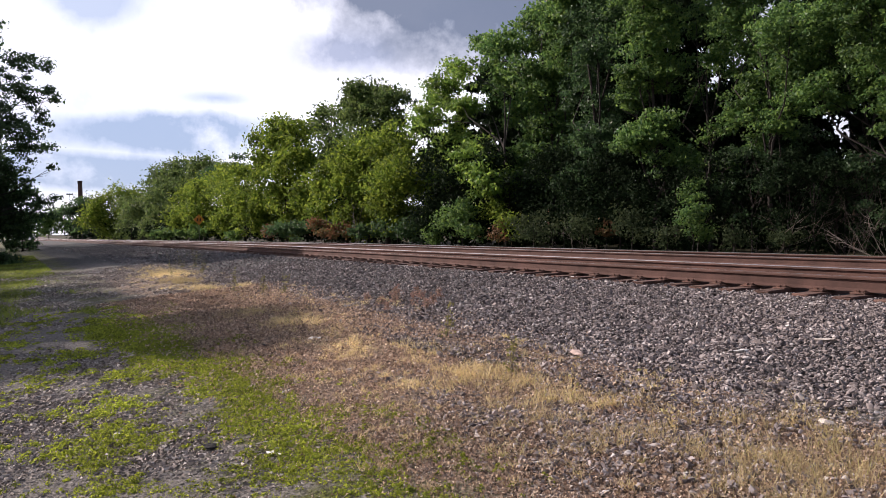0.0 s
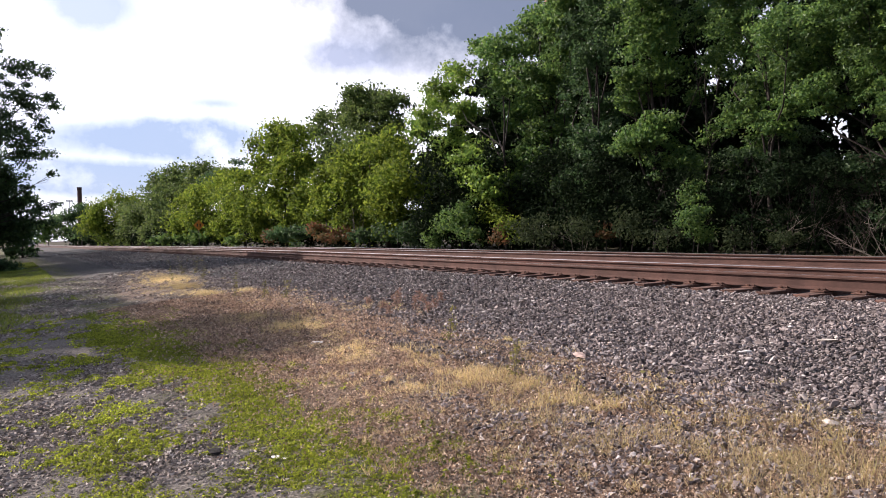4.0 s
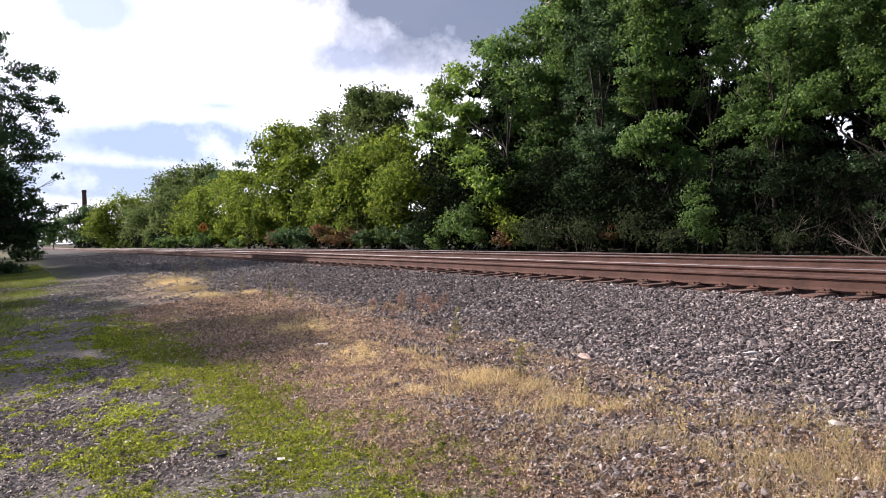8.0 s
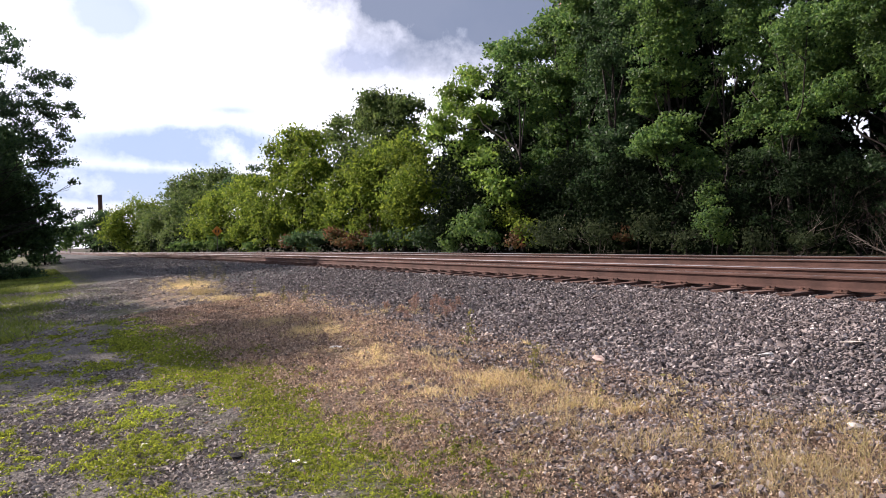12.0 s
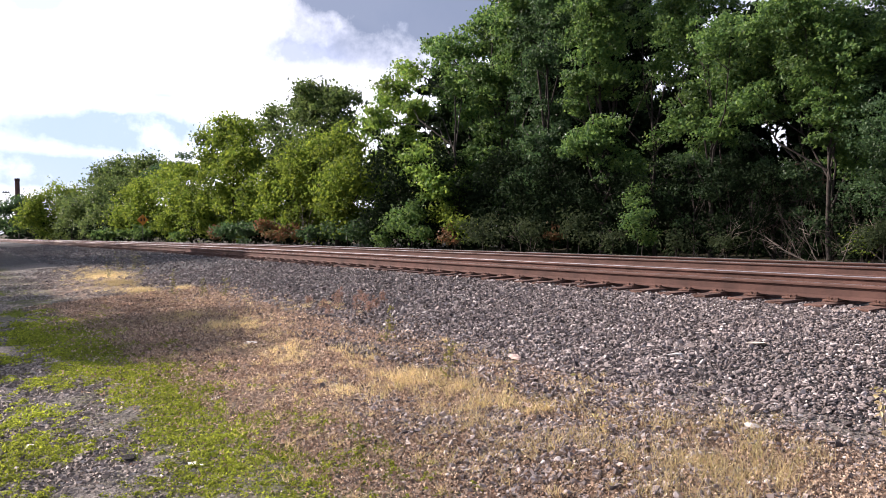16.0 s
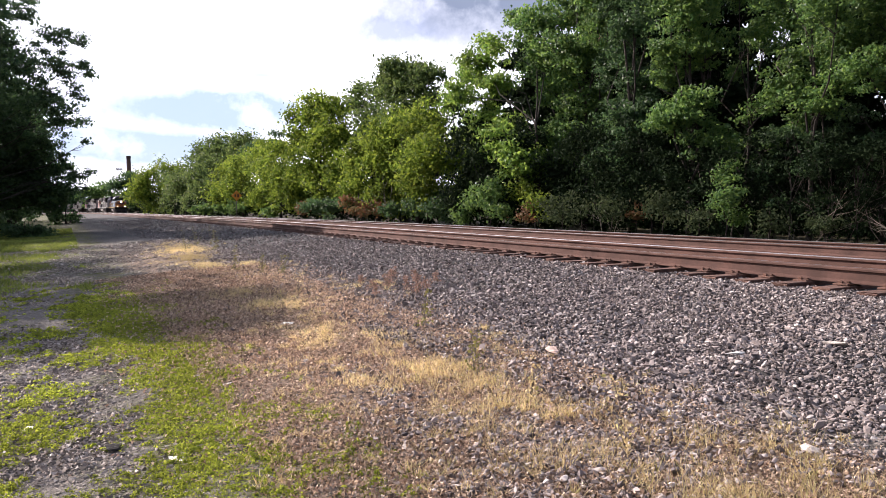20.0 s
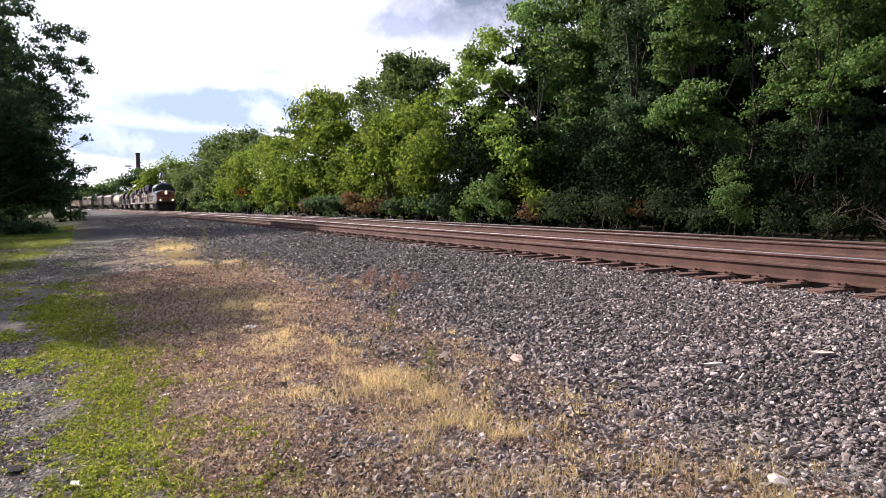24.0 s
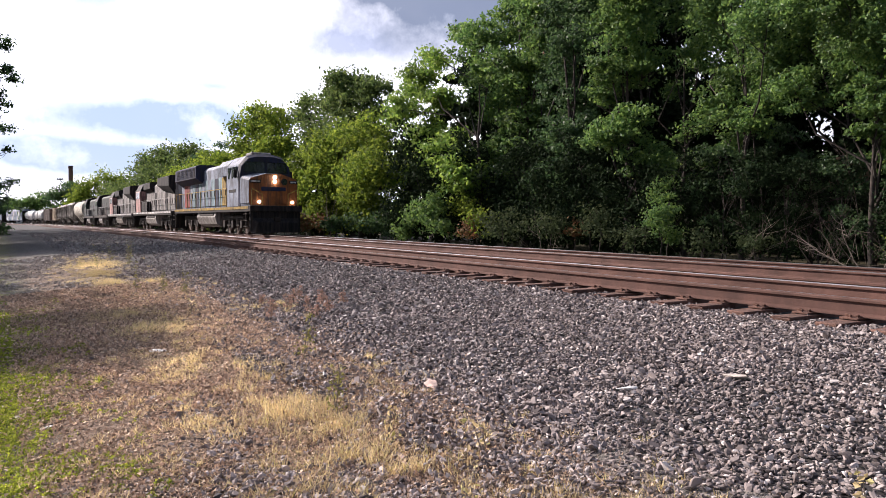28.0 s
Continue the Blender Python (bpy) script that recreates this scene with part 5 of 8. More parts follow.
tree('bush', 'ragged bush with hanging leaves at the edge of the wood', 20.5, 10.5, 3.4, [(-0.1, -0.1, 1.9, 0.2, 0.2), (0.1, 0.1, 2.4, 0.2, 0.2), (-0.3, -0.7, 1.5, 0.3, 0.2), (0.1, -0.4, 3.2, 0.2, 0.2), (0.1, 0.4, 3.2, 0.3, 0.3), (-0.3, -0.7, 2.4, 0.1, 0.1), (-0.4, -0.0, 2.9, 0.2, 0.2), (0.2, 0.2, 1.2, 0.2, 0.2), (0.0, 0.7, 2.6, 0.2, 0.2)], 'dark', 1560, 0.08, 208, trunk=0.03, clump=0.12, twigs=5)
# undergrowth with the same shade-darkened leaf colour, filling gaps below the crowns
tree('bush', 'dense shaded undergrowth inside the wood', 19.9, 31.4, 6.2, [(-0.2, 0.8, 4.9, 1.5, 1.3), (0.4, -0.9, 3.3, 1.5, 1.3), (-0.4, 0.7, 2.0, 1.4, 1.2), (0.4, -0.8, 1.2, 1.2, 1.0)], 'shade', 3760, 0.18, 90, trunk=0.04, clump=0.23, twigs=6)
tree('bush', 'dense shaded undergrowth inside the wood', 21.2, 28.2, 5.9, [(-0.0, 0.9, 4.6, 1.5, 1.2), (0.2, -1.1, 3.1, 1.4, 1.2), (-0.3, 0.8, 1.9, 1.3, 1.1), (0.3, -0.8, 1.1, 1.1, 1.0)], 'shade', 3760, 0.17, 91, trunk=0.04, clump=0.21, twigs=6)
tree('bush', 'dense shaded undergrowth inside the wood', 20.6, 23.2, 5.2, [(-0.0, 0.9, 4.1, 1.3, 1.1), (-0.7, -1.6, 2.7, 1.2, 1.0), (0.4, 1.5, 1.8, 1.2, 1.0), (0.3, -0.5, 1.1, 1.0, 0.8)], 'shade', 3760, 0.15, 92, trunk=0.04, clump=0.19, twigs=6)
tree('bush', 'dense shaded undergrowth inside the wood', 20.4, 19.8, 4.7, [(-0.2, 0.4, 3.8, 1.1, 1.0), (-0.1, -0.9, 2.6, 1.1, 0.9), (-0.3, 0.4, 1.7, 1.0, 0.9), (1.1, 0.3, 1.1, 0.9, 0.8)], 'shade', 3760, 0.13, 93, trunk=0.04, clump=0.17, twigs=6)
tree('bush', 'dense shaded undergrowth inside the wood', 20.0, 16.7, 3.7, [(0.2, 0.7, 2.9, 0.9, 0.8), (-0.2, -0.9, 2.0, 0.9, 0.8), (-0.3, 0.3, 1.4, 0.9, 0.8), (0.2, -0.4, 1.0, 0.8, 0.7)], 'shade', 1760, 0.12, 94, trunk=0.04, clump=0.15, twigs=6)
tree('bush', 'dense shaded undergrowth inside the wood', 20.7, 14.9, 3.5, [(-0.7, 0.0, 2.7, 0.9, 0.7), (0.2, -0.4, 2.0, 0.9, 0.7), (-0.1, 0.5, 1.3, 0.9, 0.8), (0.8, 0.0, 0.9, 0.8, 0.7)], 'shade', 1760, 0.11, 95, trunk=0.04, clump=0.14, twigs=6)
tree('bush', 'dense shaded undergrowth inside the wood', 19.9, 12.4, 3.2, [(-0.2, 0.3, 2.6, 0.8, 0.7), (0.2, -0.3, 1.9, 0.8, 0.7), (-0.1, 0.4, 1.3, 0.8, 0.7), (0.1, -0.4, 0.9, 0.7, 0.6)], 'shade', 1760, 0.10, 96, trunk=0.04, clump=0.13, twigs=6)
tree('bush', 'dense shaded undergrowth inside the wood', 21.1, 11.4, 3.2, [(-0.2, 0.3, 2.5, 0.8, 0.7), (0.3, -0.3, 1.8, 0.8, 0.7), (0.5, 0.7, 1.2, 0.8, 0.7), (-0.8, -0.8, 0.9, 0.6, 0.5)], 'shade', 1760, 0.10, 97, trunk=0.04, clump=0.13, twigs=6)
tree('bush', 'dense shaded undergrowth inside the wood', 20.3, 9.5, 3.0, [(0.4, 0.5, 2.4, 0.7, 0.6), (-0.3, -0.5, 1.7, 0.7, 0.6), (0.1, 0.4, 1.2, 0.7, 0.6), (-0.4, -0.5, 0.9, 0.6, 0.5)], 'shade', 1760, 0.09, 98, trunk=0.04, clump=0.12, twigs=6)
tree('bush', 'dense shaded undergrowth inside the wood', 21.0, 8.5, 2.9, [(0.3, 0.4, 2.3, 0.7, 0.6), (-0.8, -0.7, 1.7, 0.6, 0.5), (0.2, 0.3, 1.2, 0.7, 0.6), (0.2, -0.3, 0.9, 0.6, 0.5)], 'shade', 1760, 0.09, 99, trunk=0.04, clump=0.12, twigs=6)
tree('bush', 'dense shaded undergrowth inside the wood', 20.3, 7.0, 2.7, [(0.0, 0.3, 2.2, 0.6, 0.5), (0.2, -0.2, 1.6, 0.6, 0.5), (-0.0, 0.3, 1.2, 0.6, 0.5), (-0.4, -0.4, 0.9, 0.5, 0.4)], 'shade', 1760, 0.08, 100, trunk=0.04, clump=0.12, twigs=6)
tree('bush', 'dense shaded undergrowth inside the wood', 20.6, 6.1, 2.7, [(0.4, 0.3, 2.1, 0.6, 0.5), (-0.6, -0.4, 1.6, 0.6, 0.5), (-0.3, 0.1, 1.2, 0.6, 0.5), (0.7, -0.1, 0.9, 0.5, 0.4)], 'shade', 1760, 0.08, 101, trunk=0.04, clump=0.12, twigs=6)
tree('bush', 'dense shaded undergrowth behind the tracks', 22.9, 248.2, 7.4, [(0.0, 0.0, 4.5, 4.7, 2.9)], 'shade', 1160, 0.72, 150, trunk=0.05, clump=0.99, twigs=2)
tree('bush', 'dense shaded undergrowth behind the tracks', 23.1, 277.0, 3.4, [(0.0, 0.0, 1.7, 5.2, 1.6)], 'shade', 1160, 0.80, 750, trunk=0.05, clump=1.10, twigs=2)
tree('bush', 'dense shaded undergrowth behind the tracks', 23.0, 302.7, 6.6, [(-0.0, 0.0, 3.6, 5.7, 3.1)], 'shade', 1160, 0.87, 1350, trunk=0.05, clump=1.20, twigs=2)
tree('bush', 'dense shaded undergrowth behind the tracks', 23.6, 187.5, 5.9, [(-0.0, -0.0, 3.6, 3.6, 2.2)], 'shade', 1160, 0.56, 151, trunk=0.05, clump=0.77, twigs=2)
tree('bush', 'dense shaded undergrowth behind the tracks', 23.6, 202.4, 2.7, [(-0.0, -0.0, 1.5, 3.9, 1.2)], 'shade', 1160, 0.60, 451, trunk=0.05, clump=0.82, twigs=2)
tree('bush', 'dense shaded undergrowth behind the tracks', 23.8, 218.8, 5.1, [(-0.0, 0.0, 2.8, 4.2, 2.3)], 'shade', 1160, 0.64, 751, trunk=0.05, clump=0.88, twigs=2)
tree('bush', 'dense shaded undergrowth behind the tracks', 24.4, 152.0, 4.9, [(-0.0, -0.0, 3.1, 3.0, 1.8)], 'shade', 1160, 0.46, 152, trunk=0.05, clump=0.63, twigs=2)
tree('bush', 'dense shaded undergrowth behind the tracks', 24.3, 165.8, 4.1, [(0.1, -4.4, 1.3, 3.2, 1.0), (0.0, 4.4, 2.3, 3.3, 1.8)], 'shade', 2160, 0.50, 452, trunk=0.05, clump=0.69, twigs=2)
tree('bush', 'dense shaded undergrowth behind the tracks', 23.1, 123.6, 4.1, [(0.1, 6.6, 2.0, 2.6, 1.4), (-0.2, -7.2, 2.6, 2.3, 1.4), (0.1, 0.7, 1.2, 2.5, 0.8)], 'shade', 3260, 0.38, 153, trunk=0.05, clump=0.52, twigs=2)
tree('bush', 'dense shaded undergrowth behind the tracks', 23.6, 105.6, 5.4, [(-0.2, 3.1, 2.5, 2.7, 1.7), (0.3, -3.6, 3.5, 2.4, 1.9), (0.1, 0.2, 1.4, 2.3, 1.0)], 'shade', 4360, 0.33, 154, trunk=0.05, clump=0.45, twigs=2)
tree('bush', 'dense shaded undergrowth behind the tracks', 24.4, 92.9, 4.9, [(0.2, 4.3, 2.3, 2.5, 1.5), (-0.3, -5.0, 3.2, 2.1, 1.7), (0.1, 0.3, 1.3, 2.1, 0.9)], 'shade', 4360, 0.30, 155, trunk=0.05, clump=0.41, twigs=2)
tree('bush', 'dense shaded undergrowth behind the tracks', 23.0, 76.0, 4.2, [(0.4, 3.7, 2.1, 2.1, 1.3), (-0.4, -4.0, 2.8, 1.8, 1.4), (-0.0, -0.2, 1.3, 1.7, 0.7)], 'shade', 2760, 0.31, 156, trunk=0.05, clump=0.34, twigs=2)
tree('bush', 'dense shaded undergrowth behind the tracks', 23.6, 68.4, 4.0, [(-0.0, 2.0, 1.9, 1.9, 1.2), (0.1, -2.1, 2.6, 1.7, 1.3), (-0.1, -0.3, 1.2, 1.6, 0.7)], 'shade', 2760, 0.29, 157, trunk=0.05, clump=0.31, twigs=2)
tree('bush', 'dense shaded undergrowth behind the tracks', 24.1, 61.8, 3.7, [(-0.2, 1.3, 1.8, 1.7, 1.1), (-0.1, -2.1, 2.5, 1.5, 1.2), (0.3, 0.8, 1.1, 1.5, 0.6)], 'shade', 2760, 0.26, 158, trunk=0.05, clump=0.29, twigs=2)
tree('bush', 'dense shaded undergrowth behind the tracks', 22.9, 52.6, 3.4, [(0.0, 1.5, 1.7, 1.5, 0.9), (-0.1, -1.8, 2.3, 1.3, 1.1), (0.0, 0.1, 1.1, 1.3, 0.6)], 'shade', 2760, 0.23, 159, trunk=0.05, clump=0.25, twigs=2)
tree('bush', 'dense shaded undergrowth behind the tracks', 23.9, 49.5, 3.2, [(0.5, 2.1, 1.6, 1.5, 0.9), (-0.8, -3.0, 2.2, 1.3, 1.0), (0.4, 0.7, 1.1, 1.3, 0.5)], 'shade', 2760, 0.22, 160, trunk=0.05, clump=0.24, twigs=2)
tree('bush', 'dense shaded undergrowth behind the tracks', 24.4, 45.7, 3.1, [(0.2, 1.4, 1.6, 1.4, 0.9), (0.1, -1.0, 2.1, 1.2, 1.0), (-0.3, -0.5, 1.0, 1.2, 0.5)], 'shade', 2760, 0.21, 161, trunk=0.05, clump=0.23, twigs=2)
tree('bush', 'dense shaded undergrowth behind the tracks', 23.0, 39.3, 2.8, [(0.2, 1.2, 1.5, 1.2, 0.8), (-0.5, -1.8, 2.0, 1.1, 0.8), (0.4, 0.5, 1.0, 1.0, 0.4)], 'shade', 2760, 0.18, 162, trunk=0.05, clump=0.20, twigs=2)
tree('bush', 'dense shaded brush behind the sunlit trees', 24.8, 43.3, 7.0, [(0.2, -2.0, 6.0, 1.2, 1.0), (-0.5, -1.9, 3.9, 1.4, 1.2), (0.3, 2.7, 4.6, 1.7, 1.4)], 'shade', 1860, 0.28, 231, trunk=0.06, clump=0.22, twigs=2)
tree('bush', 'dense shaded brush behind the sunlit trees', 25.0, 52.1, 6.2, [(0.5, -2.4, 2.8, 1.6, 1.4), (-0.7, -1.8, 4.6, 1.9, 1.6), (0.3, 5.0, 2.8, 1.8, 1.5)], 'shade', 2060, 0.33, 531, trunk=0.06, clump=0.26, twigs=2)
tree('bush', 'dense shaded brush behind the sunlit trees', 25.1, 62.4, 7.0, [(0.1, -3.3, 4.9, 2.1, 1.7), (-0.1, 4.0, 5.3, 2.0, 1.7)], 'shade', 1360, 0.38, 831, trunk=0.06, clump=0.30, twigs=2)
tree('tree', 'large dark tree overhanging the lane', -3.1, 42.0, 12.1, [(2.5, -0.9, 11.4, 0.8, 0.7), (3.4, 0.1, 10.0, 0.9, 0.8), (4.4, 0.8, 10.6, 0.7, 0.6), (5.1, 0.6, 10.5, 0.4, 0.3), (2.8, 1.0, 9.0, 1.1, 1.0), (4.1, 0.6, 8.8, 1.0, 0.8), (5.0, -0.2, 8.8, 0.6, 0.5), (5.3, 0.1, 8.5, 0.3, 0.2), (3.4, -1.3, 6.8, 1.2, 1.0), (4.7, 0.2, 7.5, 0.5, 0.5), (4.1, -0.5, 6.1, 0.8, 0.6), (4.8, 0.6, 6.1, 0.5, 0.4), (5.1, -0.4, 5.0, 0.2, 0.2), (2.5, 1.6, 5.8, 1.4, 1.2), (3.3, 0.5, 4.7, 1.0, 0.9), (4.5, 0.5, 3.2, 0.5, 0.5), (5.2, 0.2, 3.4, 0.3, 0.3), (4.7, -0.5, 2.6, 0.4, 0.3), (4.0, -0.7, 2.8, 0.6, 0.5), (1.1, -1.0, 8.5, 2.2, 1.9)], 'dark', 13660, 0.13, 110, trunk=0.20, clump=0.17, twigs=3, bough=0.18)
tree('tree', 'dense dark tree beside the lane', -3.2, 45.0, 14.7, [(2.5, -0.7, 3.8, 1.7, 1.4), (2.1, 0.2, 2.3, 1.7, 1.4), (3.3, -0.9, 2.6, 1.2, 1.0), (3.8, -0.9, 1.8, 0.8, 0.7), (1.0, -1.3, 5.2, 2.2, 1.9), (0.1, -0.3, 2.9, 2.4, 2.0), (-1.0, -0.3, 6.6, 2.7, 2.3), (-1.3, 1.5, 10.4, 3.1, 2.6), (-2.3, 1.5, 2.6, 2.4, 2.0), (0.2, 0.1, 12.6, 2.5, 2.1), (4.1, -0.7, 3.8, 0.5, 0.4)], 'dark', 49460, 0.18, 111, trunk=0.30, clump=0.23, twigs=3, bough=0.12)
tree('bush', 'small dark shrub in the grass beside the lane', -0.9, 40.0, 1.3, [(0.6, 0.2, 0.2, 0.7, 0.35), (-0.4, 0.5, 0.3, 0.8, 0.45), (0.9, -0.4, 0.0, 0.5, 0.25)], 'dark', 2600, 0.13, 112, trunk=0.04, clump=0.18, twigs=3)
tree('tree', 'dark leafy tree beside the lane', 0.9, 74.9, 3.4, [(-0.6, 0.2, 0.5, 1.0, 0.8), (0.5, -0.2, 0.3, 0.8, 0.7), (0.0, 0.7, 2.2, 0.7, 0.6), (-0.4, -0.8, 2.7, 0.7, 0.6), (0.6, 0.4, 2.4, 0.5, 0.4), (0.4, 0.0, 3.1, 0.4, 0.3)], 'dark', 1100, 0.27, 113, trunk=0.10, clump=0.29, twigs=3)
# trees whose shade falls across the lane
tree("tree", "slender leafy tree that shades the lane", -7.1, 26.5, 12.5, [(0, 0, 10.8, 1.7, 1.2), (0.8, 0.4, 9.2, 1.4, 0.9), (-0.9, -0.3, 8.6, 1.3, 0.9), (0.3, -0.8, 7.4, 1.1, 0.6), (0.2, 0.6, 12.0, 1.0, 0.8)], "dark", 3600, 0.2, 130, trunk=0.16, clump=0.3)
tree("tree", "leafy tree that shades the verge", -11.4, 36.3, 12.0, [(0, 0, 9.5, 1.8, 1.3), (0.8, -1.4, 8.0, 1.3, 0.8), (-0.5, 1.0, 10.8, 1.3, 0.9)], "dark", 3800, 0.2, 131, trunk=0.18, clump=0.32)
tree("tree", "leafy tree standing back from the lane", -14.9, 29.3, 11.0, [(0, 0, 8.8, 2.2, 1.7), (1.0, 1.0, 7.0, 1.6, 1.0), (-1.0, 0.6, 10.2, 1.4, 1.0)], "dark", 4200, 0.22, 132, trunk=0.18, clump=0.35)
tree("tree", "tall dark tree in the row along the lane", -6.1, 52.3, 19.0, [(0, 0, 16.8, 3.0, 2.2), (1.6, 1.0, 14.4, 2.4, 1.9), (-2.2, -0.5, 14.0, 2.6, 2.2), (0.8, -1.6, 12.5, 2.8, 2.2), (0.9, 1.5, 10.0, 3.0, 2.4), (-2.0, 0.8, 8.5, 3.2, 2.6), (0.6, 0, 6.0, 3.0, 2.0)], "dark", 4800, 0.24, 133, trunk=0.2, clump=0.42)
tree("tree", "tall dark tree in the row along the lane", -5.7, 60.8, 18.5, [(0, 0, 16.3, 3.0, 2.2), (1.6, 1.0, 13.9, 2.4, 1.9), (-2.2, -0.5, 13.5, 2.6, 2.2), (0.8, -1.6, 12.0, 2.8, 2.2), (0.9, 1.5, 9.5, 3.0, 2.4), (-2.0, 0.8, 8.0, 3.2, 2.6), (0.6, 0, 5.5, 3.0, 2.0)], "dark", 4800, 0.27, 134, trunk=0.2, clump=0.47)
tree("tree", "tall dark tree in the row along the lane", -5.9, 69.8, 18.0, [(0, 0, 15.8, 3.0, 2.2), (1.6, 1.0, 13.4, 2.4, 1.9), (-2.2, -0.5, 13.0, 2.6, 2.2), (0.8, -1.6, 11.5, 2.8, 2.2), (0.9, 1.5, 9.0, 3.0, 2.4), (-2.0, 0.8, 7.5, 3.2, 2.6), (0.6, 0, 5.0, 3.0, 2.0)], "dark", 4800, 0.30, 135, trunk=0.2, clump=0.52)
tree("tree", "tall dark tree in the row along the lane", -3.6, 75.0, 16.0, [(0, 0, 13.8, 3.0, 2.2), (1.6, 1.0, 11.4, 2.4, 1.9), (-2.2, -0.5, 11.0, 2.6, 2.2), (0.8, -1.6, 9.5, 2.8, 2.2), (0.9, 1.5, 7.0, 3.0, 2.4), (-2.0, 0.8, 5.5, 3.2, 2.6), (0.6, 0, 3.0, 3.0, 2.0)], "dark", 4800, 0.33, 136, trunk=0.2, clump=0.57)
tree("tree", "tall dark tree in the row along the lane", -3.8, 86.0, 16.0, [(0, 0, 13.8, 3.0, 2.2), (1.6, 1.0, 11.4, 2.4, 1.9), (-2.2, -0.5, 11.0, 2.6, 2.2), (0.8, -1.6, 9.5, 2.8, 2.2), (0.9, 1.5, 7.0, 3.0, 2.4), (-2.0, 0.8, 5.5, 3.2, 2.6), (0.6, 0, 3.0, 3.0, 2.0)], "dark", 4800, 0.36, 137, trunk=0.2, clump=0.62)
tree("tree", "tall dark tree in the row along the lane", -4.0, 99.0, 16.0, [(0, 0, 13.8, 3.0, 2.2), (1.6, 1.0, 11.4, 2.4, 1.9), (-2.2, -0.5, 11.0, 2.6, 2.2), (0.8, -1.6, 9.5, 2.8, 2.2), (0.9, 1.5, 7.0, 3.0, 2.4), (-2.0, 0.8, 5.5, 3.2, 2.6), (0.6, 0, 3.0, 3.0, 2.0)], "dark", 4800, 0.39, 138, trunk=0.2, clump=0.67)
tree("tree", "tall dark tree in the row along the lane", -5.0, 114.0, 15.0, [(0, 0, 12.8, 3.0, 2.2), (1.6, 1.0, 10.4, 2.4, 1.9), (-2.2, -0.5, 10.0, 2.6, 2.2), (0.8, -1.6, 8.5, 2.8, 2.2), (0.9, 1.5, 6.0, 3.0, 2.4), (-2.0, 0.8, 4.5, 3.2, 2.6), (0.6, 0, 2.0, 3.0, 2.0)], "dark", 4800, 0.42, 139, trunk=0.2, clump=0.72)
tree("tree", "slender leafy tree beside the shaded lane", -8.3, 24.1, 11.5, [(0, 0, 10.0, 1.4, 1.0), (0.7, 0.4, 8.4, 1.2, 0.8), (-0.7, -0.3, 7.8, 1.1, 0.8)], "dark", 1500, 0.2, 145, trunk=0.12, clump=0.28)
tree("tree", "sparse leafy tree that dapples the lane", -9.8, 33.0, 12.0, [(0, 0, 10.4, 1.3, 0.9), (1.0, -0.6, 9.0, 1.1, 0.7), (-0.9, 0.8, 8.2, 1.1, 0.7)], "dark", 3000, 0.2, 147, trunk=0.13, clump=0.28)
tree("tree", "sparse leafy tree standing near the lane", -6.8, 30.0, 10.5, [(0, 0, 9.2, 1.1, 0.7), (0.8, 0.9, 8.0, 0.9, 0.6)], "dark", 1700, 0.2, 148, trunk=0.11, clump=0.26)
tree("tree", "slender leafy tree close to the lane", -6.2, 22.9, 11.2, [(0, 0, 10.0, 1.0, 0.7), (0.4, -1.1, 9.5, 0.9, 0.6), (0.5, 0.9, 9.9, 0.8, 0.5), (0.3, -0.3, 8.4, 0.8, 0.5)], "dark", 1500, 0.18, 149, trunk=0.11, clump=0.26)
for x, y, seed in ((-10.5, 49.5, 181), (-9.6, 57.0, 182), (-12.0, 44.0, 183)):
    tree("tree", "broad dark tree that shades the grassy verge", x, y, 14.0, [(0, 0, 12.0, 2.6, 1.9), (1.8, 0.6, 9.6, 2.4, 1.8), (-2.0, 0.4, 9.0, 2.4, 1.9), (0.4, -1.6, 7.4, 2.6, 1.9), (0.6, 1.4, 5.2, 2.6, 1.8), (-1.2, 0, 3.4, 2.6, 1.7)], "dark", 6500, 0.26, seed, trunk=0.2, clump=0.42)
for k in range(12):
    tree("bush", "dark undergrowth below the trees along the lane", -4.3 - 0.9 * (k % 2) - 0.012 * k * k, 46 + 7.0 * k, 2.4, [(0, 0, 0.7, 1.9, 1.2), (0.6, 2.2, 0.8, 1.8, 1.3), (-1.4, 1.0, 1.0, 2.0, 1.5)], "dark", 1500, 0.2 + 0.02 * k, 160 + k, trunk=0.04, clump=0.25)


# ---- grass, weeds and litter ----
def blade_arrays(rng, x, y, height, width, spread):
    n = len(x)
    z = ground_z(x, y)
    a = rng.uniform(0, 2 * np.pi, n)
    h = height * rng.uniform(0.5, 1.3, n)
    w = width * rng.uniform(0.7, 1.3, n)
    lean = rng.normal(size=(n, 2)) * spread * h[:, None]
    v = np.empty((n, 3, 3))
    v[:, 0] = np.stack([x - w * np.cos(a), y - w * np.sin(a), z - 0.003], -1)
    v[:, 1] = np.stack([x + w * np.cos(a), y + w * np.sin(a), z - 0.003], -1)
    v[:, 2] = np.stack([x + lean[:, 0], y + lean[:, 1], z + h], -1)
    return v.reshape(-1, 3), np.arange(n * 3).reshape(n, 3)


def patches(rng, spots, per_area, spread=0.024):
    xs, ys = [], []
    for cx, cy, rx, ry in spots:
        k = int(per_area * rx * ry * 3.14)
        tuft = max(1, k // 26)
        tx, ty = cx + rx * rng.normal(size=tuft) * 0.75, cy + ry * rng.normal(size=tuft) * 0.75
        i = rng.integers(0, tuft, k)
        xs.append(tx[i] + rng.normal(size=k) * spread)
        ys.append(ty[i] + rng.normal(size=k) * spread)
    return np.concatenate(xs), np.concatenate(ys)


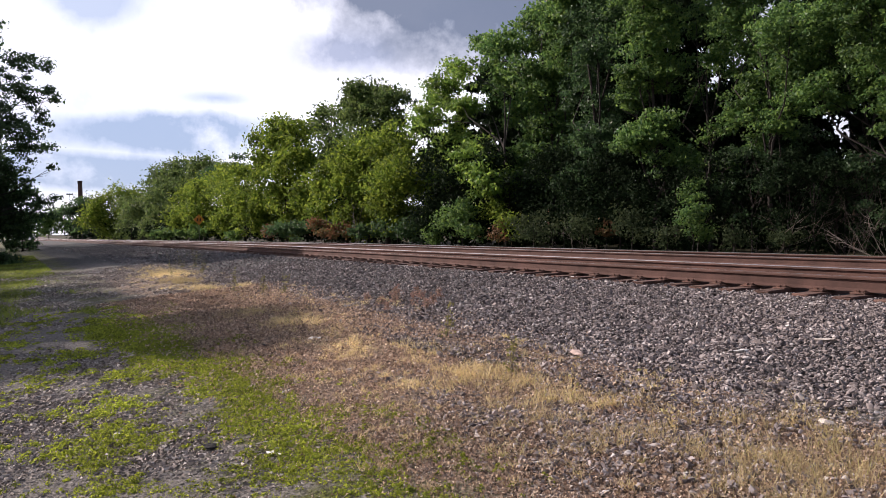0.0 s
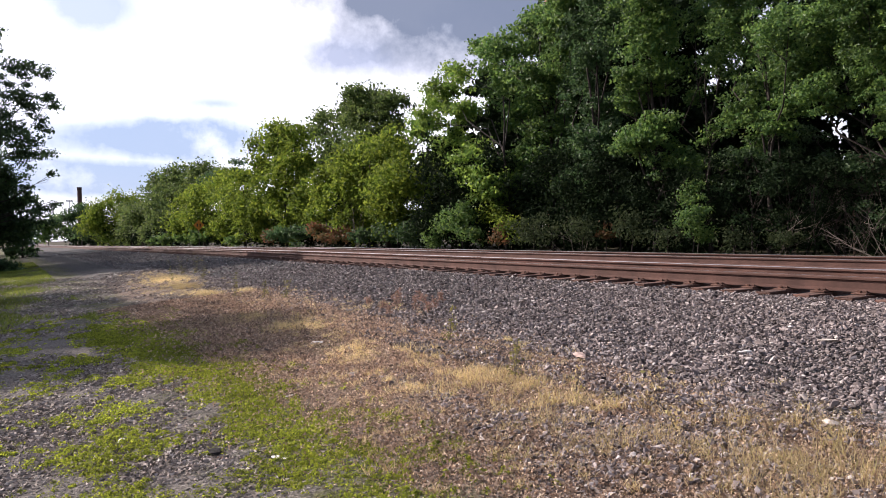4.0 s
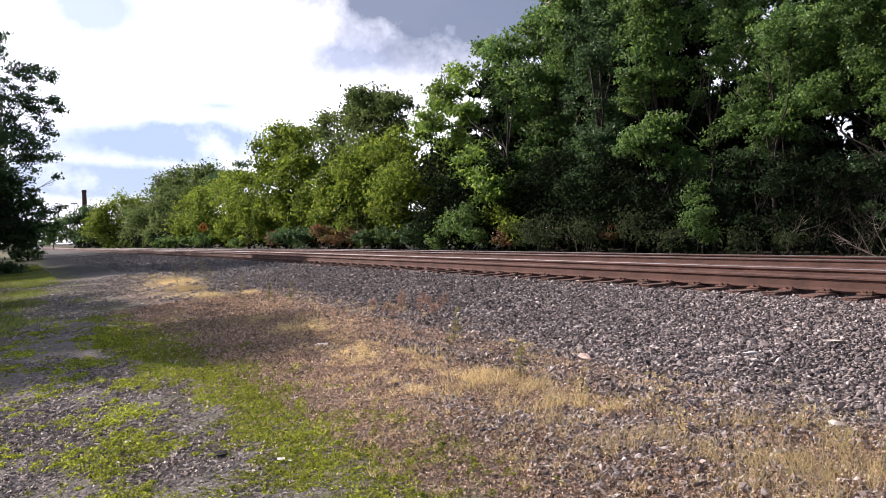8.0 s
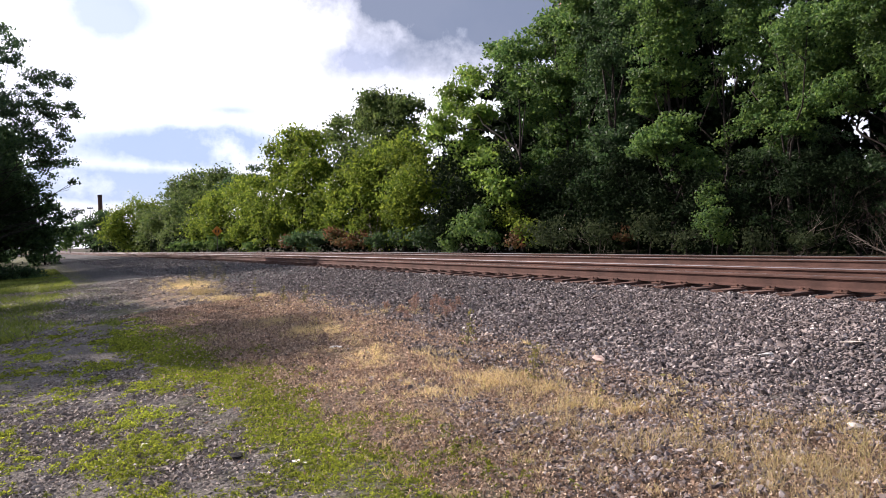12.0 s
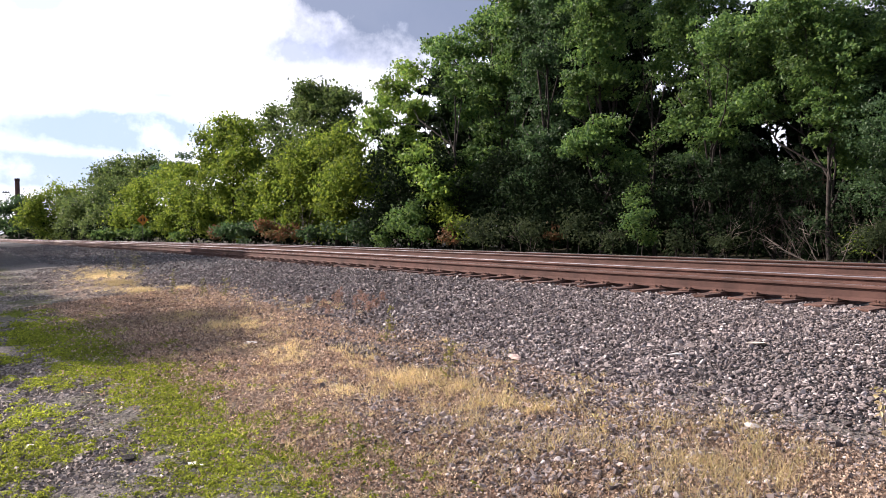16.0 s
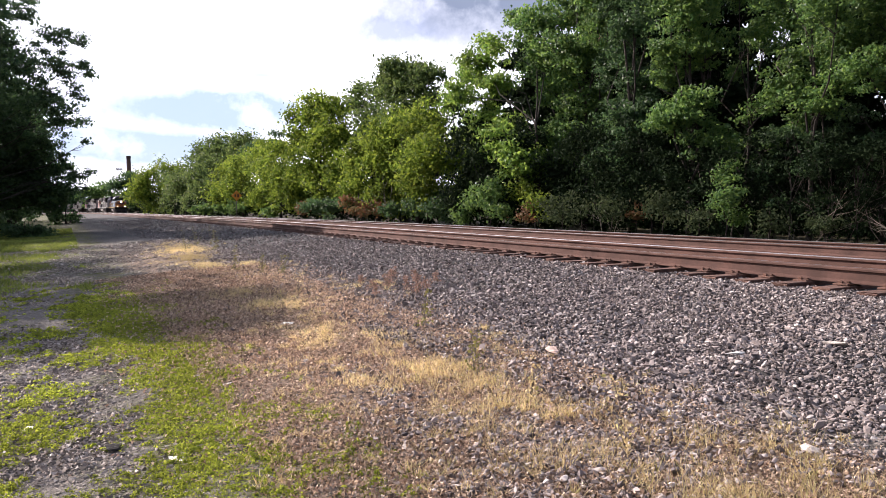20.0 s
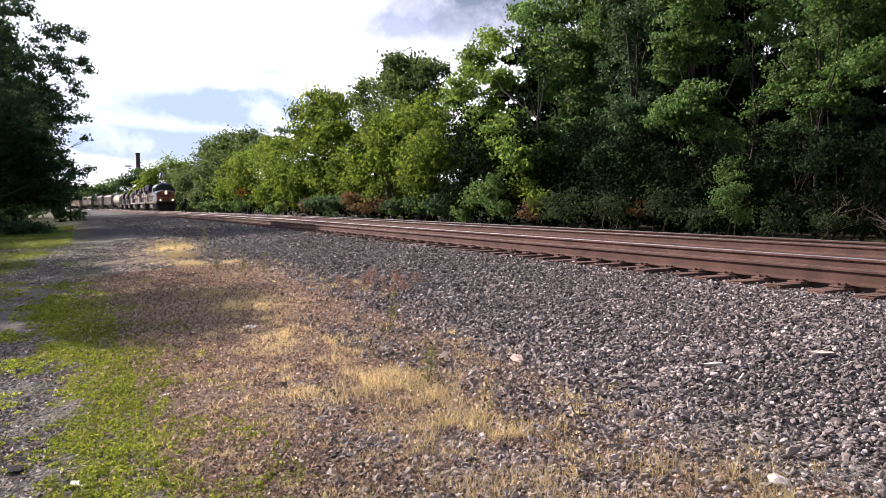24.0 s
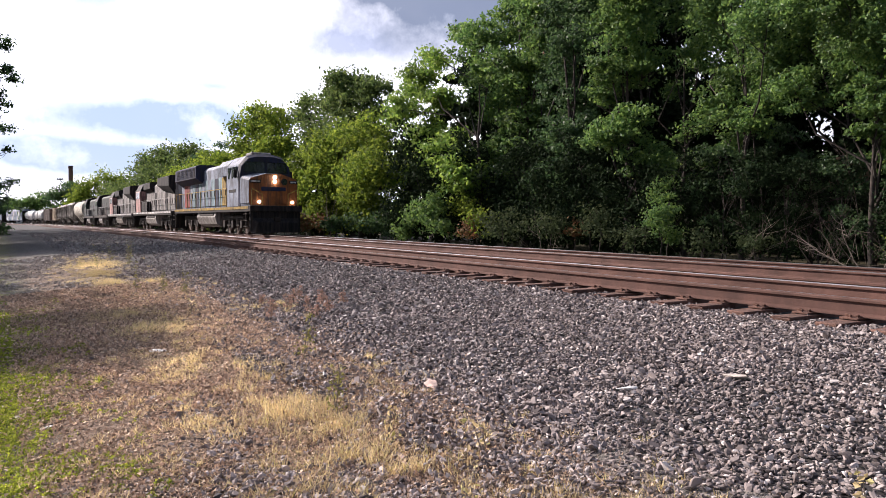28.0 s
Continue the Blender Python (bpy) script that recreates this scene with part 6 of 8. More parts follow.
def make_grass():
    rng = np.random.default_rng(11)
    straw = [(3.26, 5.06, 0.2, 0.22), (3.41, 4.7, 0.2, 0.2), (3.34, 4.3, 0.16, 0.2), (3.14, 3.85, 0.13, 0.18), (3.02, 3.5, 0.1, 0.12), (3.53, 3.6, 0.13, 0.15), (3.6, 3.35, 0.1, 0.12), (2.96, 3.01, 0.1, 0.12), (3.2, 2.88, 0.12, 0.12), (3.68, 2.8, 0.13, 0.14), (3.85, 2.5, 0.14, 0.14), (3.87, 2.28, 0.16, 0.14), (3.85, 2.04, 0.2, 0.16),
             (3.3, 2.5, 0.14, 0.14), (3.36, 2.2, 0.2, 0.15), (3.46, 1.95, 0.24, 0.15), (3.02, 2.17, 0.13, 0.12), (3.1, 1.9, 0.2, 0.14), (3.04, 6.95, 0.14, 0.2), (2.85, 6.45, 0.1, 0.15), (3.5, 6.35, 0.14, 0.18), (3.4, 5.85, 0.16, 0.2), (3.32, 4.95, 0.16, 0.2), (3.1, 4.7, 0.14, 0.16), (3.5, 4.25, 0.15, 0.15), (3.4, 3.85, 0.13, 0.15), (2.9, 3.9, 0.1, 0.12),
             (2.85, 4.73, 0.09, 0.12), (2.67, 4.97, 0.1, 0.12), (3.35, 3.55, 0.1, 0.1), (3.0, 10.35, 0.22, 0.3), (3.0, 9.0, 0.18, 0.3), (3.27, 8.8, 0.18, 0.3), (3.71, 20.5, 0.35, 1.0), (3.5, 17.5, 0.25, 0.8), (3.4, 15.0, 0.2, 0.5), (4.04, 14.3, 0.15, 0.4)]
    x, y = patches(rng, straw, 3300, 0.038)
    ob = new("straw_grass", mesh_of("straw_grass", *blade_arrays(rng, x, y, 0.085, 0.0019 * (1 + 0.03 * y), 0.5), STRAW))
    tagged(ob, "patches of dry yellow straw grass beside the ballast", "dry grass", kind="stuff")
    thin = [(3.1, 3.98, 0.3, 0.35), (2.9, 3.4, 0.3, 0.3), (2.95, 3.0, 0.35, 0.3), (3.15, 2.8, 0.3, 0.3), (3.3, 2.4, 0.4, 0.35), (2.75, 4.95, 0.25, 0.35), (3.2, 9.0, 0.45, 1.0), (3.05, 10.3, 0.4, 0.8), (2.9, 10.2, 0.5, 0.8), (3.4, 8.6, 0.45, 0.8), (2.6, 6.2, 0.5, 1.2), (3.1, 7.2, 0.5, 0.9),
            (4.4, 9.5, 0.4, 0.8), (3.3, 15.2, 0.4, 1.6), (3.55, 19.5, 0.5, 2.6), (3.8, 22.5, 0.5, 2.4), (3.7, 12.5, 0.5, 1.2), (2.2, 3.2, 0.6, 0.8), (2.4, 4.4, 0.5, 0.9), (4.1, 5.4, 0.4, 0.7), (4.2, 3.4, 0.4, 0.6)]
    x, y = patches(rng, thin, 650)
    ob = new("straw_grass", mesh_of("straw_grass", *blade_arrays(rng, x, y, 0.05, 0.0035, 0.8), STRAW))
    tagged(ob, "thin trampled straw over the tan dirt", "dry grass", kind="stuff")
    # clover and short grass on the crown of the lane: dense on the crown, thinning out to broken mats over the pebbles
    n = 48000
    y = 1.4 + 12.4 * rng.random(n) ** 1.35
    x = -1.2 + 3.6 * rng.random(n)
    wob = 0.16 * np.sin(1.1 * y + 0.6) + 0.1 * np.sin(2.7 * y + 2)
    mats = np.sin(4.1 * x + 1.7 * y + wob * 6) * np.sin(3.3 * y - 2.1 * x + 1) + 0.7 * np.sin(9.5 * x - 3 * y) * np.sin(8 * y + 2 * x) + 0.5 * np.sin(23 * x + 5 * y) * np.sin(19 * y - 7 * x)
    crown = np.exp(-np.abs((x - 1.68 + 0.034 * (y - 3.3) - 0.3 * wob) / (0.3 + 0.03 * (y - 3.3))) ** 2.6) * np.clip((12.6 - y) / 1.5, 0, 1)
    side = 0.5 * np.exp(-((x - 0.55) / 0.75) ** 2) * np.exp(-(np.maximum(y - 5.3, 0) / 1.1) ** 2) + 0.2 * np.exp(-((x - 2.0) / 0.3) ** 2) * (y < 8)
    keep = mats + rng.normal(size=n) * 0.8 > 1.4 - 2.3 * np.maximum(crown, 0.66 * side + 0.3 * crown)
    tx, ty = x[keep], y[keep]
    # each tuft is a low dome of small leaves
    tall = (0.4 + 0.6 * rng.random(len(tx)) ** 1.5) * (0.7 + 0.3 * np.sin(3.1 * tx + 2 * ty) * np.sin(2.3 * ty - tx))
    wide = rng.uniform(0.010, 0.026, len(tx)) * (0.8 + 0.06 * ty)
    i = rng.integers(0, len(tx), 200000)
    off = rng.normal(size=(len(i), 2)) * wide[i][:, None]
    x, y = tx[i] + off[:, 0], ty[i] + off[:, 1]
    h = ground_z(x, y) + 0.004 + 0.055 * tall[i] * np.exp(-(off ** 2).sum(1) / wide[i] ** 2) * rng.uniform(0.5, 1.0, len(i))
    v, f = chip_arrays(rng, np.stack([x, y, h], -1), 0.0108 * (0.7 + 0.09 * y), 0.6)
    tagged(new("lane_grass", mesh_of("lane_grass", v, f, CLOVER)), "low bright green clover and grass along the lane", "grass", kind="stuff")
    v, f = blade_arrays(rng, x[::6], y[::6], 0.035, 0.0022, 0.7)
    tagged(new("lane_grass", mesh_of("lane_grass", v, f, CLOVER)), "thin green grass blades among the clover", "grass", kind="stuff")
    # brown chaff and broken stalks over the dirt
    n = 150000
    y = 1.4 + 13 * rng.random(n) ** 1.5
    x = 1.75 + 2.5 * rng.random(n) ** 1.2 + 0.35 * rng.normal(size=n) * (rng.random(n) < 0.45)
    h = ground_z(x, y) + 0.004 + (0.018 + 0.001 * y) * rng.random(n) ** 2
    v, f = chip_arrays(rng, np.stack([x, y, h], -1), 0.0145 * (0.6 + 0.12 * y), 0.45)
    tagged(new("dry_chaff", mesh_of("dry_chaff", v, f, CHAFF)), "brown chaff and broken stalks scattered over the dirt", "dry grass", kind="stuff")
    n = 90000
    x, y = 1.2 - 6.8 * rng.random(n) ** 1.2, 12.5 + 42 * rng.random(n) ** 1.2
    keep = np.sin(1.9 * x + 0.6 * y) * np.sin(0.9 * y - 0.7 * x) + 0.5 * np.sin(4 * x) * np.sin(2.7 * y) > -0.05 + 0.8 * np.clip(x + 0.1, -0.8, 1) - 0.9 * np.clip((y - 26) / 4, 0, 1) + rng.normal(size=n) * 0.3
    x, y = x[keep], y[keep]
    v, f = blade_arrays(rng, x, y, 0.08 + 0.22 * np.clip((y - 30) / 6, 0, 1) * (x < -2.5), 0.011, 0.7)
    tagged(new("verge_grass", mesh_of("verge_grass", v, f, VERGE)), "short green grass on the verge under the trees", "grass", kind="stuff")


def weed(x, y, height, leaves, material, label, seed, group=""):
    rng = np.random.default_rng(seed)
    thing = tagged(new("weed"), label, "weed", group)
    thing.matrix_basis = pose(x, y, float(ground_z(x, y)))
    stems, cs = [], []
    for _ in range(3):
        tip = np.array((*(rng.normal(size=2) * 0.14 * height), height * rng.uniform(0.6, 1.0)))
        stems.append([(np.zeros(3), 0.004), (tip * (0.5, 0.4, 0.55), 0.003), (tip, 0.0012)])
        k = rng.random((leaves, 1))
        cs.append(tip * k * (1, 1, 1) + rng.normal(size=(leaves, 3)) * (0.035, 0.035, 0.02) * (1.3 - k))
    v, f = limb_arrays(stems, 5)
    child("stem", mesh_of("stem", v, f, DEADWOOD), thing)
    v, f = leaf_arrays(rng, np.concatenate(cs), 0.028, 0.2)
    child("foliage", mesh_of("foliage", v, f, material), thing)


def make_weeds():
    for i, (x, y, h) in enumerate([(3.97, 6.38, 0.42), (3.52, 4.64, 0.36), (4.15, 12.17, 0.45), (3.9, 12.6, 0.4), (3.6, 13.4, 0.5), (3.7, 20.0, 0.6), (4.1, 20.8, 0.7), (4.3, 19.2, 0.6), (4.6, 21.5, 0.65)]):
        weed(x, y, h, 26, WEED, "tall thin yellow-green weed at the foot of the ballast", 30 + i, "weeds along the ballast")
    for i, (x, y, h) in enumerate([(3.53, 3.92, 0.26), (3.83, 3.39, 0.3), (4.46, 1.74, 0.34), (3.4, 2.9, 0.22), (3.3, 9.3, 0.3), (3.75, 9.9, 0.3)]):
        weed(x, y, h, 12, STRAW, "dry brown weed stalk among the straw", 50 + i, "weeds along the ballast")
    for i, (x, y, h) in enumerate([(5.05, 9.61, 0.3), (4.99, 8.9, 0.26), (4.7, 9.9, 0.24), (5.3, 9.2, 0.24), (4.4, 8.6, 0.2), (4.85, 9.3, 0.28), (5.2, 8.7, 0.26), (5.5, 9.7, 0.22), (4.9, 8.4, 0.2), (5.25, 9.95, 0.28), (4.6, 9.2, 0.24), (5.6, 9.2, 0.2)]):
        weed(x, y, h * 0.75, 30, REDWEED, "reddish brown weed on the stones", 70 + i, "weeds along the ballast")


def litter(name, label, category, x, y, size, material, seed, flat=0.3, z=None):
    rng = np.random.default_rng(seed)
    shapes, f = stone_shapes(rng, 3)
    v = shapes[1] * np.array(size) * (1, 1, flat)
    ob = new(name, mesh_of(name, v, f, material))
    base = float(ground_z(x, y)) if z is None else z
    ob.matrix_basis = pose(x, y, base + size[2] * flat * 0.35, 0, 0, rng.uniform(0, 180))
    tagged(ob, label, category)


make_grass()
make_weeds()
PAPER = shader("weathered_paper", (0.72, 0.70, 0.66), 0.8, vary=0.12, scale=20)
PALE = shader("pale_stone", (0.55, 0.48, 0.42), 0.9, bump=0.5, vary=0.2, scale=15)
BRICK = shader("broken_brick", (0.45, 0.33, 0.28), 0.9, bump=0.5, vary=0.25, scale=15)
litter("paper_scrap", "crumpled white paper scrap on the dirt", "litter", 2.94, 7.6, (0.12, 0.07, 0.05), PAPER, 1, 0.6)
litter("paper_scrap", "flat white paper scrap on the clover", "litter", 1.36, 4.23, (0.075, 0.045, 0.03), PAPER, 2, 0.4)
litter("brick_piece", "pinkish broken brick on the stones", "brick", 4.3, 4.7, (0.1, 0.06, 0.05), BRICK, 3, 0.8, 0.33)
litter("wood_scrap", "pale pink splinter of wood in the straw", "wood scrap", 3.48, 3.65, (0.12, 0.03, 0.03), BRICK, 4, 0.7)
litter("pale_stone", "large pale stone at the foot of the ballast", "stone", 4.06, 2.29, (0.075, 0.06, 0.06), PALE, 5, 0.8)
litter("pale_stone", "white flat stone on the ballast slope", "stone", 5.3, 3.73, (0.085, 0.03, 0.03), PAPER, 6, 0.8, 0.385)
litter("pale_stone", "large pale stone on the ballast slope", "stone", 6.05, 3.42, (0.085, 0.08, 0.06), PALE, 7, 0.8, 0.43)
litter("dark_stone", "dark stone lying in the clover", "stone", 1.05, 4.62, (0.055, 0.05, 0.05), BALLAST, 8, 0.8)
for i, (x, y) in enumerate([(1.9, 5.6), (1.75, 6.0), (2.3, 5.3), (2.45, 3.6), (0.6, 5.4), (1.3, 6.1), (2.6, 5.9)]):
    litter("pale_stone", "small pale stone on the lane", "stone", x, y, (0.04, 0.03, 0.03), PALE if i % 2 else PAPER, 20 + i, 0.6)


def dead_branch(x, y, tips, label, seed, r=0.035, wood=DEADWOOD):
    """A bleached fallen bough: crooked limbs from one foot, each with side twigs."""
    rng = np.random.default_rng(seed)
    z0 = float(ground_z(x, y))
    thing = tagged(new("dead_branch"), label, "branch")
    thing.matrix_basis = pose(x, y, z0 - 0.05)
    for t in tips:
        t = np.array(t, float)
        m1, m2 = t * 0.35 + rng.normal(size=3) * 0.1, t * 0.7 + rng.normal(size=3) * 0.1
        limb = child("limb", mesh_of("limb", *limb_arrays([[(np.zeros(3), r), (m1, r * 0.75), (m2, r * 0.5), (t, r * 0.15)]], 5), wood, True), thing)
        for _ in range(9):
            k = rng.uniform(0.3, 0.95)
            s = t * k
            e = s + t * 0.25 + rng.normal(size=3) * (0.25, 0.3, 0.25)
            child("twig", mesh_of("twig", *limb_arrays([[(s, r * 0.4), ((s + e) / 2 + rng.normal(size=3) * 0.05, r * 0.3), (e, r * 0.08)]], 4), wood, True), limb)


dead_branch(19.0, 9.0, [(0, 1.6, 0.9), (0, 0.7, 1.4), (-0.1, -0.7, 1.2), (0, 1.2, 0.6)], "bleached dead branch lying at the edge of the wood", 1, 0.02)
dead_branch(19.2, 7.6, [(0, -0.4, 1.9), (0, 0.4, 1.3), (0, -0.9, 1.5)], "bare grey dead branch hanging in the brush", 2, 0.016)
dead_branch(19.3, 12.8, [(0, -0.8, 0.7), (0, 0.7, 0.8), (-0.2, -1.4, 1.4)], "bare twigs tangled in the undergrowth", 3, 0.014)
dead_branch(20.0, 10.8, [(0.5, -0.6, 2.4), (0.3, 0.8, 1.9), (0.6, -1.3, 1.8)], "tangle of bare brown boughs inside the wood", 4, 0.016, TWIGWOOD)
dead_branch(19.2, 21.0, [(0, 1.5, 0.5), (0, 0.5, 1.2), (0, -1.0, 0.8)], "bare twigs tangled in the undergrowth", 5, 0.014)
dead_branch(18.8, 44.0, [(0, 4.0, 0.5), (0, -3.0, 0.4), (0, 1.0, 1.5)], "fallen bare boughs beside the tracks", 6, 0.025)
dead_branch(19.0, 41.0, [(0, 0.8, 3.0), (0, -0.5, 2.6), (0.3, 1.5, 2.2)], "pale dead boughs in front of the round tree", 7, 0.02)
for i, (x, y, s) in enumerate([(19.6, 11.8, 1.2), (20.2, 9.6, 1.5), (19.8, 7.0, 1.3), (19.4, 10.2, 0.8), (20.4, 13.2, 1.4), (19.7, 8.4, 1.0), (20.5, 15.5, 1.5)]):
    dead_branch(x, y, [(0.2, -0.8 * s, 1.9 * s), (0.1, 0.5 * s, 2.3 * s), (0.3, -0.2 * s, 1.5 * s), (-0.2, 0.9 * s, 1.2 * s)], "tangle of bare brown twigs at the edge of the wood", 20 + i, 0.010 + 0.003 * (i % 3), TWIGWOOD)

# ---- far things ----
def make_far():
    thing = tagged(new("chimney_stack"), "tall dark brick factory chimney beyond the trees", "chimney")
    thing.matrix_basis = pose(32.5, 420.0, 0)
    part("shaft", tube(bmesh.new(), (0, 0, -1.5), (0, 0, 29.2), 1.45, 1.05, 20), shader("stack_brick", (0.10, 0.06, 0.05), 0.9, vary=0.3, scale=1.5), thing)
    part("rim", tube(bmesh.new(), (0, 0, 28.2), (0, 0, 29.6), 1.18, 1.18, 20), shader("stack_cap", (0.08, 0.05, 0.045), 0.9), thing)
    steel = shader("mast_steel", (0.25, 0.26, 0.28), 0.6, 0.3)
    thing = tagged(new("light_mast"), "thin steel floodlight mast far beyond the trees", "light mast")
    thing.matrix_basis = pose(26.2, 400.0, 0)
    part("pole", tube(bmesh.new(), (0, 0, -1.5), (0, 0, 21.2), 0.25, 0.14, 8), steel, thing)
    part("lamp_bar", block(bmesh.new(), -1.5, 1.5, -0.2, 0.2, 21.0, 21.5, 0.05), steel, thing)
    for k in (-1.1, 0, 1.1):
        part("floodlight", block(bmesh.new(), k - 0.3, k + 0.3, -0.35, 0.1, 21.4, 21.9, 0.06), steel, thing)
    house = tagged(new("house"), "white house far down the line behind the trees", "house")
    house.matrix_basis = pose(4.5, 332.0, -1.0)
    white = shader("white_siding", (0.78, 0.78, 0.76), 0.7, vary=0.06, scale=1)
    part("wall", block(bmesh.new(), -4, 4, -3, 3, 0, 6.0), white, house)
    bm = bmesh.new()
    ridge = [bm.verts.new(p) for p in ((-4.4, -3.4, 5.8), (4.4, -3.4, 5.8), (4.4, 3.4, 5.8), (-4.4, 3.4, 5.8), (-4.4, 0, 8.2), (4.4, 0, 8.2))]
    for ids in ((0, 1, 5, 4), (2, 3, 4, 5), (0, 4, 3), (1, 2, 5), (3, 2, 1, 0)):
        bm.faces.new([ridge[i] for i in ids])
    part("roof", bm, shader("roof_shingle", (0.16, 0.15, 0.15), 0.9), house)
    glass = shader("dark_glass", (0.05, 0.06, 0.07), 0.15)
    for x in (-2.4, 0.2, 2.6):
        for z in (1.2, 3.8):
            part("window", block(bmesh.new(), x - 0.5, x + 0.5, -3.04, -2.9, z, z + 1.3, 0.02), glass, house)
    stack = tagged(new("chimney_stack"), "tall pinkish brick factory smokestack glimpsed behind the wood", "chimney")
    stack.matrix_basis = pose(60.0, 68.5, -0.6)
    brick = shader("pink_brick", (0.50, 0.26, 0.19), 0.9, bump=0.4, vary=0.2, scale=1.2)
    part("shaft", tube(bmesh.new(), (0, 0, 0), (0, 0, 38.0), 1.75, 1.2, 24), brick, stack)
    for z in (12.0, 24.0, 36.6):
        part("band", tube(bmesh.new(), (0, 0, z), (0, 0, z + 0.6), 1.82 - 0.0145 * z, 1.81 - 0.0145 * z, 24), brick, stack)
    fence = tagged(new("lattice_panel"), "weathered brown wooden lattice panel leaning in the dark brush", "lattice")
    fence.matrix_basis = pose(21.8, 10.9, 2.62, 0, 0, 117)
    wood = shader("lattice_wood", (0.22, 0.15, 0.10), 0.85, bump=0.5, vary=0.3, scale=6)
    for k in range(7):
        part("upright", block(bmesh.new(), -0.54 + 0.18 * k - 0.03, -0.54 + 0.18 * k + 0.03, -0.012, 0.012, -2.6 if k % 6 == 0 else 0, 0.78, 0.004), wood, fence)
    for k in range(5):
        part("slat", block(bmesh.new(), -0.6, 0.6, -0.036, -0.012, 0.04 + 0.17 * k, 0.10 + 0.17 * k, 0.004), wood, fence)
    sign = tagged(new("speed_sign"), "orange diamond speed sign on a thin post beside the tracks", "railway sign")
    sign.matrix_basis = pose(17.9, 80.5, -0.25)
    part("post", tube(bmesh.new(), (0, 0.06, -0.3), (0, 0.06, 3.5), 0.04, 0.04, 8), shader("sign_post", (0.09, 0.085, 0.08), 0.7, 0.4), sign)
    bm = block(bmesh.new(), -0.42, 0.42, -0.012, 0.012, -0.42, 0.42, 0.01)
    bmesh.ops.rotate(bm, verts=bm.verts, matrix=Matrix.Rotation(radians(45), 3, "Y"))
    board = part("board", bm, shader("sign_orange", (0.62, 0.24, 0.035), 0.6, vary=0.15), sign, m=pose(0, 0, 3.05))
    black = shader("sign_black", (0.03, 0.03, 0.03), 0.7)
    for x in (-0.15, 0.15):
        part("numeral_bar", block(bmesh.new(), x - 0.07, x + 0.07, -0.02, -0.008, -0.16, 0.16, 0.004), black, board)


make_far()


# ---- train ----
def glow(name, colour, strength):
    m = bpy.data.materials.new(name)
    t = nodes_of(m)
    e = t.nodes.new("ShaderNodeEmission")
    e.inputs[0].default_value, e.inputs[1].default_value = (*colour, 1), strength
    o = t.nodes.new("ShaderNodeOutputMaterial")
    t.links.new(e.outputs[0], o.inputs[0])
    return m


def paint(name, colour, rough=0.7, vary=0.35):
    return shader(name, colour, rough, vary=vary, scale=0.9, bump=0.08, bump_scale=8, streak=0.9, spec=0.25)


P = {"grey": paint("grey_blue_paint", (0.24, 0.275, 0.345)), "blue": paint("dark_blue_paint", (0.02, 0.028, 0.068)), "yellow": paint("mustard_paint", (0.30, 0.105, 0.032)), "gold": paint("yellow_stripe_paint", (0.42, 0.27, 0.05)),
     "red": paint("red_cab_paint", (0.30, 0.05, 0.04)), "pink": paint("faded_pink_red_paint", (0.58, 0.34, 0.31)), "teal": paint("faded_teal_paint", (0.24, 0.34, 0.38)), "hood": paint("weathered_grey_hood_paint", (0.32, 0.30, 0.29)),
     "black": paint("black_paint", (0.010, 0.010, 0.012), 0.75), "green": paint("dark_green_paint", (0.03, 0.042, 0.038)), "under": paint("grimy_black_iron", (0.026, 0.022, 0.02), 0.85), "tank": paint("grimy_grey_tank", (0.36, 0.335, 0.31), 0.6),
     "cream": paint("cream_paint", (0.66, 0.62, 0.52)), "hopper": paint("grey_brown_hopper_paint", (0.27, 0.245, 0.215)), "tan": paint("tan_boxcar_paint", (0.48, 0.38, 0.26)), "white": paint("white_tank_paint", (0.72, 0.72, 0.70)),
     "brown": paint("brown_boxcar_paint", (0.13, 0.09, 0.075)), "steel": paint("blue_grey_galvanised_panel", (0.34, 0.40, 0.50)), "rail_yellow": paint("handrail_yellow", (0.6, 0.38, 0.07)), "rail_white": paint("handrail_white", (0.62, 0.6, 0.58)),
     "wheel": shader("wheel_steel", (0.12, 0.09, 0.075), 0.6, 0.6), "pane": shader("cab_glass", (0.02, 0.025, 0.03), 0.12, spec=0.8)}
LAMP = glow("headlight_lens", (1.0, 0.95, 0.82), 22.0)
DITCH = glow("ditch_light_lens", (1.0, 0.93, 0.78), 10.0)


def cross_body(bm, profile, y0, y1, tail=None):
    """A body with the same (x, z) cross-section from y0 to y1."""
    a = [bm.verts.new((x, y0, z)) for x, z in profile]
    b = [bm.verts.new((x, y1, z)) for x, z in (tail or profile)]
    n = len(profile)
    for i in range(n):
        bm.faces.new((a[i], a[(i + 1) % n], b[(i + 1) % n], b[i]))
    bm.faces.new(a[::-1])
    bm.faces.new(b)
    bmesh.ops.recalc_face_normals(bm, faces=bm.faces)
    return bm


WHEELS = {}


def wheel_mesh(radius):
    if radius not in WHEELS:
        bm = bmesh.new()
        tube(bm, (-0.07, 0, 0), (0.07, 0, 0), radius, radius, 20)
        tube(bm, (0.06, 0, 0), (0.1, 0, 0), radius + 0.025, radius + 0.025, 20)
        tube(bm, (-0.12, 0, 0), (-0.06, 0, 0), radius * 0.35, radius * 0.45, 12)
        me = bpy.data.meshes.new("wheel")
        bm.to_mesh(me)
        bm.free()
        me.materials.append(P["wheel"])
        WHEELS[radius] = me
    return WHEELS[radius]


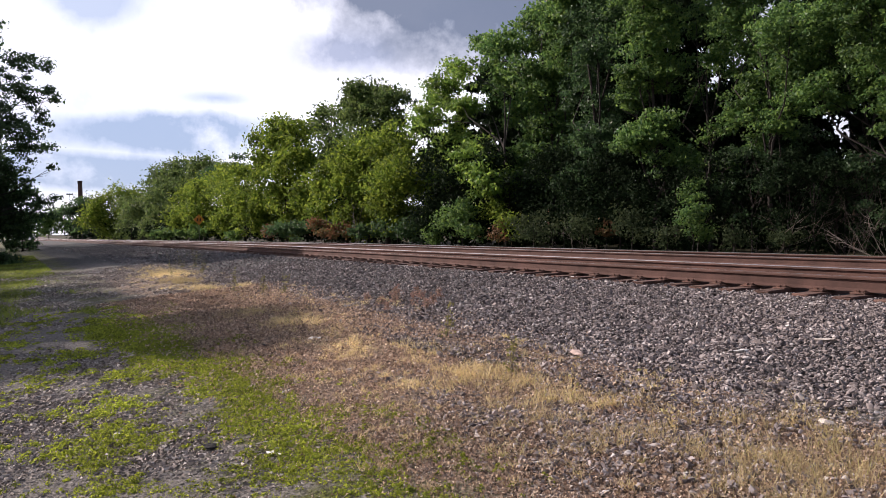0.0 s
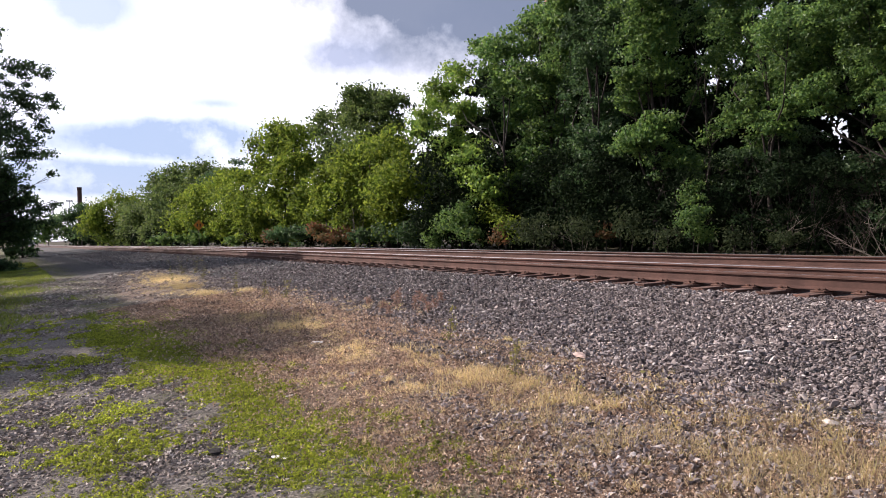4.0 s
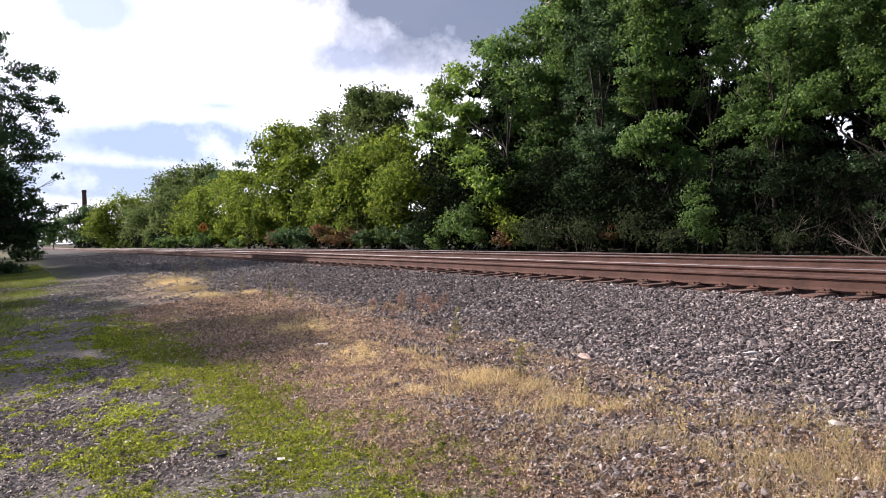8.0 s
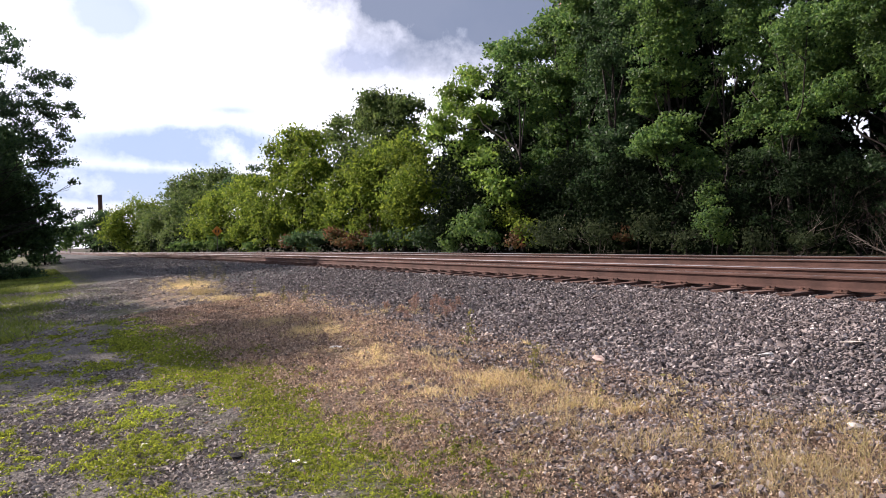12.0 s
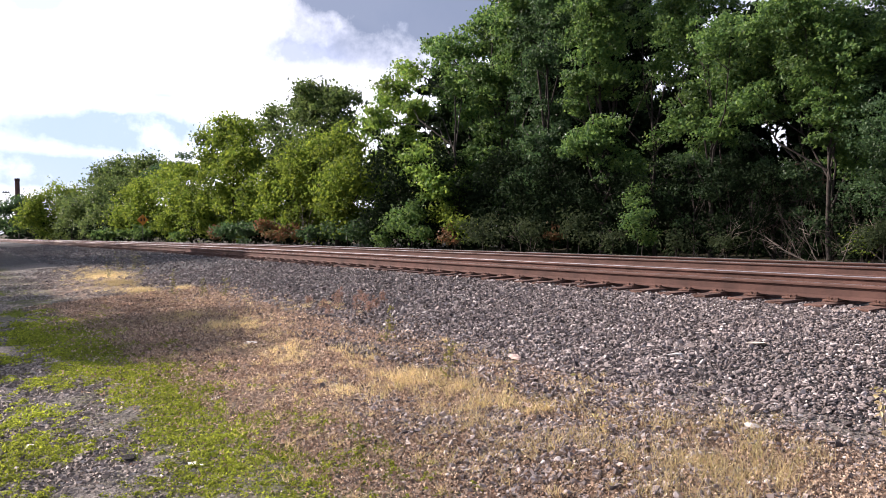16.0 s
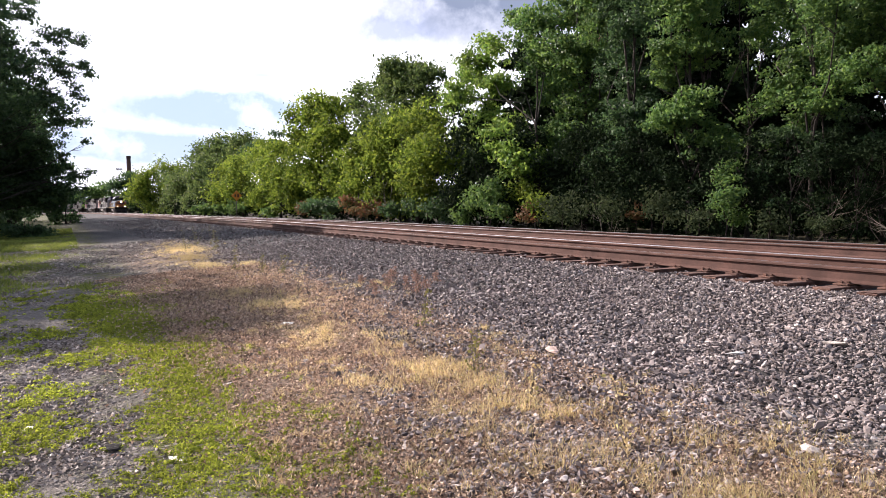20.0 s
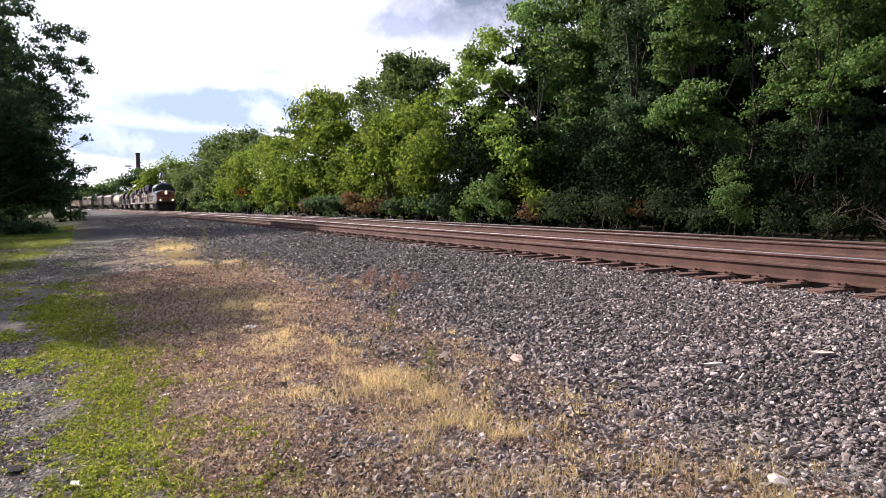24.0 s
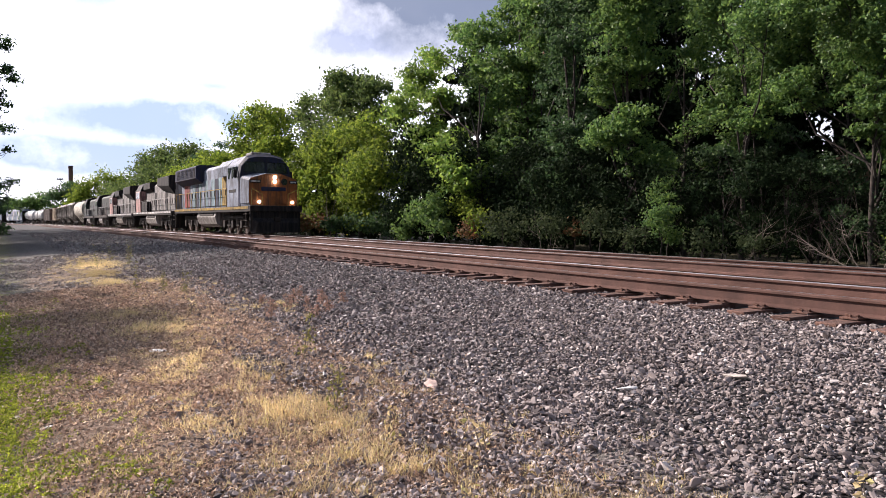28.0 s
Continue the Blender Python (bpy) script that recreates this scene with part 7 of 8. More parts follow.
def bogie(thing, yc, axles, radius, spread, frame_height):
    bm = bmesh.new()
    half = spread / 2 + 0.55
    for sx in (-1, 1):
        block(bm, sx * 1.0 - 0.09, sx * 1.0 + 0.09, -half, half, frame_height - 0.12, frame_height + 0.16, 0.04)
        for k in range(axles):
            y = -spread / 2 + spread * k / (axles - 1)
            block(bm, sx * 1.06 - 0.12, sx * 1.06 + 0.12, y - 0.2, y + 0.2, radius - 0.2, radius + 0.26, 0.04)
        for k in range(axles - 1):
            y = -spread / 2 + spread * (k + 0.5) / (axles - 1)
            for d in (-0.14, 0.14):
                tube(bm, (sx * 1.05, y + d, frame_height - 0.42), (sx * 1.05, y + d, frame_height - 0.1), 0.09, 0.09, 8)
            block(bm, sx * 1.02 - 0.1, sx * 1.02 + 0.1, y - 0.35, y + 0.35, frame_height - 0.5, frame_height - 0.4, 0.02)
    block(bm, -1.0, 1.0, -0.2, 0.2, frame_height - 0.1, frame_height + 0.3)
    truck = part("truck", bm, P["under"], thing, m=pose(0, yc, 0))
    for k in range(axles):
        y = -spread / 2 + spread * k / (axles - 1)
        for sx in (-1, 1):
            child("wheel", wheel_mesh(radius), truck, m=pose(sx * 0.75, y, radius, 0, 0, 0 if sx < 0 else 180))
        part("axle", tube(bmesh.new(), (-0.7, y, radius), (0.7, y, radius), 0.08, 0.08, 8), P["wheel"], truck)


def coupler(thing, y, way):
    bm = block(bmesh.new(), -0.09, 0.09, min(y, y + way * 0.55), max(y, y + way * 0.55), 0.78, 0.98, 0.02)
    block(bm, -0.18, 0.16, min(y + way * 0.4, y + way * 0.62), max(y + way * 0.4, y + way * 0.62), 0.74, 1.02, 0.04)
    part("coupler", bm, P["under"], thing)


def handrail(thing, y0, y1, n, x, z0, z1, material):
    for sx in (-1, 1):
        bm = tube(bmesh.new(), (sx * x, y0, z1), (sx * x, y1, z1), 0.022, 0.022, 6)
        for k in range(n):
            y = y0 + (y1 - y0) * k / (n - 1)
            tube(bm, (sx * x, y, z0), (sx * x, y, z1), 0.02, 0.02, 6)
        part("handrail", bm, material, thing)


def steps(thing, y, x=1.45):
    for sx in (-1, 1):
        bm = bmesh.new()
        for z in (0.45, 0.8, 1.15):
            block(bm, sx * x - 0.16, sx * x + 0.06, y - 0.32, y + 0.32, z, z + 0.04)
        for d in (-0.34, 0.34):
            block(bm, sx * x - 0.02, sx * x + 0.02, y + d - 0.02, y + d + 0.02, 0.42, 1.6)
        part("step", bm, P["under"], thing)


def underframe(thing, length, sill, stripe, tank_colour, tank0, tank1):
    bm = block(bmesh.new(), -1.5, 1.5, 0.7, length - 0.7, 1.3, 1.62, 0.02)
    part("sill", bm, sill, thing)
    if stripe:
        for sx in (-1, 1):
            part("stripe", block(bmesh.new(), sx * 1.512 - 0.008, sx * 1.512 + 0.008, 0.8, length - 0.8, 1.45, 1.6), stripe, thing)
    prof = [(-1.35, 1.3), (-1.45, 1.0), (-1.3, 0.55), (-0.9, 0.34), (0.9, 0.34), (1.3, 0.55), (1.45, 1.0), (1.35, 1.3)]
    part("fuel_tank", cross_body(bmesh.new(), prof, tank0, tank1), tank_colour, thing)
    for sx in (-1, 1):
        part("air_tank", tube(bmesh.new(), (sx * 1.25, tank0 + 0.5, 1.12), (sx * 1.25, tank1 - 0.8, 1.12), 0.2, 0.2, 12), P["under"], thing)
    for y, way in ((0.8, -1), (length - 0.8, 1)):
        coupler(thing, y, way)
        steps(thing, 1.0 if way < 0 else length - 1.0)
        bm = bmesh.new()
        y1 = 0.55 if way < 0 else length - 0.55
        block(bm, -1.45, 1.45, min(y1, y1 - way * 0.2), max(y1, y1 - way * 0.2), 0.2, 1.55, 0.03)
        part("pilot_plate", bm, P["black"], thing)
        for k in (-0.5, 0.5):
            part("air_hose", tube(bmesh.new(), (k, y1 + way * 0.1, 0.95), (k * 1.1, y1 + way * 0.3, 0.45), 0.03, 0.03, 6), P["under"], thing)


def lead_locomotive():
    length = 21.2
    t = tagged(new("locomotive"), "weathered grey diesel locomotive with mustard nose and lit headlights", "locomotive", "locomotives of the train")
    underframe(t, length, P["black"], P["gold"], P["tank"], 8.2, 13.2)
    bogie(t, 5.2, 3, 0.53, 3.7, 0.95)
    bogie(t, length - 5.0, 3, 0.53, 3.7, 0.95)
    # plow and platform
    bm = cross_body(bmesh.new(), [(-1.25, 0.12), (1.25, 0.12), (1.15, 0.7), (-1.15, 0.7)], 0.2, 0.6, [(-1.42, 0.12), (1.42, 0.12), (1.42, 1.0), (-1.42, 1.0)])
    part("snow_plow", bm, P["black"], t)
    part("anticlimber", block(bmesh.new(), -1.5, 1.5, 0.4, 0.75, 1.3, 1.65, 0.04), P["black"], t)
    # nose: bevelled box with slanting brow
    prof0 = [(-1.32, 1.62), (-1.42, 1.8), (-1.42, 3.05), (-1.3, 3.2), (-0.45, 3.46), (0.45, 3.46), (1.3, 3.2), (1.42, 3.05), (1.42, 1.8), (1.32, 1.62)]
    prof1 = [(-1.5, 1.62), (-1.52, 1.8), (-1.52, 3.25), (-1.42, 3.38), (-0.5, 3.58), (0.5, 3.58), (1.42, 3.38), (1.52, 3.25), (1.52, 1.8), (1.5, 1.62)]
    nose = part("nose", cross_body(bmesh.new(), prof0, 0.95, 2.35, prof1), P["grey"], t)
    part("nose_face", cross_body(bmesh.new(), [(x * 0.985, z) for x, z in prof0], 0.92, 0.955), P["yellow"], nose, "mustard yellow front panel")
    part("nose_door", block(bmesh.new(), 0.34, 0.98, 0.895, 0.925, 1.75, 3.28, 0.02), P["yellow"], nose)
    part("emblem", block(bmesh.new(), -0.72, 0.72, 0.885, 0.925, 2.48, 2.72, 0.04), P["blue"], nose, "dark blue plain emblem bar")
    part("door_window", tube(bmesh.new(), (0.62, 0.88, 3.02), (0.62, 0.92, 3.02), 0.19, 0.19, 16), P["pane"], nose)
    for z in (3.02, 3.26):
        part("headlight", tube(bmesh.new(), (0.06, 0.84, z), (0.06, 0.93, z), 0.085, 0.085, 16), LAMP, nose, "lit round headlight")
    for x in (-0.85, 1.08):
        part("ditch_light", tube(bmesh.new(), (x, 0.8, 1.86), (x, 0.93, 1.86), 0.07, 0.07, 16), DITCH, t, "lit ditch light")
    for x0, x1 in ((-1.38, -0.74), (0.92, 1.38)):
        part("number_board", block(bmesh.new(), x0, x1, 0.88, 0.935, 2.92, 3.1, 0.02), P["black"], nose)
        part("number_bar", block(bmesh.new(), x0 + 0.06, x1 - 0.06, 0.87, 0.882, 2.965, 3.055), P["rail_white"], nose, "plain pale bar")
    # cab
    cab_prof = [(-1.53, 1.62), (-1.55, 3.3), (-1.45, 4.05), (-1.05, 4.55), (-0.5, 4.68), (0.5, 4.68), (1.05, 4.55), (1.45, 4.05), (1.55, 3.3), (1.53, 1.62)]
    brow = [(-1.53, 1.62), (-1.55, 3.3), (-1.42, 3.95), (-1.0, 4.40), (-0.5, 4.52), (0.5, 4.52), (1.0, 4.40), (1.42, 3.95), (1.55, 3.3), (1.53, 1.62)]
    cab = part("cab", cross_body(bmesh.new(), brow, 2.3, 2.62, cab_prof), P["blue"], t, "dark blue cab front")
    part("cab_side", cross_body(bmesh.new(), cab_prof, 2.62, 5.0), P["grey"], cab)
    for x0, x1 in ((-1.32, -0.08), (0.08, 1.32)):
        bm = bmesh.new()
        v = [bm.verts.new(p) for p in ((x0, 2.27, 3.6), (x1, 2.27, 3.6), (x1 * 0.93, 2.27, 4.2), (x0 * 0.93, 2.27, 4.2), (x0, 2.31, 3.58), (x1, 2.31, 3.58), (x1 * 0.93, 2.31, 4.22), (x0 * 0.93, 2.31, 4.22))]
        for q in ((0, 1, 2, 3), (4, 7, 6, 5), (0, 4, 5, 1), (1, 5, 6, 2), (2, 6, 7, 3), (3, 7, 4, 0)):
            bm.faces.new([v[i] for i in q])
        part("windshield", bm, P["pane"], cab)
    for sx in (-1, 1):
        for y0, y1 in ((2.85, 3.35), (3.5, 3.95), (4.3, 4.75)):
            part("side_window", block(bmesh.new(), sx * 1.52 - 0.03, sx * 1.52 + 0.03, y0, y1, 3.25, 3.95, 0.02), P["pane"], cab)
        part("mirror", block(bmesh.new(), sx * 1.66 - 0.1, sx * 1.66 + 0.1, 2.72, 2.78, 3.3, 3.75, 0.02), P["black"], cab)
        part("marking_bar", block(bmesh.new(), sx * 1.545 - 0.012, sx * 1.545 + 0.012, 3.1, 4.5, 2.45, 2.62), P["black"], cab, "plain dark bar")
    part("air_conditioner", block(bmesh.new(), -0.6, 0.6, 3.1, 4.3, 4.64, 4.84, 0.06), P["hood"], t)
    part("horn", tube(bmesh.new(), (0, 4.5, 4.75), (0, 5.0, 4.85), 0.12, 0.05, 10), P["under"], t)
    # hood
    hood = part("hood", cross_body(bmesh.new(), [(-1.0, 1.62), (-1.0, 4.2), (-0.75, 4.45), (0.75, 4.45), (1.0, 4.2), (1.0, 1.62)], 5.0, length - 1.2), P["grey"], t)
    colours = ["grey", "blue", "gold", "teal", "blue", "teal", "grey", "teal", "grey", "teal", "blue", "teal", "grey", "red", "red"]
    y = 5.15
    for c in colours:
        w = 0.92
        for sx in (-1, 1):
            door = part("hood_door", block(bmesh.new(), sx * 1.03 - 0.03, sx * 1.03 + 0.03, y, y + w - 0.05, 1.75, 3.55, 0.015), P[c], hood)
            part("door_latch", block(bmesh.new(), sx * 1.07 - 0.015, sx * 1.07 + 0.015, y + 0.06, y + 0.1, 2.4, 2.75), P["black"], door)
        y += w
    part("brake_box", cross_body(bmesh.new(), [(-1.35, 3.55), (-1.45, 4.1), (-1.1, 4.5), (1.1, 4.5), (1.45, 4.1), (1.35, 3.55)], 5.0, 7.6), P["grey"], hood)
    part("exhaust_stack", block(bmesh.new(), -0.35, 0.35, 9.2, 10.0, 4.4, 4.68, 0.04), P["under"], hood)
    rad = part("radiator", cross_body(bmesh.new(), [(-1.0, 3.35), (-1.56, 3.75), (-1.56, 4.55), (-1.3, 4.68), (1.3, 4.68), (1.56, 4.55), (1.56, 3.75), (1.0, 3.35)], 13.0, length - 1.4), P["blue"], hood, "dark blue flared radiator")
    for sx in (-1, 1):
        for k in range(9):
            z = 3.86 + k * 0.075
            part("louvre", block(bmesh.new(), sx * 1.57 - 0.02, sx * 1.57 + 0.02, 13.3, length - 1.9, z, z + 0.03), P["blue"], rad)
    for yy in (14.6, 17.4):
        part("radiator_fan", tube(bmesh.new(), (0, yy, 4.66), (0, yy, 4.76), 0.75, 0.75, 24), P["under"], rad)
    handrail(t, 5.4, length - 1.2, 12, 1.46, 1.62, 2.75, P["rail_yellow"])
    for sx in (-1, 1):
        bm = tube(bmesh.new(), (sx * 1.35, 0.62, 1.65), (sx * 1.35, 0.62, 2.6), 0.025, 0.025, 6)
        tube(bm, (sx * 1.35, 0.62, 2.6), (sx * 0.75, 0.62, 2.3), 0.025, 0.025, 6)
        tube(bm, (sx * 0.75, 0.62, 2.3), (sx * 0.75, 0.62, 1.65), 0.025, 0.025, 6)
        part("front_handrail", bm, P["rail_yellow"], t)
    return t


def hood_locomotive(length, cab, hood_paint, top, label, truck_axles, radiator):
    """A road unit that runs with its cab behind: flared radiators lead."""
    t = tagged(new("locomotive"), label, "locomotive", "locomotives of the train")
    underframe(t, length, P["under"], P["rail_white"] if cab == "pink" else None, P["tank"], length * 0.38, length * 0.62)
    spread = 3.7 if truck_axles == 3 else 2.75
    for y in (length * 0.22, length * 0.78):
        bogie(t, y, truck_axles, 0.5, spread, 0.92)
    c0, c1 = length - 5.2, length - 2.6
    hood = part("hood", cross_body(bmesh.new(), [(-0.95, 1.62), (-0.95, 4.0), (-0.7, 4.25), (0.7, 4.25), (0.95, 4.0), (0.95, 1.62)], 1.3, c0), P[hood_paint], t)
    y, k = 1.5, 0
    while y < c0 - 1.0:
        for sx in (-1, 1):
            door = part("hood_door", block(bmesh.new(), sx * 0.98 - 0.03, sx * 0.98 + 0.03, y, y + 0.95, 1.75, 3.4, 0.015), P[hood_paint] if k % 5 != 3 else P["black"], hood)
            part("door_latch", block(bmesh.new(), sx * 1.02 - 0.015, sx * 1.02 + 0.015, y + 0.06, y + 0.1, 2.3, 2.7), P["black"], door)
        y, k = y + 1.02, k + 1
    if radiator:
        rad = part("radiator", cross_body(bmesh.new(), [(-0.95, 2.95), (-1.5, 3.7), (-1.5, 4.5), (-1.2, 4.62), (1.2, 4.62), (1.5, 4.5), (1.5, 3.7), (0.95, 2.95)], 1.6, 6.6, [(-0.95, 3.4), (-1.5, 3.9), (-1.5, 4.5), (-1.2, 4.62), (1.2, 4.62), (1.5, 4.5), (1.5, 3.9), (0.95, 3.4)]), P[top], hood, "black flared radiator")
        for yy in (2.6, 4.1, 5.6):
            part("radiator_fan", tube(bmesh.new(), (0, yy, 4.6), (0, yy, 4.7), 0.6, 0.6, 20), P["under"], rad)
        part("dynamic_brake", cross_body(bmesh.new(), [(-0.95, 3.5), (-1.3, 3.8), (-1.3, 4.35), (1.3, 4.35), (1.3, 3.8), (0.95, 3.5)], c0 - 4.2, c0 - 0.6), P[top], hood)
    else:
        for yy in (2.4, 4.0, 7.5):
            part("radiator_fan", tube(bmesh.new(), (0, yy, 4.22), (0, yy, 4.4), 0.55, 0.55, 20), P["under"], hood)
    part("exhaust_stack", block(bmesh.new(), -0.3, 0.3, 8.2, 8.9, 4.2, 4.45, 0.04), P["under"], hood)
    cabin = part("cab", cross_body(bmesh.new(), [(-1.5, 1.62), (-1.53, 3.6), (-1.2, 4.35), (-0.5, 4.6), (0.5, 4.6), (1.2, 4.35), (1.53, 3.6), (1.5, 1.62)], c0, c1), P[cab], t, "faded red cab" if cab == "pink" else "dark cab")
    part("nose", cross_body(bmesh.new(), [(-1.35, 1.62), (-1.4, 3.0), (-1.0, 3.25), (1.0, 3.25), (1.4, 3.0), (1.35, 1.62)], c1, length - 1.2, [(-1.2, 1.62), (-1.25, 2.8), (-0.9, 3.0), (0.9, 3.0), (1.25, 2.8), (1.2, 1.62)]), P[cab], t)
    part("cab_roof", cross_body(bmesh.new(), [(-1.5, 3.68), (-1.2, 4.38), (-0.5, 4.64), (0.5, 4.64), (1.2, 4.38), (1.5, 3.68)], c0 - 0.1, c1 + 0.1), P[top], cabin)
    for sx in (-1, 1):
        for y0 in (c0 + 0.3, c0 + 1.4):
            part("side_window", block(bmesh.new(), sx * 1.51 - 0.03, sx * 1.51 + 0.03, y0, y0 + 0.85, 2.95, 3.6, 0.02), P["pane"], cabin)
        part("walkway_bin", block(bmesh.new(), sx * 1.2 - 0.22, sx * 1.2 + 0.22, c0 - 3.0, c0 - 0.4, 1.62, 2.6, 0.03), P["black"], t)
    handrail(t, 1.2, c0 - 0.2, 10, 1.45, 1.62, 2.7, P["rail_white"])
    return t


def car_base(name, label, length, radius=0.42):
    t = tagged(new(name), label, "freight car", "cars of the train")
    for y in (2.1, length - 2.1):
        bogie(t, y, 2, radius, 1.75, 0.62)
    for y, way in ((0.5, -1), (length - 0.5, 1)):
        coupler(t, y, way)
    part("centre_sill", block(bmesh.new(), -0.35, 0.35, 0.4, length - 0.4, 0.85, 1.2, 0.02), P["under"], t)
    return t


def ladder(thing, x, y, z0, z1):
    bm = bmesh.new()
    for d in (-0.2, 0.2):
        tube(bm, (x, y + d, z0), (x, y + d, z1), 0.02, 0.02, 5)
    k = z0 + 0.15
    while k < z1:
        tube(bm, (x, y - 0.2, k), (x, y + 0.2, k), 0.015, 0.015, 5)
        k += 0.35
    part("ladder", bm, P["under"], thing)


def covered_hopper(length, colour, label, round_sides):
    t = car_base("covered_hopper", label, length)
    if round_sides:
        prof = [(math.cos(a) * 1.58, 2.95 + math.sin(a) * 1.6) for a in np.linspace(-0.75, math.pi + 0.75, 20)]
        body = part("body", cross_body(bmesh.new(), prof, 0.9, length - 0.9), P[colour], t)
        for k in range(7):
            y = 1.1 + (length - 2.2) * k / 6
            part("seam_band", cross_body(bmesh.new(), [(x * 1.015, 2.95 + (z - 2.95) * 1.015) for x, z in prof], y - 0.05, y + 0.05), P[colour], body)
    else:
        prof = [(-1.45, 1.5), (-1.52, 1.9), (-1.5, 4.1), (-1.1, 4.55), (1.1, 4.55), (1.5, 4.1), (1.52, 1.9), (1.45, 1.5)]
        body = part("body", cross_body(bmesh.new(), prof, 0.9, length - 0.9), P[colour], t)
        for k in range(11):
            y = 1.1 + (length - 2.2) * k / 10
            for sx in (-1, 1):
                part("side_rib", block(bmesh.new(), sx * 1.53 - 0.05, sx * 1.53 + 0.05, y - 0.06, y + 0.06, 1.55, 4.1, 0.01), P[colour], body)
    for k in range(3):
        y = length * (0.27 + 0.23 * k)
        part("discharge_bay", cross_body(bmesh.new(), [(-1.2, 1.7), (1.2, 1.7), (0.4, 0.6), (-0.4, 0.6)], y - 1.1, y + 1.1), P[colour], body)
    part("roof_walk", block(bmesh.new(), -0.5, 0.5, 1.0, length - 1.0, 4.6, 4.66), P["under"], body)
    for k in range(4):
        y = length * (0.2 + 0.2 * k)
        part("roof_hatch", tube(bmesh.new(), (0.0, y, 4.6), (0.0, y, 4.76), 0.35, 0.3, 14), P[colour], body)
    ladder(t, -1.55, 0.75, 1.0, 4.4)
    ladder(t, -1.55, length - 0.75, 1.0, 4.4)
    return t


def tank_car(length, colour, label):
    t = car_base("tank_car", label, length)
    bm = tube(bmesh.new(), (0, 1.3, 2.75), (0, length - 1.3, 2.75), 1.5, 1.5, 28)
    for y, e in ((1.3, 0.7), (length - 1.3, length - 0.7)):
        tube(bm, (0, y, 2.75), (0, (y + e) / 2, 2.75), 1.5, 1.28, 28)
        tube(bm, (0, (y + e) / 2, 2.75), (0, e, 2.75), 1.28, 0.5, 28)
    body = part("tank", bm, P[colour], t)
    part("dome", tube(bmesh.new(), (0, length / 2, 4.2), (0, length / 2, 4.65), 0.55, 0.5, 18), P[colour], body)
    part("platform", block(bmesh.new(), -0.9, 0.9, length / 2 - 1.2, length / 2 + 1.2, 4.18, 4.24), P["under"], body)
    for sx in (-1, 1):
        part("grab_rail", tube(bmesh.new(), (sx * 1.52, 1.2, 2.5), (sx * 1.52, length - 1.2, 2.5), 0.025, 0.025, 6), P["under"], body)
        ladder(t, sx * 1.53, length / 2, 1.0, 4.2)
    for y in (2.3, length - 2.3):
        part("saddle", cross_body(bmesh.new(), [(-1.3, 1.7), (1.3, 1.7), (0.9, 1.0), (-0.9, 1.0)], y - 0.4, y + 0.4), P["under"], t)
    return t


def boxcar(length, colour, label):
    t = car_base("boxcar", label, length)
    body = part("body", block(bmesh.new(), -1.48, 1.48, 0.6, length - 0.6, 1.1, 4.35, 0.03), P[colour], t)
    part("roof", cross_body(bmesh.new(), [(-1.55, 4.33), (0, 4.6), (1.55, 4.33)], 0.5, length - 0.5), P["hood"], t)
    for sx in (-1, 1):
        door = part("sliding_door", block(bmesh.new(), sx * 1.52 - 0.05, sx * 1.52 + 0.05, length / 2 - 1.5, length / 2 + 1.5, 1.2, 4.15, 0.02), P[colour], body)
        part("door_bar", tube(bmesh.new(), (sx * 1.6, length / 2 - 0.9, 1.2), (sx * 1.6, length / 2 - 0.9, 4.1), 0.03, 0.03, 6), P["under"], door)
        for k in range(14):
            y = 0.9 + (length - 1.8) * k / 13
            if abs(y - length / 2) > 1.7:
                part("side_rib", block(bmesh.new(), sx * 1.49 - 0.04, sx * 1.49 + 0.04, y - 0.05, y + 0.05, 1.2, 4.25), P[colour], body)
        ladder(t, sx * 1.53, 0.9, 0.7, 4.3)
    return t


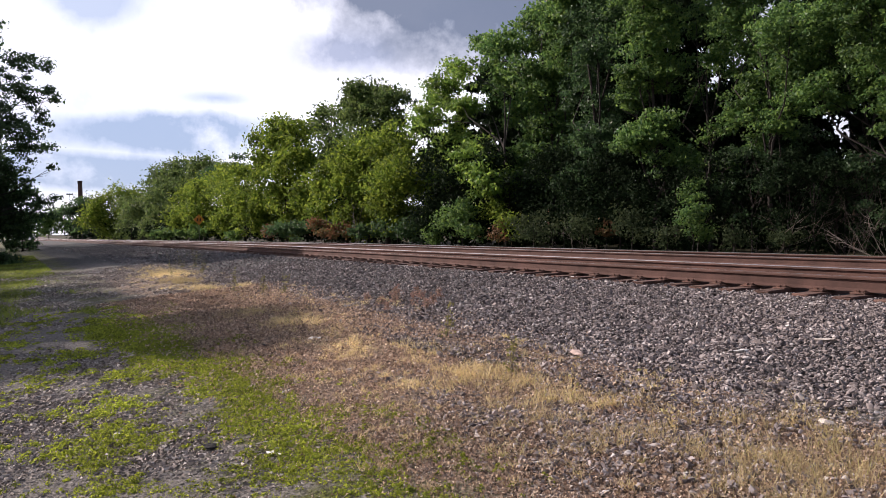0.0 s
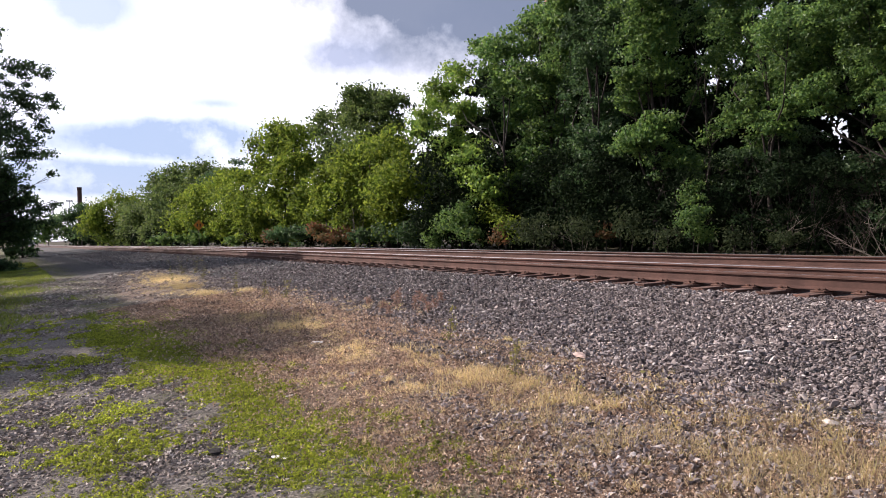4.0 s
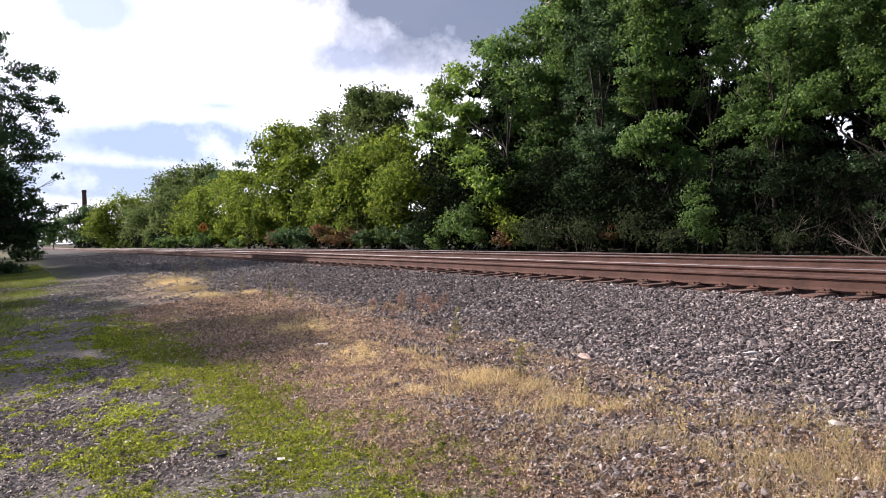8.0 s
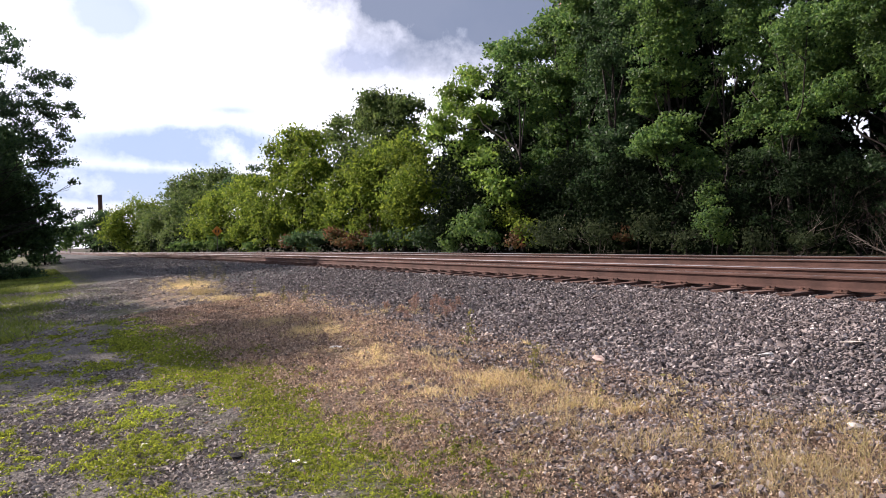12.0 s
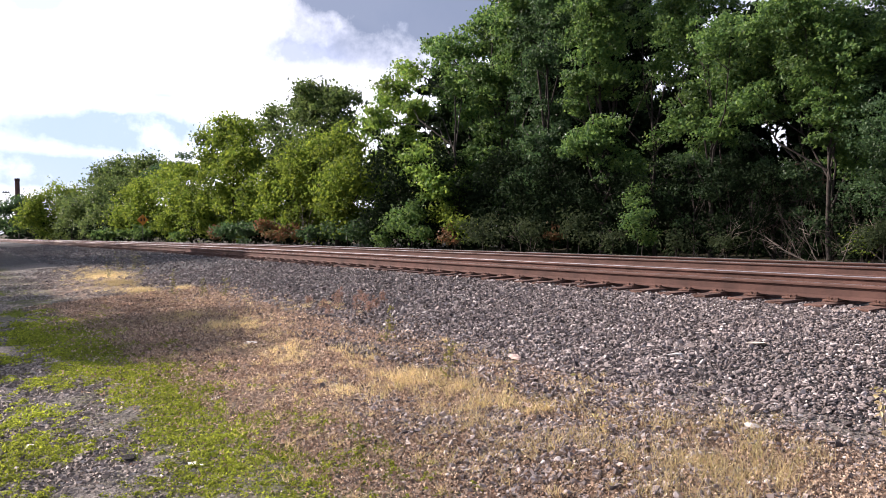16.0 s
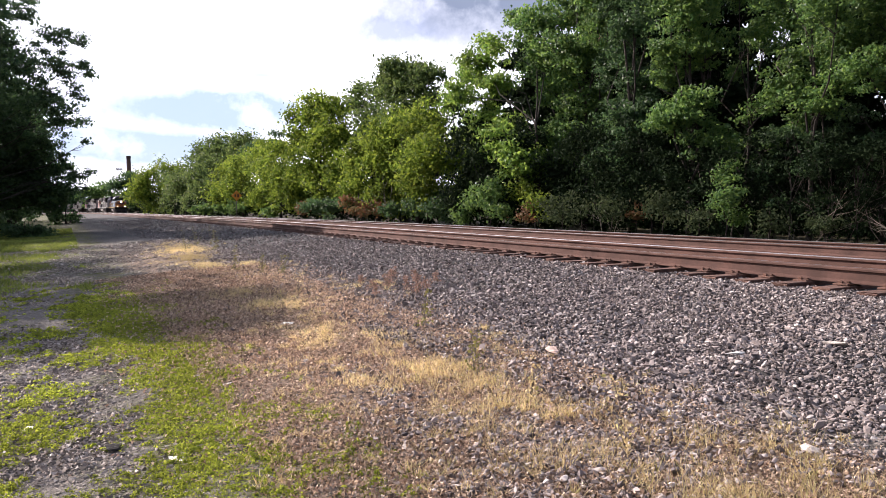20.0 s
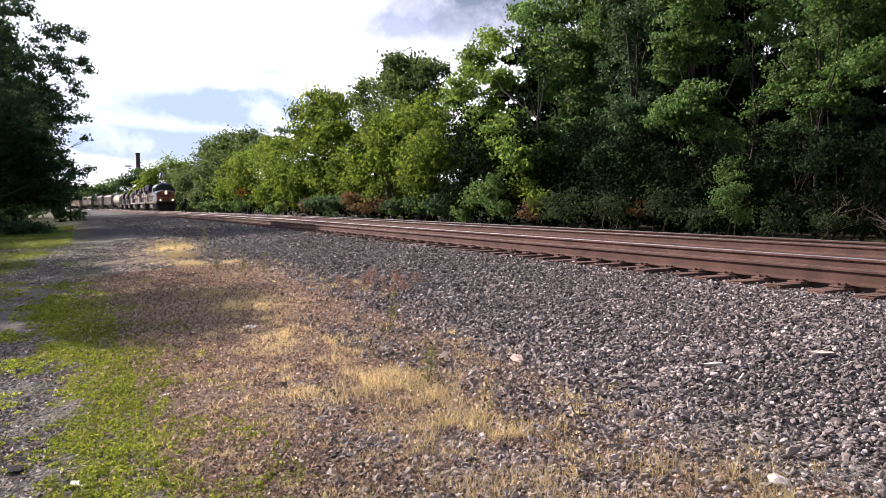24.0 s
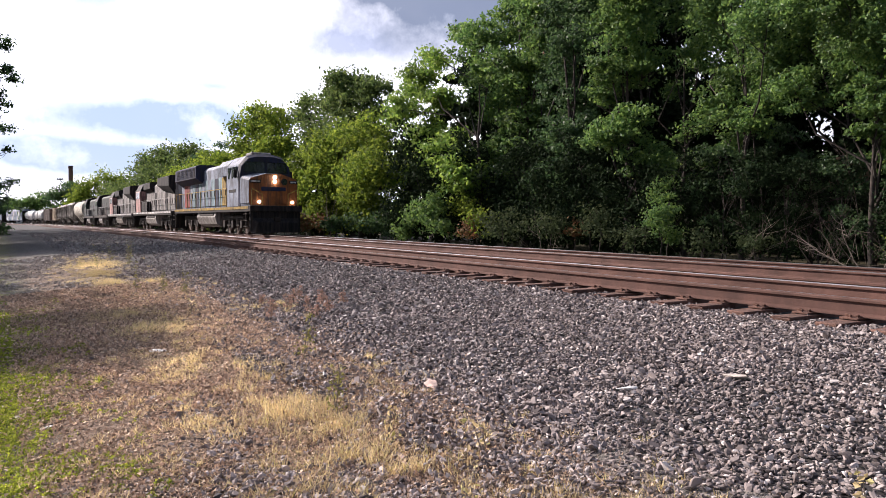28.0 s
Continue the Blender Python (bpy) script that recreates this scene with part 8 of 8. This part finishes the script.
def rack_car(length, label):
    """A long enclosed car rack: panelled sides with open strips, arched roof, end doors."""
    t = car_base("auto_rack", label, length)
    body = part("body", block(bmesh.new(), -1.35, 1.35, 0.5, length - 0.5, 1.0, 4.3), P["black"], t)
    part("roof", cross_body(bmesh.new(), [(-1.5, 4.2), (-1.2, 4.7), (-0.6, 4.9), (0.6, 4.9), (1.2, 4.7), (1.5, 4.2)], 0.5, length - 0.5), P["steel"], t)
    n = 13
    for sx in (-1, 1):
        for k in range(n):
            y = 0.6 + (length - 1.2) * k / n
            w = (length - 1.2) / n
            for z0, z1 in ((1.15, 2.6), (2.75, 4.15)):
                part("side_panel", block(bmesh.new(), sx * 1.45 - 0.02, sx * 1.45 + 0.02, y + 0.06, y + w - 0.06, z0, z1), P["steel"] if (k * 5 + int(z0)) % 4 else P["white"], body)
            part("side_post", block(bmesh.new(), sx * 1.44 - 0.06, sx * 1.44 + 0.06, y - 0.06, y + 0.06, 1.0, 4.3), P["steel"], body)
    return t


CARS = []


def couple(thing, ahead):
    CARS.append((thing, ahead))


couple(lead_locomotive(), 0.0)
second = hood_locomotive(20.8, "pink", "hood", "black", "faded red and grey diesel locomotive with black flared radiators", 3, True)
couple(second, 21.2)
couple(copy_thing(second, pose(0, 0, 0)), 42.0)
fourth = hood_locomotive(16.3, "green", "green", "black", "dark green and black four-axle diesel locomotive", 2, False)
couple(fourth, 63.0)
couple(copy_thing(fourth, pose(0, 0, 0)), 79.4)
couple(covered_hopper(18.4, "cream", "cream cylindrical covered hopper car behind the locomotives", True), 96.0)
grain = covered_hopper(16.4, "hopper", "dusty grey-brown ribbed covered hopper car", False)
for k in range(3):
    couple(grain if k == 0 else copy_thing(grain, pose(0, 0, 0)), 114.6 + 16.7 * k)
couple(boxcar(16.8, "tan", "tan ribbed boxcar with a sliding door"), 164.8)
couple(boxcar(17.4, "brown", "dark brown ribbed boxcar with a sliding door"), 181.9)
oil = tank_car(15.0, "white", "white tank car with a central dome")
couple(oil, 199.6)
couple(copy_thing(oil, pose(0, 0, 0)), 214.9)
rack = rack_car(26.8, "blue-grey panelled auto rack car")
for k in range(6):
    couple(rack if k == 0 else copy_thing(rack, pose(0, 0, 0)), 230.4 + 27.2 * k)


def motions():
    """The train rolls at a steady 21.6 m/s along the second track."""
    for ob, ahead in CARS:
        rows = []
        for k in range(29):
            s = 38.4 + 21.6 * (28 - k) + ahead
            x, y, h = line(s, 14.75)
            rows.append((k, pose(x, y, HEAD_2 + float(grade(s)), 0, 0, h)))
        walk(ob, rows)


motions()
